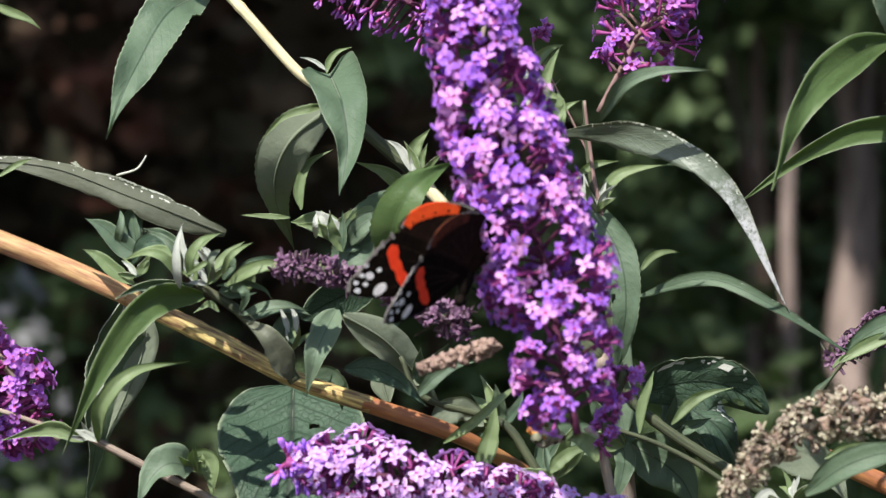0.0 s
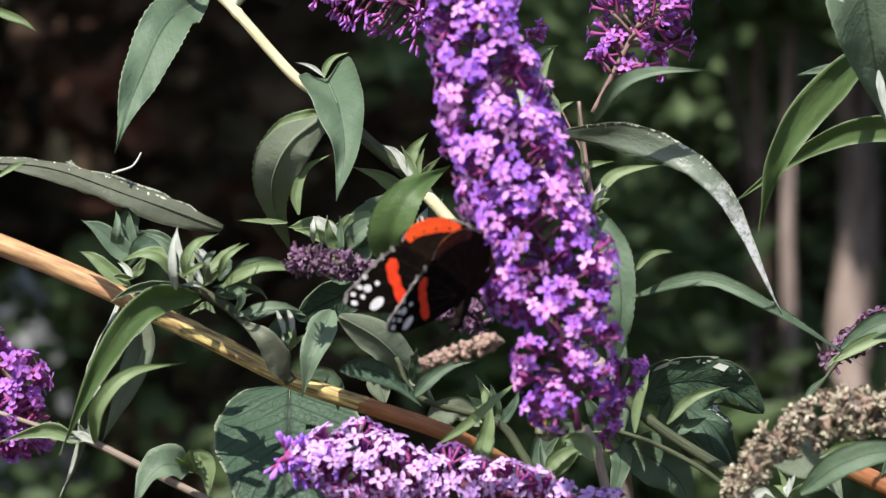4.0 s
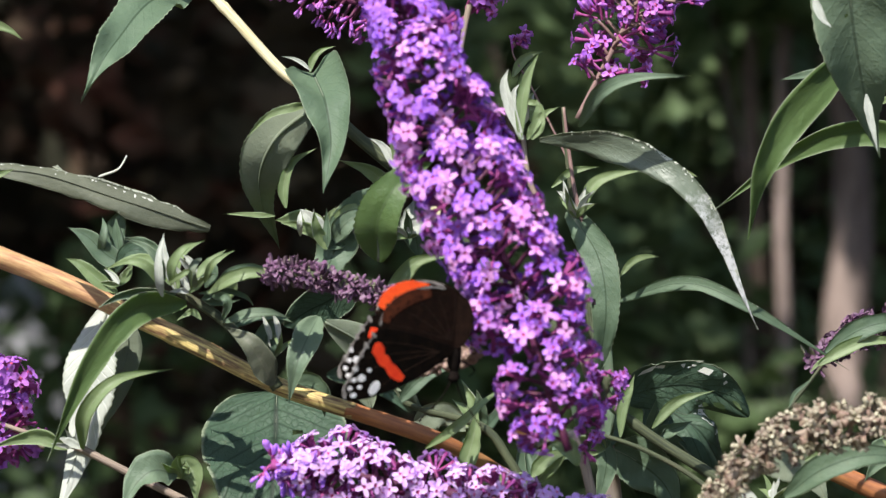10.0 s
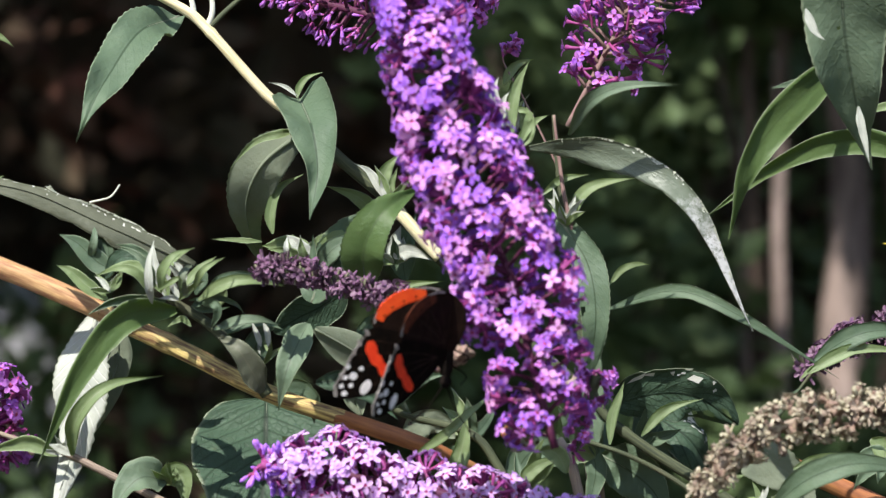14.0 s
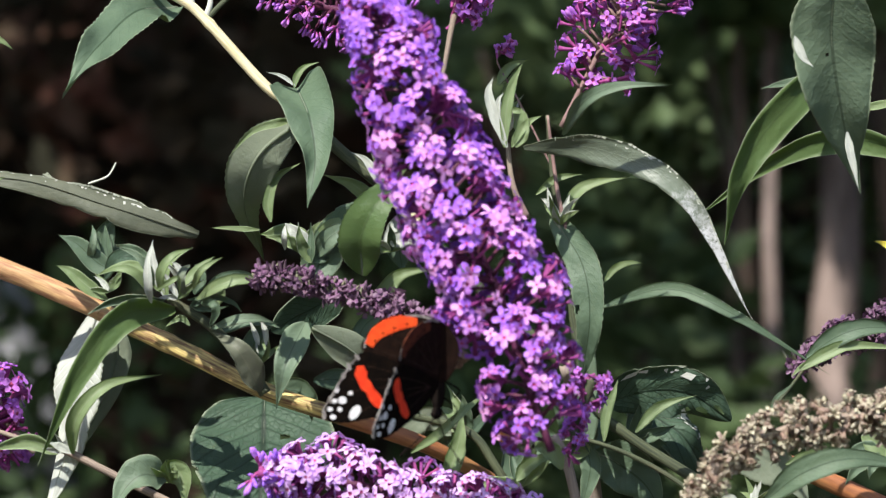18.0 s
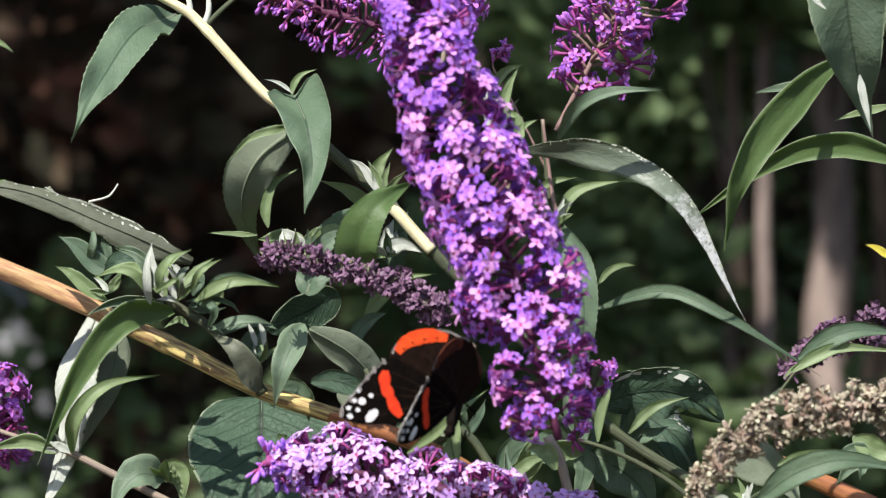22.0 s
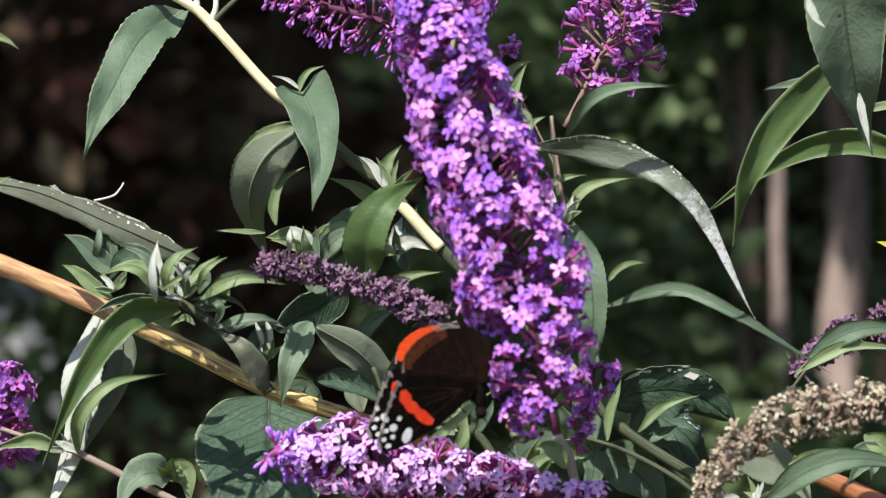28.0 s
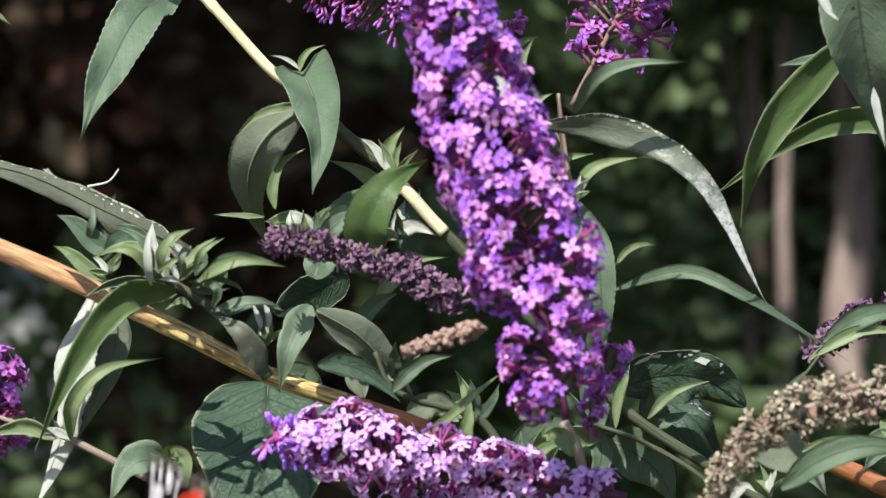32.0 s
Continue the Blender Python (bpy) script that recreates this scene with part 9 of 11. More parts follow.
    walk(edge_tip, [
        (0, pose(-0.01665, -0.025, 0.03383, 0, 0.00, 0)),
        (0.5, pose(-0.01674, -0.025, 0.03333, 0, 0.00, 0)),
        (1, pose(-0.01711, -0.025, 0.0337, 0, 0.00, 0)),
        (1.5, pose(-0.01724, -0.025, 0.03324, 0, 0.00, 0)),
        (2, pose(-0.01793, -0.025, 0.03297, 0, 0.00, 0)),
        (2.5, pose(-0.02014, -0.025, 0.03351, 0, 0.00, 0)),
        (3, pose(-0.02293, -0.025, 0.03288, 0, 0.00, 0)),
        (3.5, pose(-0.0259, -0.025, 0.03068, 0, 0.00, 0)),
        (5.5, pose(-0.02568, -0.025, 0.02133, 0, 0.00, 0)),
        (6, pose(-0.0262, -0.025, 0.02154, 0, 0.00, 0)),
        (6.5, pose(-0.02602, -0.025, 0.02099, 0, 0.00, 0)),
        (7, pose(-0.02598, -0.025, 0.02065, 0, 0.00, 0)),
        (7.5, pose(-0.026, -0.025, 0.02127, 0, 0.00, 0)),
        (8, pose(-0.0252, -0.025, 0.02234, 0, 0.00, 0)),
        (8.5, pose(-0.02518, -0.025, 0.02261, 0, 0.00, 0)),
        (9, pose(-0.02558, -0.025, 0.02002, 0, 0.00, 0)),
        (9.5, pose(-0.02482, -0.025, 0.02023, 0, 0.00, 0)),
        (10, pose(-0.02444, -0.025, 0.02258, 0, 0.00, 0)),
        (10.5, pose(-0.02417, -0.025, 0.02324, 0, 0.00, 0)),
        (11, pose(-0.02411, -0.025, 0.02387, 0, 0.00, 0)),
        (11.5, pose(-0.02397, -0.025, 0.02475, 0, 0.00, 0)),
        (12, pose(-0.02371, -0.025, 0.02316, 0, 0.00, 0)),
        (12.5, pose(-0.02512, -0.025, 0.02171, 0, 0.00, 0)),
        (13, pose(-0.02552, -0.025, 0.02043, 0, 0.00, 0)),
        (13.5, pose(-0.02492, -0.025, 0.02156, 0, 0.00, 0)),
        (14, pose(-0.02373, -0.025, 0.02159, 0, 0.00, 0)),
        (14.5, pose(-0.02235, -0.025, 0.02188, 0, 0.00, 0)),
        (16.5, pose(-0.02339, -0.025, 0.01554, 0, 0.00, 0)),
        (17, pose(-0.02365, -0.025, 0.0147, 0, 0.00, 0)),
        (17.5, pose(-0.02384, -0.025, 0.01428, 0, 0.00, 0)),
        (18, pose(-0.02418, -0.025, 0.01438, 0, 0.00, 0)),
        (18.5, pose(-0.02401, -0.025, 0.01741, 0, 0.00, 0)),
        (19, pose(-0.02324, -0.025, 0.02004, 0, 0.00, 0)),
        (19.5, pose(-0.02245, -0.025, 0.02333, 0, 0.00, 0)),
        (20, pose(-0.02208, -0.025, 0.02695, 0, 0.00, 0)),
        (20.5, pose(-0.0214, -0.025, 0.02782, 0, 0.00, 0)),
        (21, pose(-0.0206, -0.025, 0.02907, 0, 0.00, 0)),
        (21.5, pose(-0.0193, -0.025, 0.03032, 0, 0.00, 0)),
        (22, pose(-0.0184, -0.025, 0.03164, 0, 0.00, 0)),
        (22.5, pose(-0.01906, -0.025, 0.02967, 0, 0.00, 0)),
        (23, pose(-0.01975, -0.025, 0.02799, 0, 0.00, 0)),
        (23.5, pose(-0.01958, -0.025, 0.02614, 0, 0.00, 0)),
        (24, pose(-0.02054, -0.025, 0.02365, 0, 0.00, 0)),
        (24.5, pose(-0.02168, -0.025, 0.02138, 0, 0.00, 0)),
        (25, pose(-0.02231, -0.025, 0.0189, 0, 0.00, 0)),
        (25.5, pose(-0.02215, -0.025, 0.02008, 0, 0.00, 0)),
        (27.5, pose(-0.02221, -0.025, 0.02494, 0, 0.00, 0)),
        (28, pose(-0.02161, -0.025, 0.0254, 0, 0.00, 0)),
        (28.5, pose(-0.02153, -0.025, 0.0253, 0, 0.00, 0)),
        (29, pose(-0.02184, -0.025, 0.02478, 0, 0.00, 0)),
        (29.5, pose(-0.02211, -0.025, 0.02416, 0, 0.00, 0)),
        (30, pose(-0.02216, -0.025, 0.02334, 0, 0.00, 0)),
        (30.5, pose(-0.02169, -0.025, 0.02303, 0, 0.00, 0)),
        (31, pose(-0.02167, -0.025, 0.02235, 0, 0.00, 0)),
        (31.5, pose(-0.02188, -0.025, 0.02163, 0, 0.00, 0)),
        (32, pose(-0.0221, -0.025, 0.02049, 0, 0.00, 0)),
    ])
    walk(edge_patch, [
        (0, pose(-0.03223, -0.039, 0.05955, 0, 0.00, 0)),
        (0.5, pose(-0.03232, -0.039, 0.05904, 0, 0.00, 0)),
        (1, pose(-0.03269, -0.039, 0.05941, 0, 0.00, 0)),
        (1.5, pose(-0.03282, -0.039, 0.05896, 0, 0.00, 0)),
        (2, pose(-0.03351, -0.039, 0.05869, 0, 0.00, 0)),
        (2.5, pose(-0.03572, -0.039, 0.05922, 0, 0.00, 0)),
        (3, pose(-0.03851, -0.039, 0.05859, 0, 0.00, 0)),
        (3.5, pose(-0.04147, -0.039, 0.05639, 0, 0.00, 0)),
        (5.5, pose(-0.04125, -0.039, 0.04704, 0, 0.00, 0)),
        (6, pose(-0.04178, -0.039, 0.04725, 0, 0.00, 0)),
        (6.5, pose(-0.04159, -0.039, 0.04671, 0, 0.00, 0)),
        (7, pose(-0.04156, -0.039, 0.04636, 0, 0.00, 0)),
        (7.5, pose(-0.04158, -0.039, 0.04698, 0, 0.00, 0)),
        (8, pose(-0.04078, -0.039, 0.04805, 0, 0.00, 0)),
        (8.5, pose(-0.04076, -0.039, 0.04832, 0, 0.00, 0)),
        (9, pose(-0.04116, -0.039, 0.04573, 0, 0.00, 0)),
        (9.5, pose(-0.0404, -0.039, 0.04595, 0, 0.00, 0)),
        (10, pose(-0.04001, -0.039, 0.04829, 0, 0.00, 0)),
        (10.5, pose(-0.03974, -0.039, 0.04895, 0, 0.00, 0)),
        (11, pose(-0.03969, -0.039, 0.04959, 0, 0.00, 0)),
        (11.5, pose(-0.03955, -0.039, 0.05046, 0, 0.00, 0)),
        (12, pose(-0.03928, -0.039, 0.04888, 0, 0.00, 0)),
        (12.5, pose(-0.0407, -0.039, 0.04743, 0, 0.00, 0)),
        (13, pose(-0.0411, -0.039, 0.04614, 0, 0.00, 0)),
        (13.5, pose(-0.0405, -0.039, 0.04727, 0, 0.00, 0)),
        (14, pose(-0.03931, -0.039, 0.04731, 0, 0.00, 0)),
        (14.5, pose(-0.03792, -0.039, 0.04759, 0, 0.00, 0)),
        (16.5, pose(-0.03896, -0.039, 0.04125, 0, 0.00, 0)),
        (17, pose(-0.03922, -0.039, 0.04041, 0, 0.00, 0)),
        (17.5, pose(-0.03942, -0.039, 0.03999, 0, 0.00, 0)),
        (18, pose(-0.03976, -0.039, 0.04009, 0, 0.00, 0)),
        (18.5, pose(-0.03959, -0.039, 0.04313, 0, 0.00, 0)),
        (19, pose(-0.03882, -0.039, 0.04575, 0, 0.00, 0)),
        (19.5, pose(-0.03803, -0.039, 0.04904, 0, 0.00, 0)),
        (20, pose(-0.03766, -0.039, 0.05267, 0, 0.00, 0)),
        (20.5, pose(-0.03698, -0.039, 0.05354, 0, 0.00, 0)),
        (21, pose(-0.03618, -0.039, 0.05478, 0, 0.00, 0)),
        (21.5, pose(-0.03487, -0.039, 0.05603, 0, 0.00, 0)),
        (22, pose(-0.03397, -0.039, 0.05735, 0, 0.00, 0)),
        (22.5, pose(-0.03463, -0.039, 0.05538, 0, 0.00, 0)),
        (23, pose(-0.03533, -0.039, 0.05371, 0, 0.00, 0)),
        (23.5, pose(-0.03516, -0.039, 0.05186, 0, 0.00, 0)),
        (24, pose(-0.03612, -0.039, 0.04937, 0, 0.00, 0)),
        (24.5, pose(-0.03726, -0.039, 0.0471, 0, 0.00, 0)),
        (25, pose(-0.03789, -0.039, 0.04461, 0, 0.00, 0)),
        (25.5, pose(-0.03772, -0.039, 0.04579, 0, 0.00, 0)),
        (27.5, pose(-0.03779, -0.039, 0.05065, 0, 0.00, 0)),
        (28, pose(-0.03719, -0.039, 0.05111, 0, 0.00, 0)),
        (28.5, pose(-0.03711, -0.039, 0.05102, 0, 0.00, 0)),
        (29, pose(-0.03741, -0.039, 0.0505, 0, 0.00, 0)),
        (29.5, pose(-0.03769, -0.039, 0.04987, 0, 0.00, 0)),
        (30, pose(-0.03774, -0.039, 0.04906, 0, 0.00, 0)),
        (30.5, pose(-0.03727, -0.039, 0.04875, 0, 0.00, 0)),
        (31, pose(-0.03725, -0.039, 0.04806, 0, 0.00, 0)),
        (31.5, pose(-0.03745, -0.039, 0.04735, 0, 0.00, 0)),
        (32, pose(-0.03768, -0.039, 0.04621, 0, 0.00, 0)),
    ])
    walk(dead_spike, [
        (0, pose(0.12926, -0.09, 1.35594, 0, 0.00, 0)),
        (0.5, pose(0.12917, -0.09, 1.35557, 0, 0.00, 0)),
        (1, pose(0.13038, -0.09, 1.35786, 0, 0.00, 0)),
        (1.5, pose(0.13058, -0.09, 1.35682, 0, 0.00, 0)),
        (2, pose(0.13096, -0.09, 1.35533, 0, 0.00, 0)),
        (2.5, pose(0.13152, -0.09, 1.35696, 0, 0.00, 0)),
        (3, pose(0.13142, -0.09, 1.35677, 0, 0.00, 0)),
        (3.5, pose(0.13127, -0.09, 1.35673, 0, 0.00, 0)),
        (5.5, pose(0.13036, -0.09, 1.35295, 0, 0.00, 0)),
        (6, pose(0.12865, -0.09, 1.35325, 0, 0.00, 0)),
        (6.5, pose(0.12766, -0.09, 1.35317, 0, 0.00, 0)),
        (7, pose(0.12809, -0.09, 1.35314, 0, 0.00, 0)),
        (7.5, pose(0.12852, -0.09, 1.35384, 0, 0.00, 0)),
        (8, pose(0.1298, -0.09, 1.35665, 0, 0.00, 0)),
        (8.5, pose(0.12992, -0.09, 1.35666, 0, 0.00, 0)),
        (9, pose(0.12899, -0.09, 1.35294, 0, 0.00, 0)),
        (9.5, pose(0.12889, -0.09, 1.35154, 0, 0.00, 0)),
        (10, pose(0.1295, -0.09, 1.35342, 0, 0.00, 0)),
        (10.5, pose(0.12885, -0.09, 1.35289, 0, 0.00, 0)),
        (11, pose(0.12827, -0.09, 1.35298, 0, 0.00, 0)),
        (11.5, pose(0.12884, -0.09, 1.35579, 0, 0.00, 0)),
        (12, pose(0.12992, -0.09, 1.35483, 0, 0.00, 0)),
        (12.5, pose(0.12855, -0.09, 1.35513, 0, 0.00, 0)),
        (13, pose(0.12834, -0.09, 1.35502, 0, 0.00, 0)),
        (13.5, pose(0.12857, -0.09, 1.35589, 0, 0.00, 0)),
        (14, pose(0.12965, -0.09, 1.35833, 0, 0.00, 0)),
        (14.5, pose(0.13185, -0.09, 1.35582, 0, 0.00, 0)),
        (16.5, pose(0.13109, -0.09, 1.35635, 0, 0.00, 0)),
        (17, pose(0.12984, -0.09, 1.3551, 0, 0.00, 0)),
        (17.5, pose(0.13039, -0.09, 1.35401, 0, 0.00, 0)),
        (18, pose(0.12949, -0.09, 1.35541, 0, 0.00, 0)),
        (18.5, pose(0.13023, -0.09, 1.35421, 0, 0.00, 0)),
        (19, pose(0.13012, -0.09, 1.35446, 0, 0.00, 0)),
        (19.5, pose(0.13011, -0.09, 1.35566, 0, 0.00, 0)),
        (20, pose(0.13134, -0.09, 1.35527, 0, 0.00, 0)),
        (20.5, pose(0.13074, -0.09, 1.3569, 0, 0.00, 0)),
        (21, pose(0.13152, -0.09, 1.35607, 0, 0.00, 0)),
        (21.5, pose(0.13304, -0.09, 1.35642, 0, 0.00, 0)),
        (22, pose(0.13287, -0.09, 1.35893, 0, 0.00, 0)),
        (22.5, pose(0.13374, -0.09, 1.35717, 0, 0.00, 0)),
        (23, pose(0.13236, -0.09, 1.35859, 0, 0.00, 0)),
        (23.5, pose(0.13326, -0.09, 1.35914, 0, 0.00, 0)),
        (24, pose(0.13416, -0.09, 1.35662, 0, 0.00, 0)),
        (24.5, pose(0.13228, -0.09, 1.35804, 0, 0.00, 0)),
        (25, pose(0.13134, -0.09, 1.35798, 0, 0.00, 0)),
        (25.5, pose(0.13268, -0.09, 1.35791, 0, 0.00, 0)),
        (27.5, pose(0.1316, -0.09, 1.35836, 0, 0.00, 0)),
        (28, pose(0.13213, -0.09, 1.35886, 0, 0.00, 0)),
        (28.5, pose(0.13286, -0.09, 1.3589, 0, 0.00, 0)),
        (29, pose(0.13267, -0.09, 1.35831, 0, 0.00, 0)),
        (29.5, pose(0.13171, -0.09, 1.35906, 0, 0.00, 0)),
        (30, pose(0.13135, -0.09, 1.35936, 0, 0.00, 0)),
        (30.5, pose(0.13272, -0.09, 1.3589, 0, 0.00, 0)),
        (31, pose(0.13249, -0.09, 1.35887, 0, 0.00, 0)),
        (31.5, pose(0.13205, -0.09, 1.35927, 0, 0.00, 0)),
        (32, pose(0.13258, -0.09, 1.3579, 0, 0.00, 0)),
    ])
    walk(low_spike, [
        (0, pose(0.04316, -0.05, 1.32336, 0, 0.00, 0)),
        (0.5, pose(0.04351, -0.05, 1.32411, 0, 0.00, 0)),
        (1, pose(0.04356, -0.05, 1.32416, 0, 0.00, 0)),
        (1.5, pose(0.04369, -0.05, 1.32428, 0, 0.00, 0)),
        (2, pose(0.04427, -0.05, 1.32515, 0, 0.00, 0)),
        (2.5, pose(0.0443, -0.05, 1.32434, 0, 0.00, 0)),
        (3, pose(0.04417, -0.05, 1.32513, 0, 0.00, 0)),
        (3.5, pose(0.04383, -0.05, 1.32517, 0, 0.00, 0)),
        (5.5, pose(0.04363, -0.05, 1.32471, 0, 0.00, 0)),
        (6, pose(0.04364, -0.05, 1.32422, 0, 0.00, 0)),
        (6.5, pose(0.04326, -0.05, 1.32426, 0, 0.00, 0)),
        (7, pose(0.0433, -0.05, 1.32486, 0, 0.00, 0)),
        (7.5, pose(0.04394, -0.05, 1.32469, 0, 0.00, 0)),
        (8, pose(0.04443, -0.05, 1.32485, 0, 0.00, 0)),
        (8.5, pose(0.04519, -0.05, 1.32469, 0, 0.00, 0)),
        (9, pose(0.04391, -0.05, 1.32395, 0, 0.00, 0)),
        (9.5, pose(0.04373, -0.05, 1.32398, 0, 0.00, 0)),
        (10, pose(0.04379, -0.05, 1.32455, 0, 0.00, 0)),
        (10.5, pose(0.04299, -0.05, 1.32437, 0, 0.00, 0)),
        (11, pose(0.04352, -0.05, 1.32575, 0, 0.00, 0)),
        (11.5, pose(0.04393, -0.05, 1.32571, 0, 0.00, 0)),
        (12, pose(0.04347, -0.05, 1.3255, 0, 0.00, 0)),
        (12.5, pose(0.04301, -0.05, 1.32614, 0, 0.00, 0)),
        (13, pose(0.04299, -0.05, 1.32621, 0, 0.00, 0)),
        (13.5, pose(0.04368, -0.05, 1.3258, 0, 0.00, 0)),
        (14, pose(0.04403, -0.05, 1.32651, 0, 0.00, 0)),
        (14.5, pose(0.04416, -0.05, 1.32559, 0, 0.00, 0)),
        (16.5, pose(0.04407, -0.05, 1.32464, 0, 0.00, 0)),
        (17, pose(0.04375, -0.05, 1.32478, 0, 0.00, 0)),
        (17.5, pose(0.04355, -0.05, 1.32389, 0, 0.00, 0)),
        (18, pose(0.04364, -0.05, 1.32378, 0, 0.00, 0)),
        (18.5, pose(0.04383, -0.05, 1.32327, 0, 0.00, 0)),
        (19, pose(0.04365, -0.05, 1.32294, 0, 0.00, 0)),
        (19.5, pose(0.04424, -0.05, 1.32394, 0, 0.00, 0)),
        (20, pose(0.04476, -0.05, 1.32449, 0, 0.00, 0)),
        (20.5, pose(0.04492, -0.05, 1.32528, 0, 0.00, 0)),
        (21, pose(0.04545, -0.05, 1.32551, 0, 0.00, 0)),
        (21.5, pose(0.04576, -0.05, 1.32597, 0, 0.00, 0)),
        (22, pose(0.04637, -0.05, 1.32671, 0, 0.00, 0)),
        (22.5, pose(0.04667, -0.05, 1.32676, 0, 0.00, 0)),
        (23, pose(0.04698, -0.05, 1.32761, 0, 0.00, 0)),
        (23.5, pose(0.04703, -0.05, 1.32784, 0, 0.00, 0)),
        (24, pose(0.04692, -0.05, 1.32753, 0, 0.00, 0)),
        (24.5, pose(0.04716, -0.05, 1.32802, 0, 0.00, 0)),
        (25, pose(0.04711, -0.05, 1.3279, 0, 0.00, 0)),
        (25.5, pose(0.0471, -0.05, 1.32789, 0, 0.00, 0)),
        (27.5, pose(0.04662, -0.05, 1.32931, 0, 0.00, 0)),
        (28, pose(0.04677, -0.05, 1.32909, 0, 0.00, 0)),
        (28.5, pose(0.04671, -0.05, 1.32951, 0, 0.00, 0)),
        (29, pose(0.04669, -0.05, 1.33004, 0, 0.00, 0)),
        (29.5, pose(0.04661, -0.05, 1.33007, 0, 0.00, 0)),
        (30, pose(0.04658, -0.05, 1.32999, 0, 0.00, 0)),
        (30.5, pose(0.04681, -0.05, 1.33, 0, 0.00, 0)),
        (31, pose(0.04682, -0.05, 1.32996, 0, 0.00, 0)),
        (31.5, pose(0.04702, -0.05, 1.32976, 0, 0.00, 0)),
        (32, pose(0.047, -0.05, 1.32929, 0, 0.00, 0)),
    ])
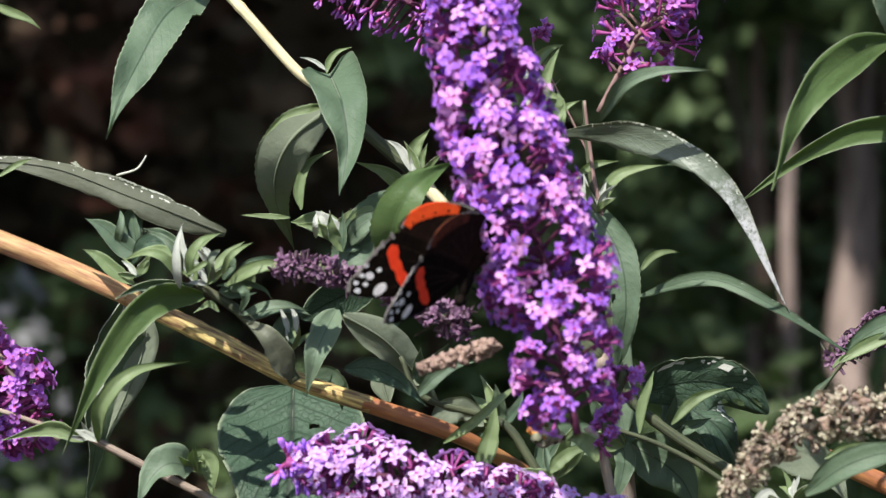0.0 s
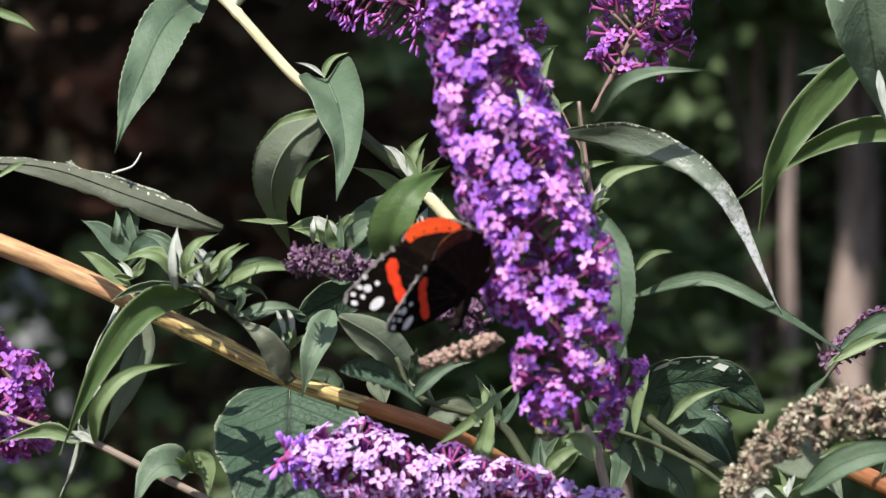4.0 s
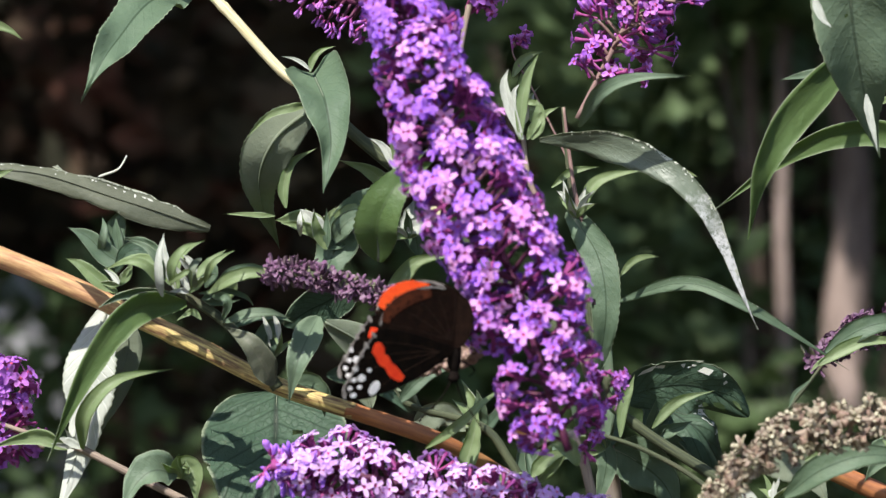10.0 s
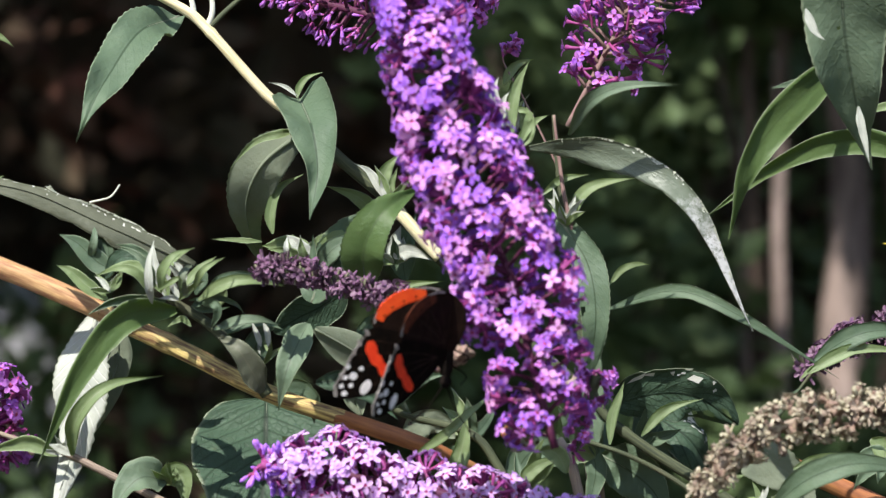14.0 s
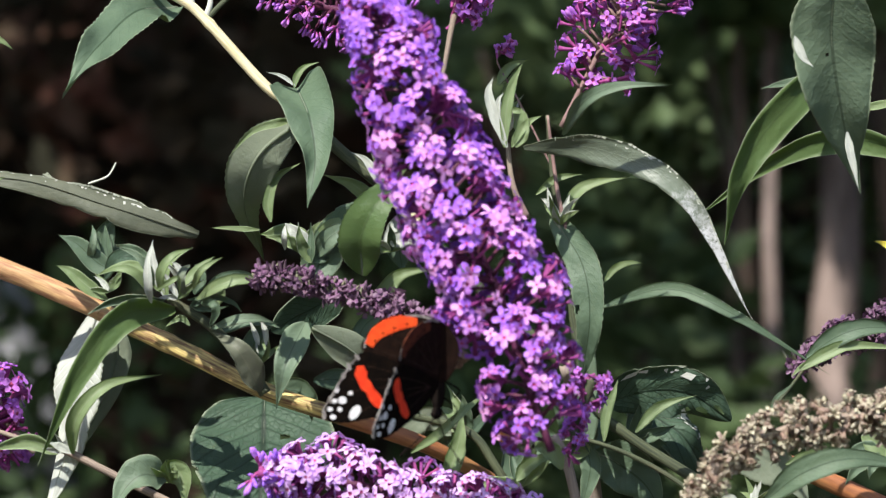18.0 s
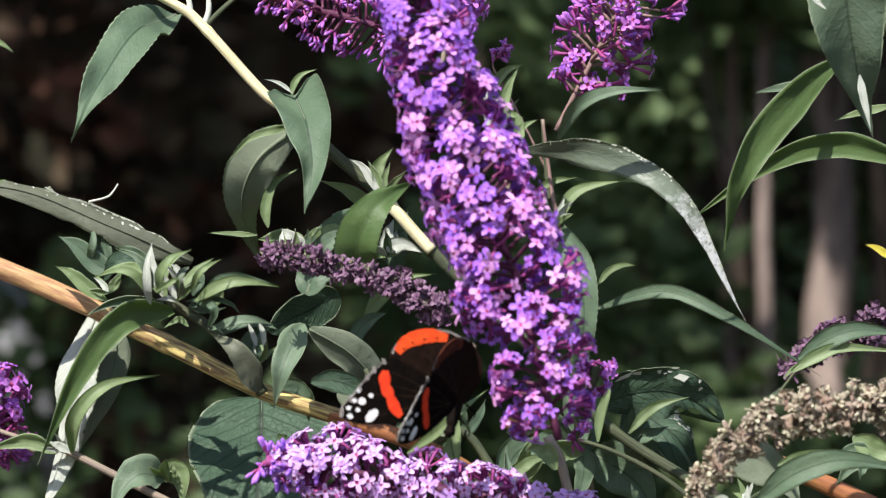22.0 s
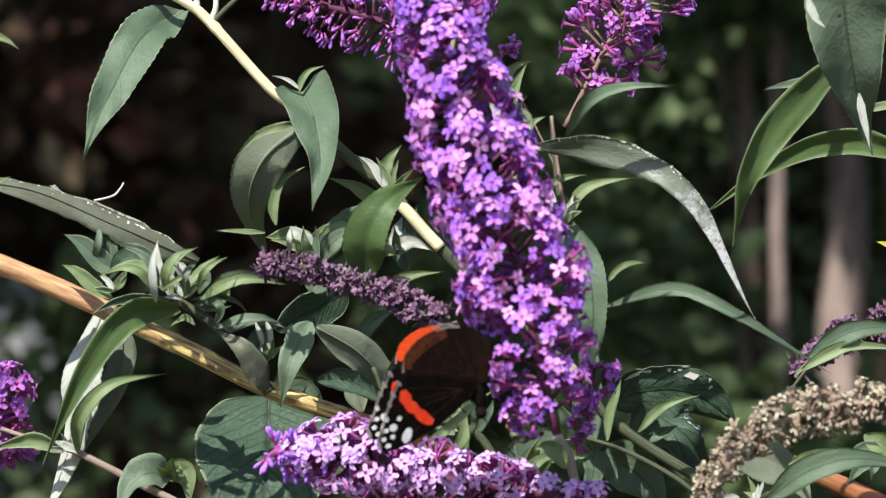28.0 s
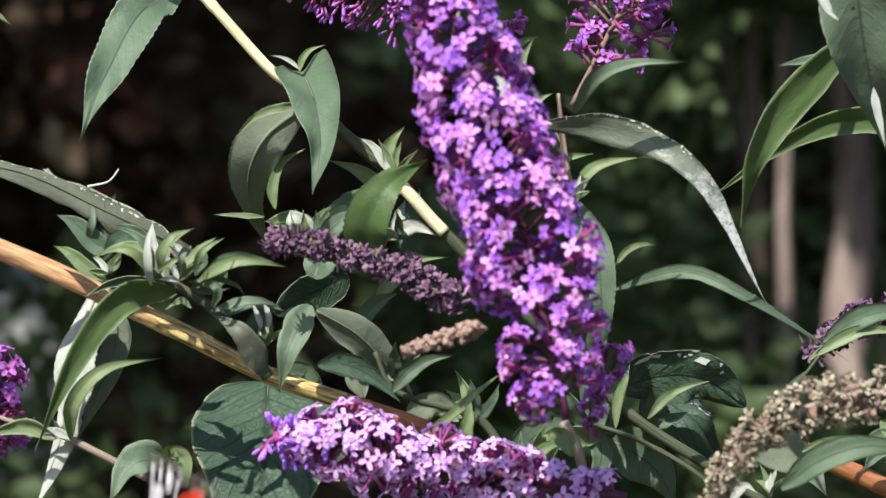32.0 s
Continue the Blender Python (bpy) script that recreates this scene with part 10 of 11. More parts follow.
    walk(low_tip, [
        (0, pose(-0.03772, -0.054, 1.33778, 0, 0.00, 0)),
        (0.5, pose(-0.03737, -0.054, 1.33852, 0, 0.00, 0)),
        (1, pose(-0.03731, -0.054, 1.33857, 0, 0.00, 0)),
        (1.5, pose(-0.03719, -0.054, 1.33869, 0, 0.00, 0)),
        (2, pose(-0.03661, -0.054, 1.33957, 0, 0.00, 0)),
        (2.5, pose(-0.03658, -0.054, 1.33875, 0, 0.00, 0)),
        (3, pose(-0.0367, -0.054, 1.33954, 0, 0.00, 0)),
        (3.5, pose(-0.03705, -0.054, 1.33958, 0, 0.00, 0)),
        (5.5, pose(-0.03725, -0.054, 1.33912, 0, 0.00, 0)),
        (6, pose(-0.03724, -0.054, 1.33864, 0, 0.00, 0)),
        (6.5, pose(-0.03762, -0.054, 1.33867, 0, 0.00, 0)),
        (7, pose(-0.03758, -0.054, 1.33927, 0, 0.00, 0)),
        (7.5, pose(-0.03694, -0.054, 1.3391, 0, 0.00, 0)),
        (8, pose(-0.03645, -0.054, 1.33926, 0, 0.00, 0)),
        (8.5, pose(-0.03569, -0.054, 1.33911, 0, 0.00, 0)),
        (9, pose(-0.03697, -0.054, 1.33836, 0, 0.00, 0)),
        (9.5, pose(-0.03715, -0.054, 1.3384, 0, 0.00, 0)),
        (10, pose(-0.03709, -0.054, 1.33896, 0, 0.00, 0)),
        (10.5, pose(-0.03789, -0.054, 1.33878, 0, 0.00, 0)),
        (11, pose(-0.03736, -0.054, 1.34016, 0, 0.00, 0)),
        (11.5, pose(-0.03695, -0.054, 1.34012, 0, 0.00, 0)),
        (12, pose(-0.03741, -0.054, 1.33991, 0, 0.00, 0)),
        (12.5, pose(-0.03787, -0.054, 1.34056, 0, 0.00, 0)),
        (13, pose(-0.03789, -0.054, 1.34062, 0, 0.00, 0)),
        (13.5, pose(-0.0372, -0.054, 1.34021, 0, 0.00, 0)),
        (14, pose(-0.03685, -0.054, 1.34092, 0, 0.00, 0)),
        (14.5, pose(-0.03672, -0.054, 1.34001, 0, 0.00, 0)),
        (16.5, pose(-0.03681, -0.054, 1.33906, 0, 0.00, 0)),
        (17, pose(-0.03713, -0.054, 1.33919, 0, 0.00, 0)),
        (17.5, pose(-0.03733, -0.054, 1.3383, 0, 0.00, 0)),
        (18, pose(-0.03724, -0.054, 1.33819, 0, 0.00, 0)),
        (18.5, pose(-0.03705, -0.054, 1.33769, 0, 0.00, 0)),
        (19, pose(-0.03723, -0.054, 1.33735, 0, 0.00, 0)),
        (19.5, pose(-0.03664, -0.054, 1.33835, 0, 0.00, 0)),
        (20, pose(-0.03612, -0.054, 1.3389, 0, 0.00, 0)),
        (20.5, pose(-0.03596, -0.054, 1.33969, 0, 0.00, 0)),
        (21, pose(-0.03543, -0.054, 1.33992, 0, 0.00, 0)),
        (21.5, pose(-0.03512, -0.054, 1.34038, 0, 0.00, 0)),
        (22, pose(-0.03451, -0.054, 1.34112, 0, 0.00, 0)),
        (22.5, pose(-0.03421, -0.054, 1.34117, 0, 0.00, 0)),
        (23, pose(-0.0339, -0.054, 1.34202, 0, 0.00, 0)),
        (23.5, pose(-0.03385, -0.054, 1.34226, 0, 0.00, 0)),
        (24, pose(-0.03396, -0.054, 1.34194, 0, 0.00, 0)),
        (24.5, pose(-0.03372, -0.054, 1.34243, 0, 0.00, 0)),
        (25, pose(-0.03377, -0.054, 1.34231, 0, 0.00, 0)),
        (25.5, pose(-0.03378, -0.054, 1.3423, 0, 0.00, 0)),
        (27.5, pose(-0.03426, -0.054, 1.34372, 0, 0.00, 0)),
        (28, pose(-0.03411, -0.054, 1.3435, 0, 0.00, 0)),
        (28.5, pose(-0.03417, -0.054, 1.34392, 0, 0.00, 0)),
        (29, pose(-0.03419, -0.054, 1.34445, 0, 0.00, 0)),
        (29.5, pose(-0.03427, -0.054, 1.34448, 0, 0.00, 0)),
        (30, pose(-0.0343, -0.054, 1.3444, 0, 0.00, 0)),
        (30.5, pose(-0.03407, -0.054, 1.34442, 0, 0.00, 0)),
        (31, pose(-0.03406, -0.054, 1.34437, 0, 0.00, 0)),
        (31.5, pose(-0.03386, -0.054, 1.34417, 0, 0.00, 0)),
        (32, pose(-0.03388, -0.054, 1.3437, 0, 0.00, 0)),
    ])
    walk(fade_spike, [
        (0, pose(0.00013, -0.035, 1.37505, 0, 0.00, 0)),
        (0.5, pose(0.00119, -0.035, 1.37633, 0, 0.00, 0)),
        (1, pose(0.00168, -0.035, 1.37724, 0, 0.00, 0)),
        (1.5, pose(0.00229, -0.035, 1.37616, 0, 0.00, 0)),
        (2, pose(0.00324, -0.035, 1.37552, 0, 0.00, 0)),
        (2.5, pose(0.00342, -0.035, 1.37559, 0, 0.00, 0)),
        (3, pose(0.00383, -0.035, 1.3766, 0, 0.00, 0)),
        (3.5, pose(0.00508, -0.035, 1.37704, 0, 0.00, 0)),
        (5.5, pose(0.00206, -0.035, 1.37596, 0, 0.00, 0)),
        (6, pose(0.00068, -0.035, 1.37404, 0, 0.00, 0)),
        (6.5, pose(0.00077, -0.035, 1.37401, 0, 0.00, 0)),
        (7, pose(0.00124, -0.035, 1.37436, 0, 0.00, 0)),
        (7.5, pose(0.00159, -0.035, 1.37484, 0, 0.00, 0)),
        (8, pose(0.00197, -0.035, 1.37586, 0, 0.00, 0)),
        (8.5, pose(0.00257, -0.035, 1.3752, 0, 0.00, 0)),
        (9, pose(0.00191, -0.035, 1.37379, 0, 0.00, 0)),
        (9.5, pose(0.00214, -0.035, 1.37435, 0, 0.00, 0)),
        (10, pose(0.00219, -0.035, 1.37565, 0, 0.00, 0)),
        (10.5, pose(0.00049, -0.035, 1.37441, 0, 0.00, 0)),
        (11, pose(0.00009, -0.035, 1.37413, 0, 0.00, 0)),
        (11.5, pose(0.00038, -0.035, 1.37404, 0, 0.00, 0)),
        (12, pose(0.00042, -0.035, 1.37353, 0, 0.00, 0)),
        (12.5, pose(0.00017, -0.035, 1.37334, 0, 0.00, 0)),
        (13, pose(0.00035, -0.035, 1.37283, 0, 0.00, 0)),
        (13.5, pose(0.00132, -0.035, 1.37527, 0, 0.00, 0)),
        (14, pose(0.00256, -0.035, 1.37857, 0, 0.00, 0)),
        (14.5, pose(0.00305, -0.035, 1.37819, 0, 0.00, 0)),
        (16.5, pose(0.00411, -0.035, 1.37748, 0, 0.00, 0)),
        (17, pose(0.00235, -0.035, 1.3759, 0, 0.00, 0)),
        (17.5, pose(0.00225, -0.035, 1.37568, 0, 0.00, 0)),
        (18, pose(0.0024, -0.035, 1.37608, 0, 0.00, 0)),
        (18.5, pose(0.00183, -0.035, 1.37529, 0, 0.00, 0)),
        (19, pose(0.00123, -0.035, 1.37475, 0, 0.00, 0)),
        (19.5, pose(0.00106, -0.035, 1.37492, 0, 0.00, 0)),
        (20, pose(0.0006, -0.035, 1.37473, 0, 0.00, 0)),
        (20.5, pose(0.00159, -0.035, 1.37631, 0, 0.00, 0)),
        (21, pose(0.00273, -0.035, 1.37748, 0, 0.00, 0)),
        (21.5, pose(0.00393, -0.035, 1.37998, 0, 0.00, 0)),
        (22, pose(0.00531, -0.035, 1.38259, 0, 0.00, 0)),
        (22.5, pose(0.00492, -0.035, 1.38158, 0, 0.00, 0)),
        (23, pose(0.00462, -0.035, 1.38125, 0, 0.00, 0)),
        (23.5, pose(0.0052, -0.035, 1.38124, 0, 0.00, 0)),
        (24, pose(0.00542, -0.035, 1.38044, 0, 0.00, 0)),
        (24.5, pose(0.00349, -0.035, 1.37929, 0, 0.00, 0)),
        (25, pose(0.00136, -0.035, 1.37778, 0, 0.00, 0)),
        (25.5, pose(0.00379, -0.035, 1.37972, 0, 0.00, 0)),
        (27.5, pose(0.00299, -0.035, 1.38006, 0, 0.00, 0)),
        (28, pose(0.00248, -0.035, 1.37925, 0, 0.00, 0)),
        (28.5, pose(0.0037, -0.035, 1.38001, 0, 0.00, 0)),
        (29, pose(0.00495, -0.035, 1.38068, 0, 0.00, 0)),
        (29.5, pose(0.00417, -0.035, 1.38041, 0, 0.00, 0)),
        (30, pose(0.00349, -0.035, 1.38006, 0, 0.00, 0)),
        (30.5, pose(0.00458, -0.035, 1.38069, 0, 0.00, 0)),
        (31, pose(0.00546, -0.035, 1.38115, 0, 0.00, 0)),
        (31.5, pose(0.00537, -0.035, 1.38108, 0, 0.00, 0)),
        (32, pose(0.00514, -0.035, 1.38075, 0, 0.00, 0)),
    ])
    walk(stub_spike, [
        (0, pose(0.0066, -0.085, 1.37189, 0, 0.00, 0)),
        (0.5, pose(0.00695, -0.085, 1.37223, 0, 0.00, 0)),
        (1, pose(0.00739, -0.085, 1.37316, 0, 0.00, 0)),
        (1.5, pose(0.0078, -0.085, 1.373, 0, 0.00, 0)),
        (2, pose(0.00774, -0.085, 1.3726, 0, 0.00, 0)),
        (2.5, pose(0.0086, -0.085, 1.37322, 0, 0.00, 0)),
        (3, pose(0.00782, -0.085, 1.37318, 0, 0.00, 0)),
        (3.5, pose(0.00846, -0.085, 1.37347, 0, 0.00, 0)),
        (5.5, pose(0.00758, -0.085, 1.37122, 0, 0.00, 0)),
        (6, pose(0.0064, -0.085, 1.37031, 0, 0.00, 0)),
        (6.5, pose(0.00592, -0.085, 1.37009, 0, 0.00, 0)),
        (7, pose(0.00605, -0.085, 1.37041, 0, 0.00, 0)),
        (7.5, pose(0.00689, -0.085, 1.3716, 0, 0.00, 0)),
        (8, pose(0.00729, -0.085, 1.3723, 0, 0.00, 0)),
        (8.5, pose(0.00778, -0.085, 1.37266, 0, 0.00, 0)),
        (9, pose(0.00687, -0.085, 1.37091, 0, 0.00, 0)),
        (9.5, pose(0.00662, -0.085, 1.37, 0, 0.00, 0)),
        (10, pose(0.00773, -0.085, 1.37183, 0, 0.00, 0)),
        (10.5, pose(0.00673, -0.085, 1.37025, 0, 0.00, 0)),
        (11, pose(0.00638, -0.085, 1.37089, 0, 0.00, 0)),
        (11.5, pose(0.00758, -0.085, 1.37264, 0, 0.00, 0)),
        (12, pose(0.00682, -0.085, 1.37143, 0, 0.00, 0)),
        (12.5, pose(0.00691, -0.085, 1.37223, 0, 0.00, 0)),
        (13, pose(0.00642, -0.085, 1.37156, 0, 0.00, 0)),
        (13.5, pose(0.00679, -0.085, 1.37233, 0, 0.00, 0)),
        (14, pose(0.00777, -0.085, 1.3737, 0, 0.00, 0)),
        (14.5, pose(0.00838, -0.085, 1.37327, 0, 0.00, 0)),
        (16.5, pose(0.00872, -0.085, 1.37339, 0, 0.00, 0)),
        (17, pose(0.00774, -0.085, 1.3725, 0, 0.00, 0)),
        (17.5, pose(0.00694, -0.085, 1.37142, 0, 0.00, 0)),
        (18, pose(0.00782, -0.085, 1.37214, 0, 0.00, 0)),
        (18.5, pose(0.00772, -0.085, 1.37214, 0, 0.00, 0)),
        (19, pose(0.0077, -0.085, 1.37193, 0, 0.00, 0)),
        (19.5, pose(0.00836, -0.085, 1.37276, 0, 0.00, 0)),
        (20, pose(0.00779, -0.085, 1.37249, 0, 0.00, 0)),
        (20.5, pose(0.00858, -0.085, 1.37356, 0, 0.00, 0)),
        (21, pose(0.00876, -0.085, 1.37332, 0, 0.00, 0)),
        (21.5, pose(0.00921, -0.085, 1.37421, 0, 0.00, 0)),
        (22, pose(0.01016, -0.085, 1.37548, 0, 0.00, 0)),
        (22.5, pose(0.00965, -0.085, 1.37415, 0, 0.00, 0)),
        (23, pose(0.0098, -0.085, 1.37511, 0, 0.00, 0)),
        (23.5, pose(0.0105, -0.085, 1.37531, 0, 0.00, 0)),
        (24, pose(0.01047, -0.085, 1.37475, 0, 0.00, 0)),
        (24.5, pose(0.00917, -0.085, 1.37429, 0, 0.00, 0)),
        (25, pose(0.00856, -0.085, 1.37415, 0, 0.00, 0)),
        (25.5, pose(0.0094, -0.085, 1.37492, 0, 0.00, 0)),
        (27.5, pose(0.00882, -0.085, 1.37487, 0, 0.00, 0)),
        (28, pose(0.00904, -0.085, 1.37467, 0, 0.00, 0)),
        (28.5, pose(0.00956, -0.085, 1.3752, 0, 0.00, 0)),
        (29, pose(0.00987, -0.085, 1.37528, 0, 0.00, 0)),
        (29.5, pose(0.00914, -0.085, 1.37509, 0, 0.00, 0)),
        (30, pose(0.00886, -0.085, 1.37513, 0, 0.00, 0)),
        (30.5, pose(0.00984, -0.085, 1.3754, 0, 0.00, 0)),
        (31, pose(0.00963, -0.085, 1.37551, 0, 0.00, 0)),
        (31.5, pose(0.00931, -0.085, 1.37527, 0, 0.00, 0)),
        (32, pose(0.00976, -0.085, 1.37526, 0, 0.00, 0)),
    ])
    walk(cluster, [
        (0, pose(0.03454, -0.055, 1.35101, 0, 0.00, 0)),
        (0.5, pose(0.03496, -0.055, 1.35145, 0, 0.00, 0)),
        (1, pose(0.03551, -0.055, 1.35263, 0, 0.00, 0)),
        (1.5, pose(0.03602, -0.055, 1.35243, 0, 0.00, 0)),
        (2, pose(0.03594, -0.055, 1.35192, 0, 0.00, 0)),
        (2.5, pose(0.03705, -0.055, 1.3527, 0, 0.00, 0)),
        (3, pose(0.03605, -0.055, 1.35264, 0, 0.00, 0)),
        (3.5, pose(0.03687, -0.055, 1.35302, 0, 0.00, 0)),
        (5.5, pose(0.03572, -0.055, 1.3502, 0, 0.00, 0)),
        (6, pose(0.03421, -0.055, 1.34902, 0, 0.00, 0)),
        (6.5, pose(0.03359, -0.055, 1.34875, 0, 0.00, 0)),
        (7, pose(0.03375, -0.055, 1.34916, 0, 0.00, 0)),
        (7.5, pose(0.03479, -0.055, 1.35065, 0, 0.00, 0)),
        (8, pose(0.03527, -0.055, 1.3515, 0, 0.00, 0)),
        (8.5, pose(0.03589, -0.055, 1.35194, 0, 0.00, 0)),
        (9, pose(0.03475, -0.055, 1.34974, 0, 0.00, 0)),
        (9.5, pose(0.03441, -0.055, 1.34858, 0, 0.00, 0)),
        (10, pose(0.03584, -0.055, 1.35089, 0, 0.00, 0)),
        (10.5, pose(0.03457, -0.055, 1.3489, 0, 0.00, 0)),
        (11, pose(0.03411, -0.055, 1.34972, 0, 0.00, 0)),
        (11.5, pose(0.03565, -0.055, 1.35192, 0, 0.00, 0)),
        (12, pose(0.03465, -0.055, 1.35038, 0, 0.00, 0)),
        (12.5, pose(0.03479, -0.055, 1.3514, 0, 0.00, 0)),
        (13, pose(0.03415, -0.055, 1.35053, 0, 0.00, 0)),
        (13.5, pose(0.0346, -0.055, 1.3515, 0, 0.00, 0)),
        (14, pose(0.03582, -0.055, 1.35325, 0, 0.00, 0)),
        (14.5, pose(0.03657, -0.055, 1.3527, 0, 0.00, 0)),
        (16.5, pose(0.03704, -0.055, 1.35287, 0, 0.00, 0)),
        (17, pose(0.03579, -0.055, 1.35175, 0, 0.00, 0)),
        (17.5, pose(0.03477, -0.055, 1.35037, 0, 0.00, 0)),
        (18, pose(0.0359, -0.055, 1.35129, 0, 0.00, 0)),
        (18.5, pose(0.03579, -0.055, 1.35127, 0, 0.00, 0)),
        (19, pose(0.03577, -0.055, 1.35101, 0, 0.00, 0)),
        (19.5, pose(0.03661, -0.055, 1.35207, 0, 0.00, 0)),
        (20, pose(0.03588, -0.055, 1.35171, 0, 0.00, 0)),
        (20.5, pose(0.03691, -0.055, 1.35309, 0, 0.00, 0)),
        (21, pose(0.03714, -0.055, 1.35277, 0, 0.00, 0)),
        (21.5, pose(0.03771, -0.055, 1.35389, 0, 0.00, 0)),
        (22, pose(0.03892, -0.055, 1.35551, 0, 0.00, 0)),
        (22.5, pose(0.03827, -0.055, 1.35382, 0, 0.00, 0)),
        (23, pose(0.03846, -0.055, 1.35504, 0, 0.00, 0)),
        (23.5, pose(0.03935, -0.055, 1.3553, 0, 0.00, 0)),
        (24, pose(0.03933, -0.055, 1.35458, 0, 0.00, 0)),
        (24.5, pose(0.03767, -0.055, 1.35397, 0, 0.00, 0)),
        (25, pose(0.03688, -0.055, 1.35381, 0, 0.00, 0)),
        (25.5, pose(0.03797, -0.055, 1.35479, 0, 0.00, 0)),
        (27.5, pose(0.03717, -0.055, 1.35476, 0, 0.00, 0)),
        (28, pose(0.03743, -0.055, 1.3545, 0, 0.00, 0)),
        (28.5, pose(0.0381, -0.055, 1.35517, 0, 0.00, 0)),
        (29, pose(0.03851, -0.055, 1.35527, 0, 0.00, 0)),
        (29.5, pose(0.03759, -0.055, 1.35504, 0, 0.00, 0)),
        (30, pose(0.03724, -0.055, 1.3551, 0, 0.00, 0)),
        (30.5, pose(0.03848, -0.055, 1.35543, 0, 0.00, 0)),
        (31, pose(0.03821, -0.055, 1.35557, 0, 0.00, 0)),
        (31.5, pose(0.03781, -0.055, 1.35527, 0, 0.00, 0)),
        (32, pose(0.03839, -0.055, 1.35528, 0, 0.00, 0)),
    ])
    walk(cluster2, [
        (0, pose(0.0333, -0.055, 1.34375, 0, 0.00, 0)),
        (0.5, pose(0.03369, -0.055, 1.34415, 0, 0.00, 0)),
        (1, pose(0.03418, -0.055, 1.34521, 0, 0.00, 0)),
        (1.5, pose(0.03464, -0.055, 1.34503, 0, 0.00, 0)),
        (2, pose(0.03457, -0.055, 1.34457, 0, 0.00, 0)),
        (2.5, pose(0.03556, -0.055, 1.34527, 0, 0.00, 0)),
        (3, pose(0.03467, -0.055, 1.34522, 0, 0.00, 0)),
        (3.5, pose(0.03541, -0.055, 1.34556, 0, 0.00, 0)),
        (5.5, pose(0.03437, -0.055, 1.34303, 0, 0.00, 0)),
        (6, pose(0.03301, -0.055, 1.34196, 0, 0.00, 0)),
        (6.5, pose(0.03245, -0.055, 1.34171, 0, 0.00, 0)),
        (7, pose(0.0326, -0.055, 1.34209, 0, 0.00, 0)),
        (7.5, pose(0.03353, -0.055, 1.34343, 0, 0.00, 0)),
        (8, pose(0.03397, -0.055, 1.3442, 0, 0.00, 0)),
        (8.5, pose(0.03452, -0.055, 1.34459, 0, 0.00, 0)),
        (9, pose(0.03349, -0.055, 1.34261, 0, 0.00, 0)),
        (9.5, pose(0.03319, -0.055, 1.34156, 0, 0.00, 0)),
        (10, pose(0.03448, -0.055, 1.34364, 0, 0.00, 0)),
        (10.5, pose(0.03334, -0.055, 1.34185, 0, 0.00, 0)),
        (11, pose(0.03292, -0.055, 1.34259, 0, 0.00, 0)),
        (11.5, pose(0.0343, -0.055, 1.34457, 0, 0.00, 0)),
        (12, pose(0.03341, -0.055, 1.34318, 0, 0.00, 0)),
        (12.5, pose(0.03353, -0.055, 1.3441, 0, 0.00, 0)),
        (13, pose(0.03296, -0.055, 1.34332, 0, 0.00, 0)),
        (13.5, pose(0.03336, -0.055, 1.34419, 0, 0.00, 0)),
        (14, pose(0.03446, -0.055, 1.34577, 0, 0.00, 0)),
        (14.5, pose(0.03513, -0.055, 1.34527, 0, 0.00, 0)),
        (16.5, pose(0.03556, -0.055, 1.34543, 0, 0.00, 0)),
        (17, pose(0.03443, -0.055, 1.34442, 0, 0.00, 0)),
        (17.5, pose(0.03351, -0.055, 1.34317, 0, 0.00, 0)),
        (18, pose(0.03454, -0.055, 1.344, 0, 0.00, 0)),
        (18.5, pose(0.03443, -0.055, 1.34399, 0, 0.00, 0)),
        (19, pose(0.03441, -0.055, 1.34376, 0, 0.00, 0)),
        (19.5, pose(0.03517, -0.055, 1.3447, 0, 0.00, 0)),
        (20, pose(0.03452, -0.055, 1.34438, 0, 0.00, 0)),
        (20.5, pose(0.03544, -0.055, 1.34562, 0, 0.00, 0)),
        (21, pose(0.03565, -0.055, 1.34533, 0, 0.00, 0)),
        (21.5, pose(0.03616, -0.055, 1.34634, 0, 0.00, 0)),
        (22, pose(0.03725, -0.055, 1.3478, 0, 0.00, 0)),
        (22.5, pose(0.03666, -0.055, 1.34628, 0, 0.00, 0)),
        (23, pose(0.03684, -0.055, 1.34738, 0, 0.00, 0)),
        (23.5, pose(0.03764, -0.055, 1.34761, 0, 0.00, 0)),
        (24, pose(0.03762, -0.055, 1.34697, 0, 0.00, 0)),
        (24.5, pose(0.03612, -0.055, 1.34641, 0, 0.00, 0)),
        (25, pose(0.03542, -0.055, 1.34627, 0, 0.00, 0)),
        (25.5, pose(0.03639, -0.055, 1.34715, 0, 0.00, 0)),
        (27.5, pose(0.03568, -0.055, 1.34713, 0, 0.00, 0)),
        (28, pose(0.03591, -0.055, 1.3469, 0, 0.00, 0)),
        (28.5, pose(0.03651, -0.055, 1.3475, 0, 0.00, 0)),
        (29, pose(0.03688, -0.055, 1.34758, 0, 0.00, 0)),
        (29.5, pose(0.03605, -0.055, 1.34738, 0, 0.00, 0)),
        (30, pose(0.03574, -0.055, 1.34743, 0, 0.00, 0)),
        (30.5, pose(0.03686, -0.055, 1.34773, 0, 0.00, 0)),
        (31, pose(0.03661, -0.055, 1.34786, 0, 0.00, 0)),
        (31.5, pose(0.03625, -0.055, 1.34758, 0, 0.00, 0)),
        (32, pose(0.03677, -0.055, 1.3476, 0, 0.00, 0)),
    ])
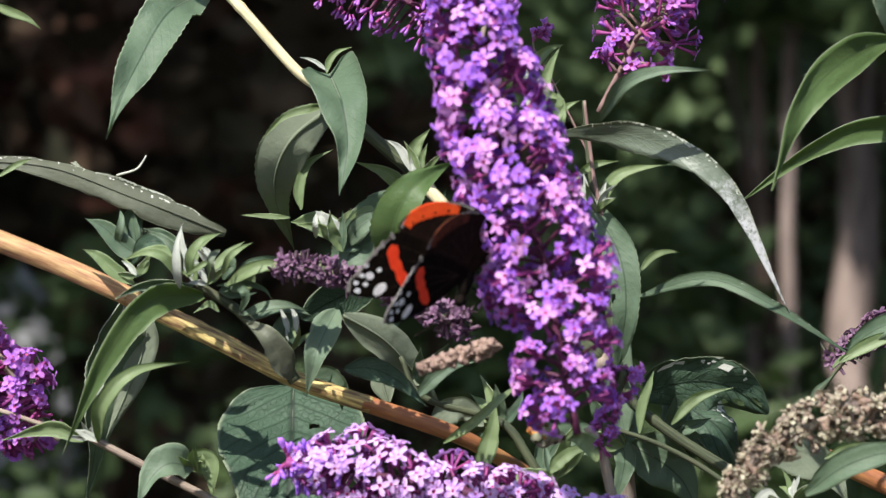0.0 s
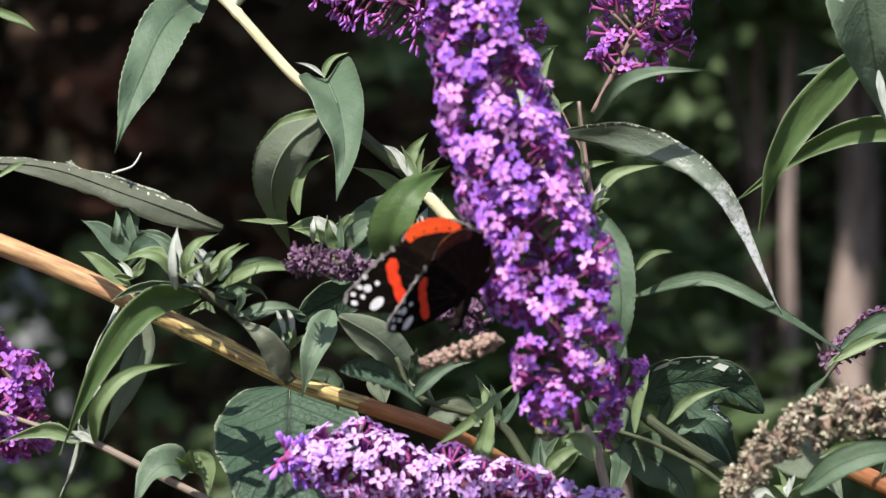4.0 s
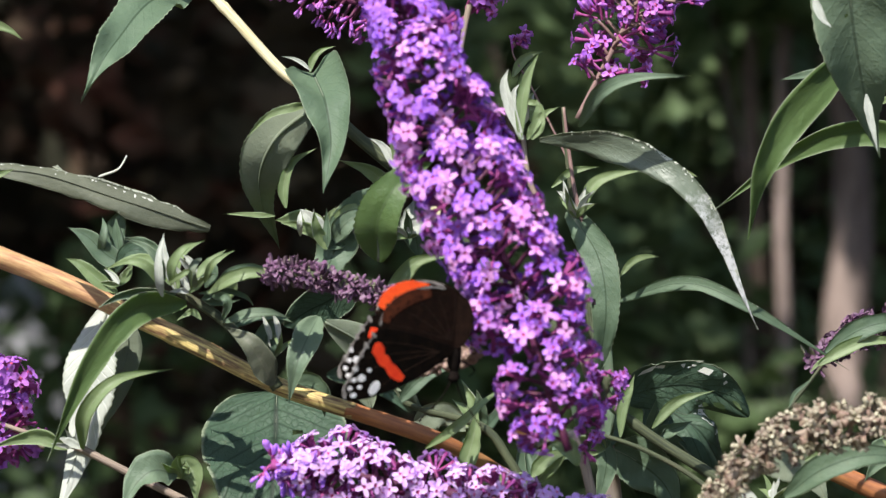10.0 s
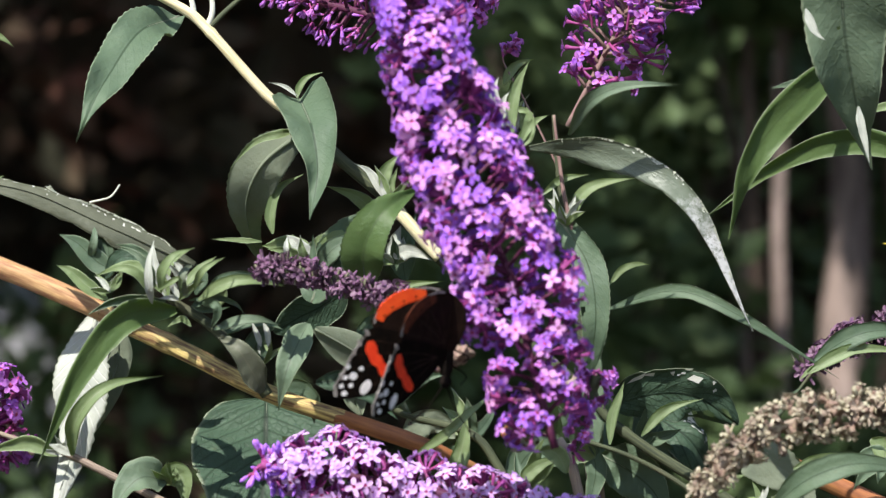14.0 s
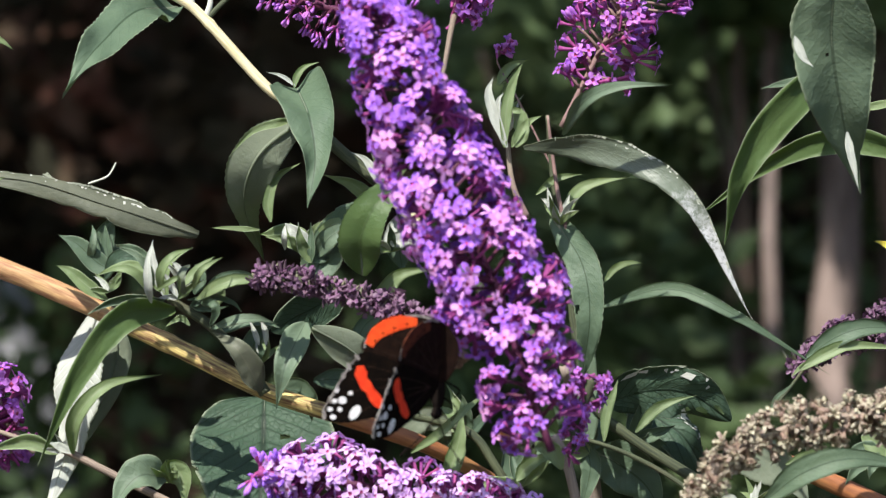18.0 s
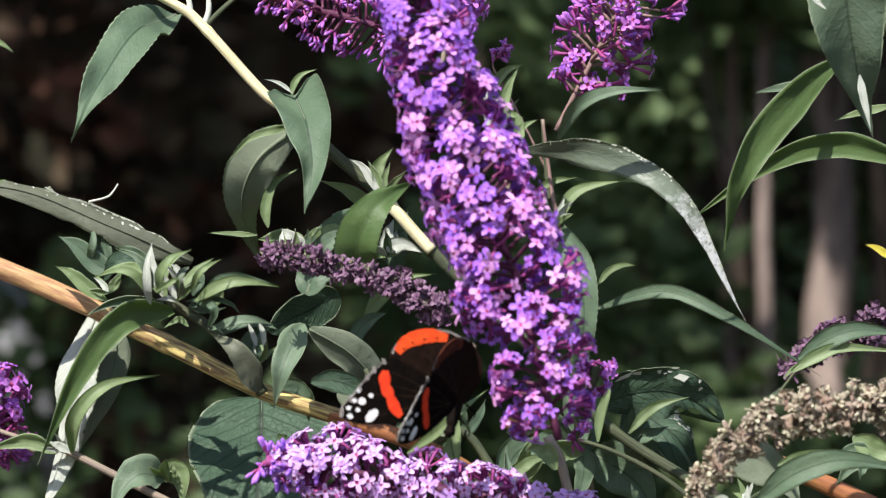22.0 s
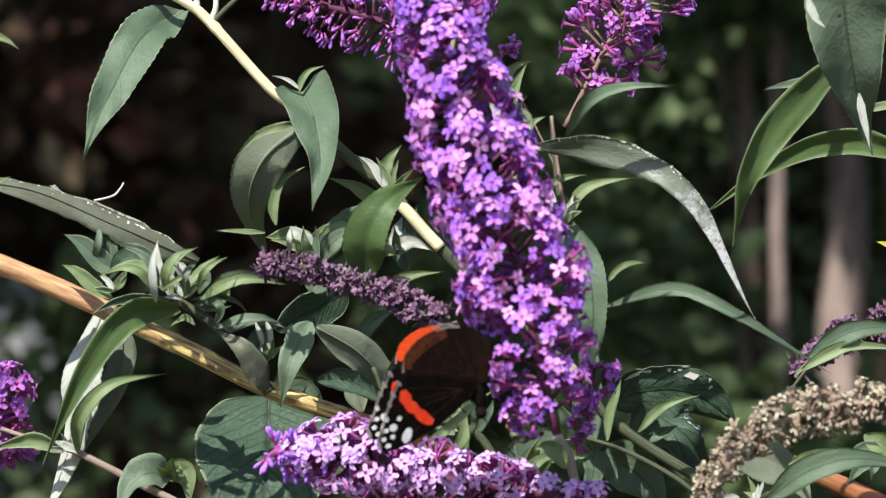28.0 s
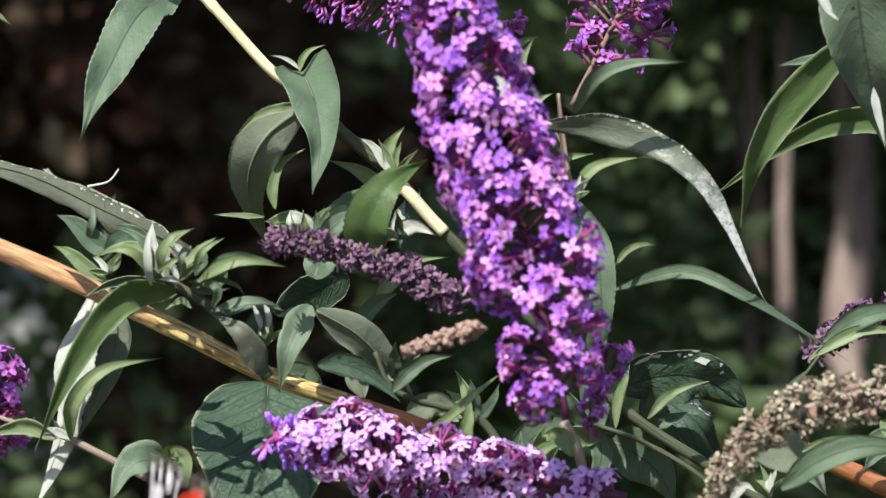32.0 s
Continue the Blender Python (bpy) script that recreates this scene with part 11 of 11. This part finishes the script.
    walk(rust, [
        (0, pose(0.02219, -0.05, 1.34699, 0, 0.00, 0)),
        (0.5, pose(0.02262, -0.05, 1.34743, 0, 0.00, 0)),
        (1, pose(0.02317, -0.05, 1.34861, 0, 0.00, 0)),
        (1.5, pose(0.02368, -0.05, 1.34841, 0, 0.00, 0)),
        (2, pose(0.0236, -0.05, 1.3479, 0, 0.00, 0)),
        (2.5, pose(0.02471, -0.05, 1.34868, 0, 0.00, 0)),
        (3, pose(0.02371, -0.05, 1.34862, 0, 0.00, 0)),
        (3.5, pose(0.02453, -0.05, 1.349, 0, 0.00, 0)),
        (5.5, pose(0.02337, -0.05, 1.34618, 0, 0.00, 0)),
        (6, pose(0.02185, -0.05, 1.34499, 0, 0.00, 0)),
        (6.5, pose(0.02123, -0.05, 1.34472, 0, 0.00, 0)),
        (7, pose(0.02139, -0.05, 1.34513, 0, 0.00, 0)),
        (7.5, pose(0.02243, -0.05, 1.34663, 0, 0.00, 0)),
        (8, pose(0.02291, -0.05, 1.34748, 0, 0.00, 0)),
        (8.5, pose(0.02352, -0.05, 1.34791, 0, 0.00, 0)),
        (9, pose(0.02238, -0.05, 1.34571, 0, 0.00, 0)),
        (9.5, pose(0.02205, -0.05, 1.34454, 0, 0.00, 0)),
        (10, pose(0.02348, -0.05, 1.34686, 0, 0.00, 0)),
        (10.5, pose(0.02221, -0.05, 1.34486, 0, 0.00, 0)),
        (11, pose(0.02175, -0.05, 1.34568, 0, 0.00, 0)),
        (11.5, pose(0.02328, -0.05, 1.34789, 0, 0.00, 0)),
        (12, pose(0.02228, -0.05, 1.34634, 0, 0.00, 0)),
        (12.5, pose(0.02242, -0.05, 1.34737, 0, 0.00, 0)),
        (13, pose(0.02178, -0.05, 1.3465, 0, 0.00, 0)),
        (13.5, pose(0.02223, -0.05, 1.34746, 0, 0.00, 0)),
        (14, pose(0.02345, -0.05, 1.34922, 0, 0.00, 0)),
        (14.5, pose(0.02419, -0.05, 1.34867, 0, 0.00, 0)),
        (16.5, pose(0.02468, -0.05, 1.34884, 0, 0.00, 0)),
        (17, pose(0.02342, -0.05, 1.34772, 0, 0.00, 0)),
        (17.5, pose(0.0224, -0.05, 1.34634, 0, 0.00, 0)),
        (18, pose(0.02354, -0.05, 1.34726, 0, 0.00, 0)),
        (18.5, pose(0.02343, -0.05, 1.34724, 0, 0.00, 0)),
        (19, pose(0.0234, -0.05, 1.34698, 0, 0.00, 0)),
        (19.5, pose(0.02424, -0.05, 1.34804, 0, 0.00, 0)),
        (20, pose(0.02352, -0.05, 1.34767, 0, 0.00, 0)),
        (20.5, pose(0.02455, -0.05, 1.34906, 0, 0.00, 0)),
        (21, pose(0.02478, -0.05, 1.34874, 0, 0.00, 0)),
        (21.5, pose(0.02535, -0.05, 1.34986, 0, 0.00, 0)),
        (22, pose(0.02657, -0.05, 1.35149, 0, 0.00, 0)),
        (22.5, pose(0.02591, -0.05, 1.34979, 0, 0.00, 0)),
        (23, pose(0.02611, -0.05, 1.35102, 0, 0.00, 0)),
        (23.5, pose(0.027, -0.05, 1.35127, 0, 0.00, 0)),
        (24, pose(0.02698, -0.05, 1.35055, 0, 0.00, 0)),
        (24.5, pose(0.02531, -0.05, 1.34994, 0, 0.00, 0)),
        (25, pose(0.02452, -0.05, 1.34978, 0, 0.00, 0)),
        (25.5, pose(0.02561, -0.05, 1.35076, 0, 0.00, 0)),
        (27.5, pose(0.02481, -0.05, 1.35074, 0, 0.00, 0)),
        (28, pose(0.02506, -0.05, 1.35048, 0, 0.00, 0)),
        (28.5, pose(0.02574, -0.05, 1.35115, 0, 0.00, 0)),
        (29, pose(0.02615, -0.05, 1.35125, 0, 0.00, 0)),
        (29.5, pose(0.02522, -0.05, 1.35102, 0, 0.00, 0)),
        (30, pose(0.02488, -0.05, 1.35108, 0, 0.00, 0)),
        (30.5, pose(0.02613, -0.05, 1.35141, 0, 0.00, 0)),
        (31, pose(0.02585, -0.05, 1.35155, 0, 0.00, 0)),
        (31.5, pose(0.02545, -0.05, 1.35125, 0, 0.00, 0)),
        (32, pose(0.02603, -0.05, 1.35127, 0, 0.00, 0)),
    ])
    # the white-backed leaf shows its green side at first, swings open and slowly turns a little
    walk(felt_leaf, [
        (0, pose(-0.104, -0.008, 0.042, -9, 0, -112)),
        (0.5, pose(-0.104, -0.008, 0.042, -9, 0, -108)),
        (1, pose(-0.104, -0.008, 0.042, -9, 0, -114)),
        (1.5, pose(-0.104, -0.008, 0.042, -9, 0, -106)),
        (2, pose(-0.104, -0.008, 0.042, -9, 0, -110)),
        (2.5, pose(-0.104, -0.008, 0.042, -9, 0, -104)),
        (3, pose(-0.104, -0.008, 0.042, -9, 0, -108)),
        (3.5, pose(-0.104, -0.008, 0.042, -8, 0, -100)),
        (4.5, pose(-0.104, -0.008, 0.042, -4, 0, -48)),
        (5.5, pose(-0.104, -0.008, 0.042, 0, 0, 8)),
        (6, pose(-0.104, -0.008, 0.042, 0, 0, 4)),
        (6.5, pose(-0.104, -0.008, 0.042, 0, 0, 10)),
        (7, pose(-0.104, -0.008, 0.042, 0, 0, 2)),
        (8, pose(-0.104, -0.008, 0.042, 0, 0, 14)),
        (9, pose(-0.104, -0.008, 0.042, 0, 0, 4)),
        (10, pose(-0.104, -0.008, 0.042, 0, 0, 0)),
        (11, pose(-0.104, -0.008, 0.042, 0, 0, 10)),
        (12, pose(-0.104, -0.008, 0.042, 0, 0, -4)),
        (13, pose(-0.104, -0.008, 0.042, 0, 0, 4)),
        (14, pose(-0.104, -0.008, 0.042, 0, 0, 6)),
        (14.5, pose(-0.104, -0.008, 0.042, 0, 0, -2)),
        (16.5, pose(-0.104, -0.008, 0.042, 0, 0, -8)),
        (18, pose(-0.104, -0.008, 0.042, 0, 0, -8)),
        (20, pose(-0.104, -0.008, 0.042, 0, 0, -10)),
        (22, pose(-0.104, -0.008, 0.042, 0, 0, -16)),
        (24, pose(-0.104, -0.008, 0.042, 0, 0, -18)),
        (25.5, pose(-0.104, -0.008, 0.042, 0, 0, -20)),
        (27.5, pose(-0.104, -0.008, 0.042, 0, 0, -18)),
        (29, pose(-0.104, -0.008, 0.042, 0, 0, -20)),
        (30, pose(-0.104, -0.008, 0.042, 0, 0, -26)),
        (31, pose(-0.104, -0.008, 0.042, 0, 0, -20)),
        (32, pose(-0.104, -0.008, 0.042, 0, 0, -18)),
    ])
    # the butterfly works down the spike and leaves
    walk(fly, [
        (0, pose(-0.00190, -0.118, 1.39099, 16.9, 18.2, 0)),
        (0.5, pose(-0.00175, -0.118, 1.39029, 17.0, 17.3, 0)),
        (1, pose(-0.00254, -0.118, 1.38866, 17.3, 16.4, 0)),
        (1.5, pose(-0.00267, -0.118, 1.38781, 15.7, 18.6, 0)),
        (2, pose(-0.00159, -0.118, 1.38998, 13.9, 20.8, 0)),
        (2.5, pose(-0.00024, -0.118, 1.39210, 13.0, 21.9, 0)),
        (3, pose(-0.00023, -0.118, 1.39301, 12.0, 23.0, 0)),
        (3.5, pose(-0.00067, -0.118, 1.38936, 10.0, 22.0, 0)),
        (5.5, pose(-0.00259, -0.118, 1.38165, 1.9, 17.9, 0)),
        (6, pose(-0.00352, -0.118, 1.37996, 1.8, 16.5, 0)),
        (6.5, pose(-0.00272, -0.118, 1.37612, 5.3, 13.2, 0)),
        (7, pose(-0.00077, -0.118, 1.37434, 8.8, 9.9, 0)),
        (7.5, pose(0.00003, -0.118, 1.37705, 15.6, 1.8, 0)),
        (8, pose(-0.00051, -0.118, 1.37934, 22.3, -6.2, 0)),
        (8.5, pose(0.00007, -0.118, 1.37931, 22.5, -5.2, 0)),
        (9, pose(-0.00014, -0.118, 1.37650, 22.7, -4.3, 0)),
        (9.5, pose(-0.00023, -0.118, 1.37424, 21.0, 0.3, 0)),
        (10, pose(-0.00018, -0.118, 1.37368, 19.3, 4.9, 0)),
        (10.5, pose(-0.00042, -0.118, 1.37307, 18.6, 11.6, 0)),
        (11, pose(0.00032, -0.118, 1.37295, 11.8, 19.3, 0)),
        (11.5, pose(0.00027, -0.118, 1.37470, 11.3, 12.0, 0)),
        (12, pose(-0.00102, -0.118, 1.37464, 8.1, 9.5, 0)),
        (12.5, pose(-0.00130, -0.118, 1.37246, 6.5, 5.9, 0)),
        (13, pose(-0.00158, -0.118, 1.36980, 4.9, 2.5, 0)),
        (13.5, pose(-0.00098, -0.118, 1.37064, 9.8, 4.7, 0)),
        (14, pose(0.00085, -0.118, 1.37472, 14.7, 6.9, 0)),
        (14.5, pose(0.00155, -0.118, 1.37496, 11.9, 7.7, 0)),
        (16.5, pose(0.00043, -0.118, 1.36906, 0.5, 10.5, 0)),
        (17, pose(0.00187, -0.118, 1.36925, 3.8, 8.5, 0)),
        (17.5, pose(-0.00011, -0.118, 1.36838, 5.6, 7.9, 0)),
        (18, pose(-0.00037, -0.118, 1.36626, 7.5, 7.3, 0)),
        (18.5, pose(0.00006, -0.118, 1.36362, 6.7, 7.0, 0)),
        (19, pose(0.00108, -0.118, 1.36398, 5.8, 6.7, 0)),
        (19.5, pose(0.00359, -0.118, 1.36859, 5.8, 14.4, 0)),
        (20, pose(0.00382, -0.118, 1.37238, 5.6, 22.2, 0)),
        (20.5, pose(0.00152, -0.118, 1.37098, 8.0, 25.1, 0)),
        (21, pose(-0.00059, -0.118, 1.36698, 10.5, 28.1, 0)),
        (21.5, pose(0.00579, -0.118, 1.36687, 9.2, 17.4, 0)),
        (22, pose(0.00541, -0.118, 1.36190, 2.6, 17.3, 0)),
        (22.3, pose(0.00591, -0.118, 1.36075, 1.9, 23.1, 0)),
        (22.5, pose(0.00995, -0.118, 1.36366, 8.6, 26.2, 0)),
        (22.6, pose(0.01210, -0.118, 1.36527, 12.0, 27.8, 0)),
        (22.8, pose(0.01175, -0.118, 1.37087, 10.2, 37.5, 0)),
        (23, pose(0.00849, -0.118, 1.37103, 7.5, 3.5, 0)),
        (23.2, pose(0.01076, -0.118, 1.36956, 5.0, 8.8, 0)),
        (23.5, pose(0.01109, -0.118, 1.37233, 7.4, 3.5, 0)),
        (24, pose(0.00816, -0.118, 1.36770, -0.1, 5.5, 0)),
        (24.5, pose(0.00727, -0.118, 1.36385, 4.3, 3.3, 0)),
        (25, pose(0.00655, -0.118, 1.36263, 8.8, 1.0, 0)),
        (25.5, pose(0.00733, -0.118, 1.36390, 11.4, 2.4, 0)),
        (27.5, pose(0.00657, -0.118, 1.36394, 22.2, 7.4, 0)),
        (28, pose(0.00860, -0.118, 1.36592, 16.9, -4.3, 0)),
        (28.5, pose(0.00888, -0.118, 1.36747, 16.3, -4.3, 0)),
        (29, pose(0.00894, -0.118, 1.36670, 15.7, -4.4, 0)),
        (29.5, pose(0.00713, -0.118, 1.36392, 8.2, 2.6, 0)),
        (30, pose(0.00641, -0.118, 1.36251, 8.2, 6.5, 0)),
        (30.5, pose(0.00712, -0.118, 1.36229, 7.4, 10.4, 0)),
        (30.6, pose(0.00807, -0.118, 1.36230, -4.1, 8.9, 0)),
        (30.8, pose(0.00552, -0.118, 1.36439, 5.3, 16.7, 0)),
        (31, pose(0.00549, -0.118, 1.36748, 8.4, 21.1, 0)),
        (31.2, pose(0.00593, -0.118, 1.36940, 14.0, 25.3, 0)),
        (31.3, pose(0.00433, -0.118, 1.36803, 7.9, 31.6, 0)),
        (31.4, pose(0.01175, -0.118, 1.37366, 17.2, 39.1, 0)),
        (31.5, pose(-0.00100, -0.118, 1.36250, 23.1, 44.6, 0)),
        (31.6, pose(-0.00400, -0.118, 1.35900, 28.7, 57.8, 0)),
        (31.7, pose(-0.02561, -0.118, 1.34728, 29.4, 73.9, 0)),
        (31.8, pose(-0.04218, -0.118, 1.32169, 20.0, 95.0, 0)),
        (31.9, pose(-0.05188, -0.118, 1.33900, 10.0, 98.0, 0)),
        (32, pose(-0.06500, -0.118, 1.31300, 10.0, 98.0, 0)),
    ])
    near = [
        (0, pose(0, 0, 0, 0, 0, 56.3)),
        (0.5, pose(0, 0, 0, 0, 0, 54.6)),
        (1, pose(0, 0, 0, 0, 0, 52.9)),
        (1.5, pose(0, 0, 0, 0, 0, 53.4)),
        (2, pose(0, 0, 0, 0, 0, 53.9)),
        (2.5, pose(0, 0, 0, 0, 0, 55.2)),
        (3, pose(0, 0, 0, 0, 0, 56.6)),
        (3.5, pose(0, 0, 0, 0, 0, 57.0)),
        (5.5, pose(0, 0, 0, 0, 0, 58.6)),
        (6, pose(0, 0, 0, 0, 0, 59.0)),
        (6.5, pose(0, 0, 0, 0, 0, 57.3)),
        (7, pose(0, 0, 0, 0, 0, 55.6)),
        (7.5, pose(0, 0, 0, 0, 0, 45.7)),
        (8, pose(0, 0, 0, 0, 0, 29.0)),
        (8.5, pose(0, 0, 0, 0, 0, 27.0)),
        (9, pose(0, 0, 0, 0, 0, 25.0)),
        (9.5, pose(0, 0, 0, 0, 0, 23.0)),
        (10, pose(0, 0, 0, 0, 0, 22.0)),
        (10.5, pose(0, 0, 0, 0, 0, 29.0)),
        (11, pose(0, 0, 0, 0, 0, 36.5)),
        (11.5, pose(0, 0, 0, 0, 0, 35.3)),
        (12, pose(0, 0, 0, 0, 0, 55.0)),
        (12.5, pose(0, 0, 0, 0, 0, 54.8)),
        (13, pose(0, 0, 0, 0, 0, 54.8)),
        (13.5, pose(0, 0, 0, 0, 0, 54.8)),
        (14, pose(0, 0, 0, 0, 0, 54.8)),
        (14.5, pose(0, 0, 0, 0, 0, 55.9)),
        (16.5, pose(0, 0, 0, 0, 0, 60.5)),
        (17, pose(0, 0, 0, 0, 0, 59.7)),
        (17.5, pose(0, 0, 0, 0, 0, 59.4)),
        (18, pose(0, 0, 0, 0, 0, 59.0)),
        (18.5, pose(0, 0, 0, 0, 0, 58.5)),
        (19, pose(0, 0, 0, 0, 0, 58.1)),
        (19.5, pose(0, 0, 0, 0, 0, 60.2)),
        (20, pose(0, 0, 0, 0, 0, 62.4)),
        (20.5, pose(0, 0, 0, 0, 0, 60.1)),
        (21, pose(0, 0, 0, 0, 0, 57.8)),
        (21.5, pose(0, 0, 0, 0, 0, 60.6)),
        (22, pose(0, 0, 0, 0, 0, 65.3)),
        (22.3, pose(0, 0, 0, 0, 0, 62.0)),
        (22.5, pose(0, 0, 0, 0, 0, 38.1)),
        (22.6, pose(0, 0, 0, 0, 0, 26.1)),
        (22.8, pose(0, 0, 0, 0, 0, 49.0)),
        (23, pose(0, 0, 0, 0, 0, 57.8)),
        (23.2, pose(0, 0, 0, 0, 0, 60.0)),
        (23.5, pose(0, 0, 0, 0, 0, 67.8)),
        (24, pose(0, 0, 0, 0, 0, 75.9)),
        (24.5, pose(0, 0, 0, 0, 0, 68.9)),
        (25, pose(0, 0, 0, 0, 0, 61.8)),
        (25.5, pose(0, 0, 0, 0, 0, 59.6)),
        (27.5, pose(0, 0, 0, 0, 0, 50.9)),
        (28, pose(0, 0, 0, 0, 0, 24.0)),
        (28.5, pose(0, 0, 0, 0, 0, 51.3)),
        (29, pose(0, 0, 0, 0, 0, 66.8)),
        (29.5, pose(0, 0, 0, 0, 0, 63.3)),
        (30, pose(0, 0, 0, 0, 0, 65.3)),
        (30.5, pose(0, 0, 0, 0, 0, 70.1)),
        (30.6, pose(0, 0, 0, 0, 0, 72.2)),
        (30.8, pose(0, 0, 0, 0, 0, 74.5)),
        (31, pose(0, 0, 0, 0, 0, 75.0)),
        (31.2, pose(0, 0, 0, 0, 0, 72.2)),
        (31.3, pose(0, 0, 0, 0, 0, 70.8)),
        (31.4, pose(0, 0, 0, 0, 0, 71.4)),
        (31.5, pose(0, 0, 0, 0, 0, 110.0)),
        (31.6, pose(0, 0, 0, 0, 0, 112.0)),
        (31.7, pose(0, 0, 0, 0, 0, 120.0)),
        (31.8, pose(0, 0, 0, 0, 0, 80.0)),
        (31.9, pose(0, 0, 0, 0, 0, 88.0)),
        (32, pose(0, 0, 0, 0, 0, 110.0)),
    ]
    far = [
        (0, pose(0, 0, 0, 0, 0, 19.3)),
        (0.5, pose(0, 0, 0, 0, 0, 14.5)),
        (1, pose(0, 0, 0, 0, 0, 9.7)),
        (1.5, pose(0, 0, 0, 0, 0, 13.9)),
        (2, pose(0, 0, 0, 0, 0, 18.1)),
        (2.5, pose(0, 0, 0, 0, 0, 16.5)),
        (3, pose(0, 0, 0, 0, 0, 15.0)),
        (3.5, pose(0, 0, 0, 0, 0, 14.8)),
        (5.5, pose(0, 0, 0, 0, 0, 14.3)),
        (6, pose(0, 0, 0, 0, 0, 14.2)),
        (6.5, pose(0, 0, 0, 0, 0, 10.6)),
        (7, pose(0, 0, 0, 0, 0, 7.0)),
        (7.5, pose(0, 0, 0, 0, 0, 0.7)),
        (8, pose(0, 0, 0, 0, 0, -5.6)),
        (8.5, pose(0, 0, 0, 0, 0, -5.0)),
        (9, pose(0, 0, 0, 0, 0, -4.3)),
        (9.5, pose(0, 0, 0, 0, 0, -6.2)),
        (10, pose(0, 0, 0, 0, 0, -8.0)),
        (10.5, pose(0, 0, 0, 0, 0, 4.6)),
        (11, pose(0, 0, 0, 0, 0, 17.2)),
        (11.5, pose(0, 0, 0, 0, 0, 21.0)),
        (12, pose(0, 0, 0, 0, 0, 24.8)),
        (12.5, pose(0, 0, 0, 0, 0, 19.6)),
        (13, pose(0, 0, 0, 0, 0, 14.4)),
        (13.5, pose(0, 0, 0, 0, 0, 18.0)),
        (14, pose(0, 0, 0, 0, 0, 21.7)),
        (14.5, pose(0, 0, 0, 0, 0, 19.4)),
        (16.5, pose(0, 0, 0, 0, 0, 10.4)),
        (17, pose(0, 0, 0, 0, 0, 8.1)),
        (17.5, pose(0, 0, 0, 0, 0, 10.4)),
        (18, pose(0, 0, 0, 0, 0, 12.7)),
        (18.5, pose(0, 0, 0, 0, 0, 10.9)),
        (19, pose(0, 0, 0, 0, 0, 9.1)),
        (19.5, pose(0, 0, 0, 0, 0, 8.2)),
        (20, pose(0, 0, 0, 0, 0, 7.4)),
        (20.5, pose(0, 0, 0, 0, 0, 7.1)),
        (21, pose(0, 0, 0, 0, 0, 6.8)),
        (21.5, pose(0, 0, 0, 0, 0, 11.3)),
        (22, pose(0, 0, 0, 0, 0, 15.8)),
        (22.3, pose(0, 0, 0, 0, 0, 3.7)),
        (22.5, pose(0, 0, 0, 0, 0, -4.4)),
        (22.6, pose(0, 0, 0, 0, 0, -8.4)),
        (22.8, pose(0, 0, 0, 0, 0, 33.6)),
        (23, pose(0, 0, 0, 0, 0, 3.5)),
        (23.2, pose(0, 0, 0, 0, 0, -8.4)),
        (23.5, pose(0, 0, 0, 0, 0, -9.3)),
        (24, pose(0, 0, 0, 0, 0, 5.9)),
        (24.5, pose(0, 0, 0, 0, 0, 6.9)),
        (25, pose(0, 0, 0, 0, 0, 7.9)),
        (25.5, pose(0, 0, 0, 0, 0, 7.0)),
        (27.5, pose(0, 0, 0, 0, 0, 3.5)),
        (28, pose(0, 0, 0, 0, 0, 2.6)),
        (28.5, pose(0, 0, 0, 0, 0, 2.4)),
        (29, pose(0, 0, 0, 0, 0, 2.2)),
        (29.5, pose(0, 0, 0, 0, 0, 4.3)),
        (30, pose(0, 0, 0, 0, 0, 6.3)),
        (30.5, pose(0, 0, 0, 0, 0, -5.1)),
        (30.6, pose(0, 0, 0, 0, 0, -7.4)),
        (30.8, pose(0, 0, 0, 0, 0, -11.9)),
        (31, pose(0, 0, 0, 0, 0, -16.5)),
        (31.2, pose(0, 0, 0, 0, 0, -5.9)),
        (31.3, pose(0, 0, 0, 0, 0, -0.6)),
        (31.4, pose(0, 0, 0, 0, 0, -5.3)),
        (31.5, pose(0, 0, 0, 0, 0, -10.0)),
        (31.6, pose(0, 0, 0, 0, 0, 10.0)),
        (31.7, pose(0, 0, 0, 0, 0, 40.0)),
        (31.8, pose(0, 0, 0, 0, 0, 50.0)),
        (31.9, pose(0, 0, 0, 0, 0, 76.0)),
        (32, pose(0, 0, 0, 0, 0, 0.0)),
    ]
    for wing in (near_fore, near_hind):
        walk(wing, near)
    for wing in (far_fore, far_hind):
        walk(wing, far)


motions()
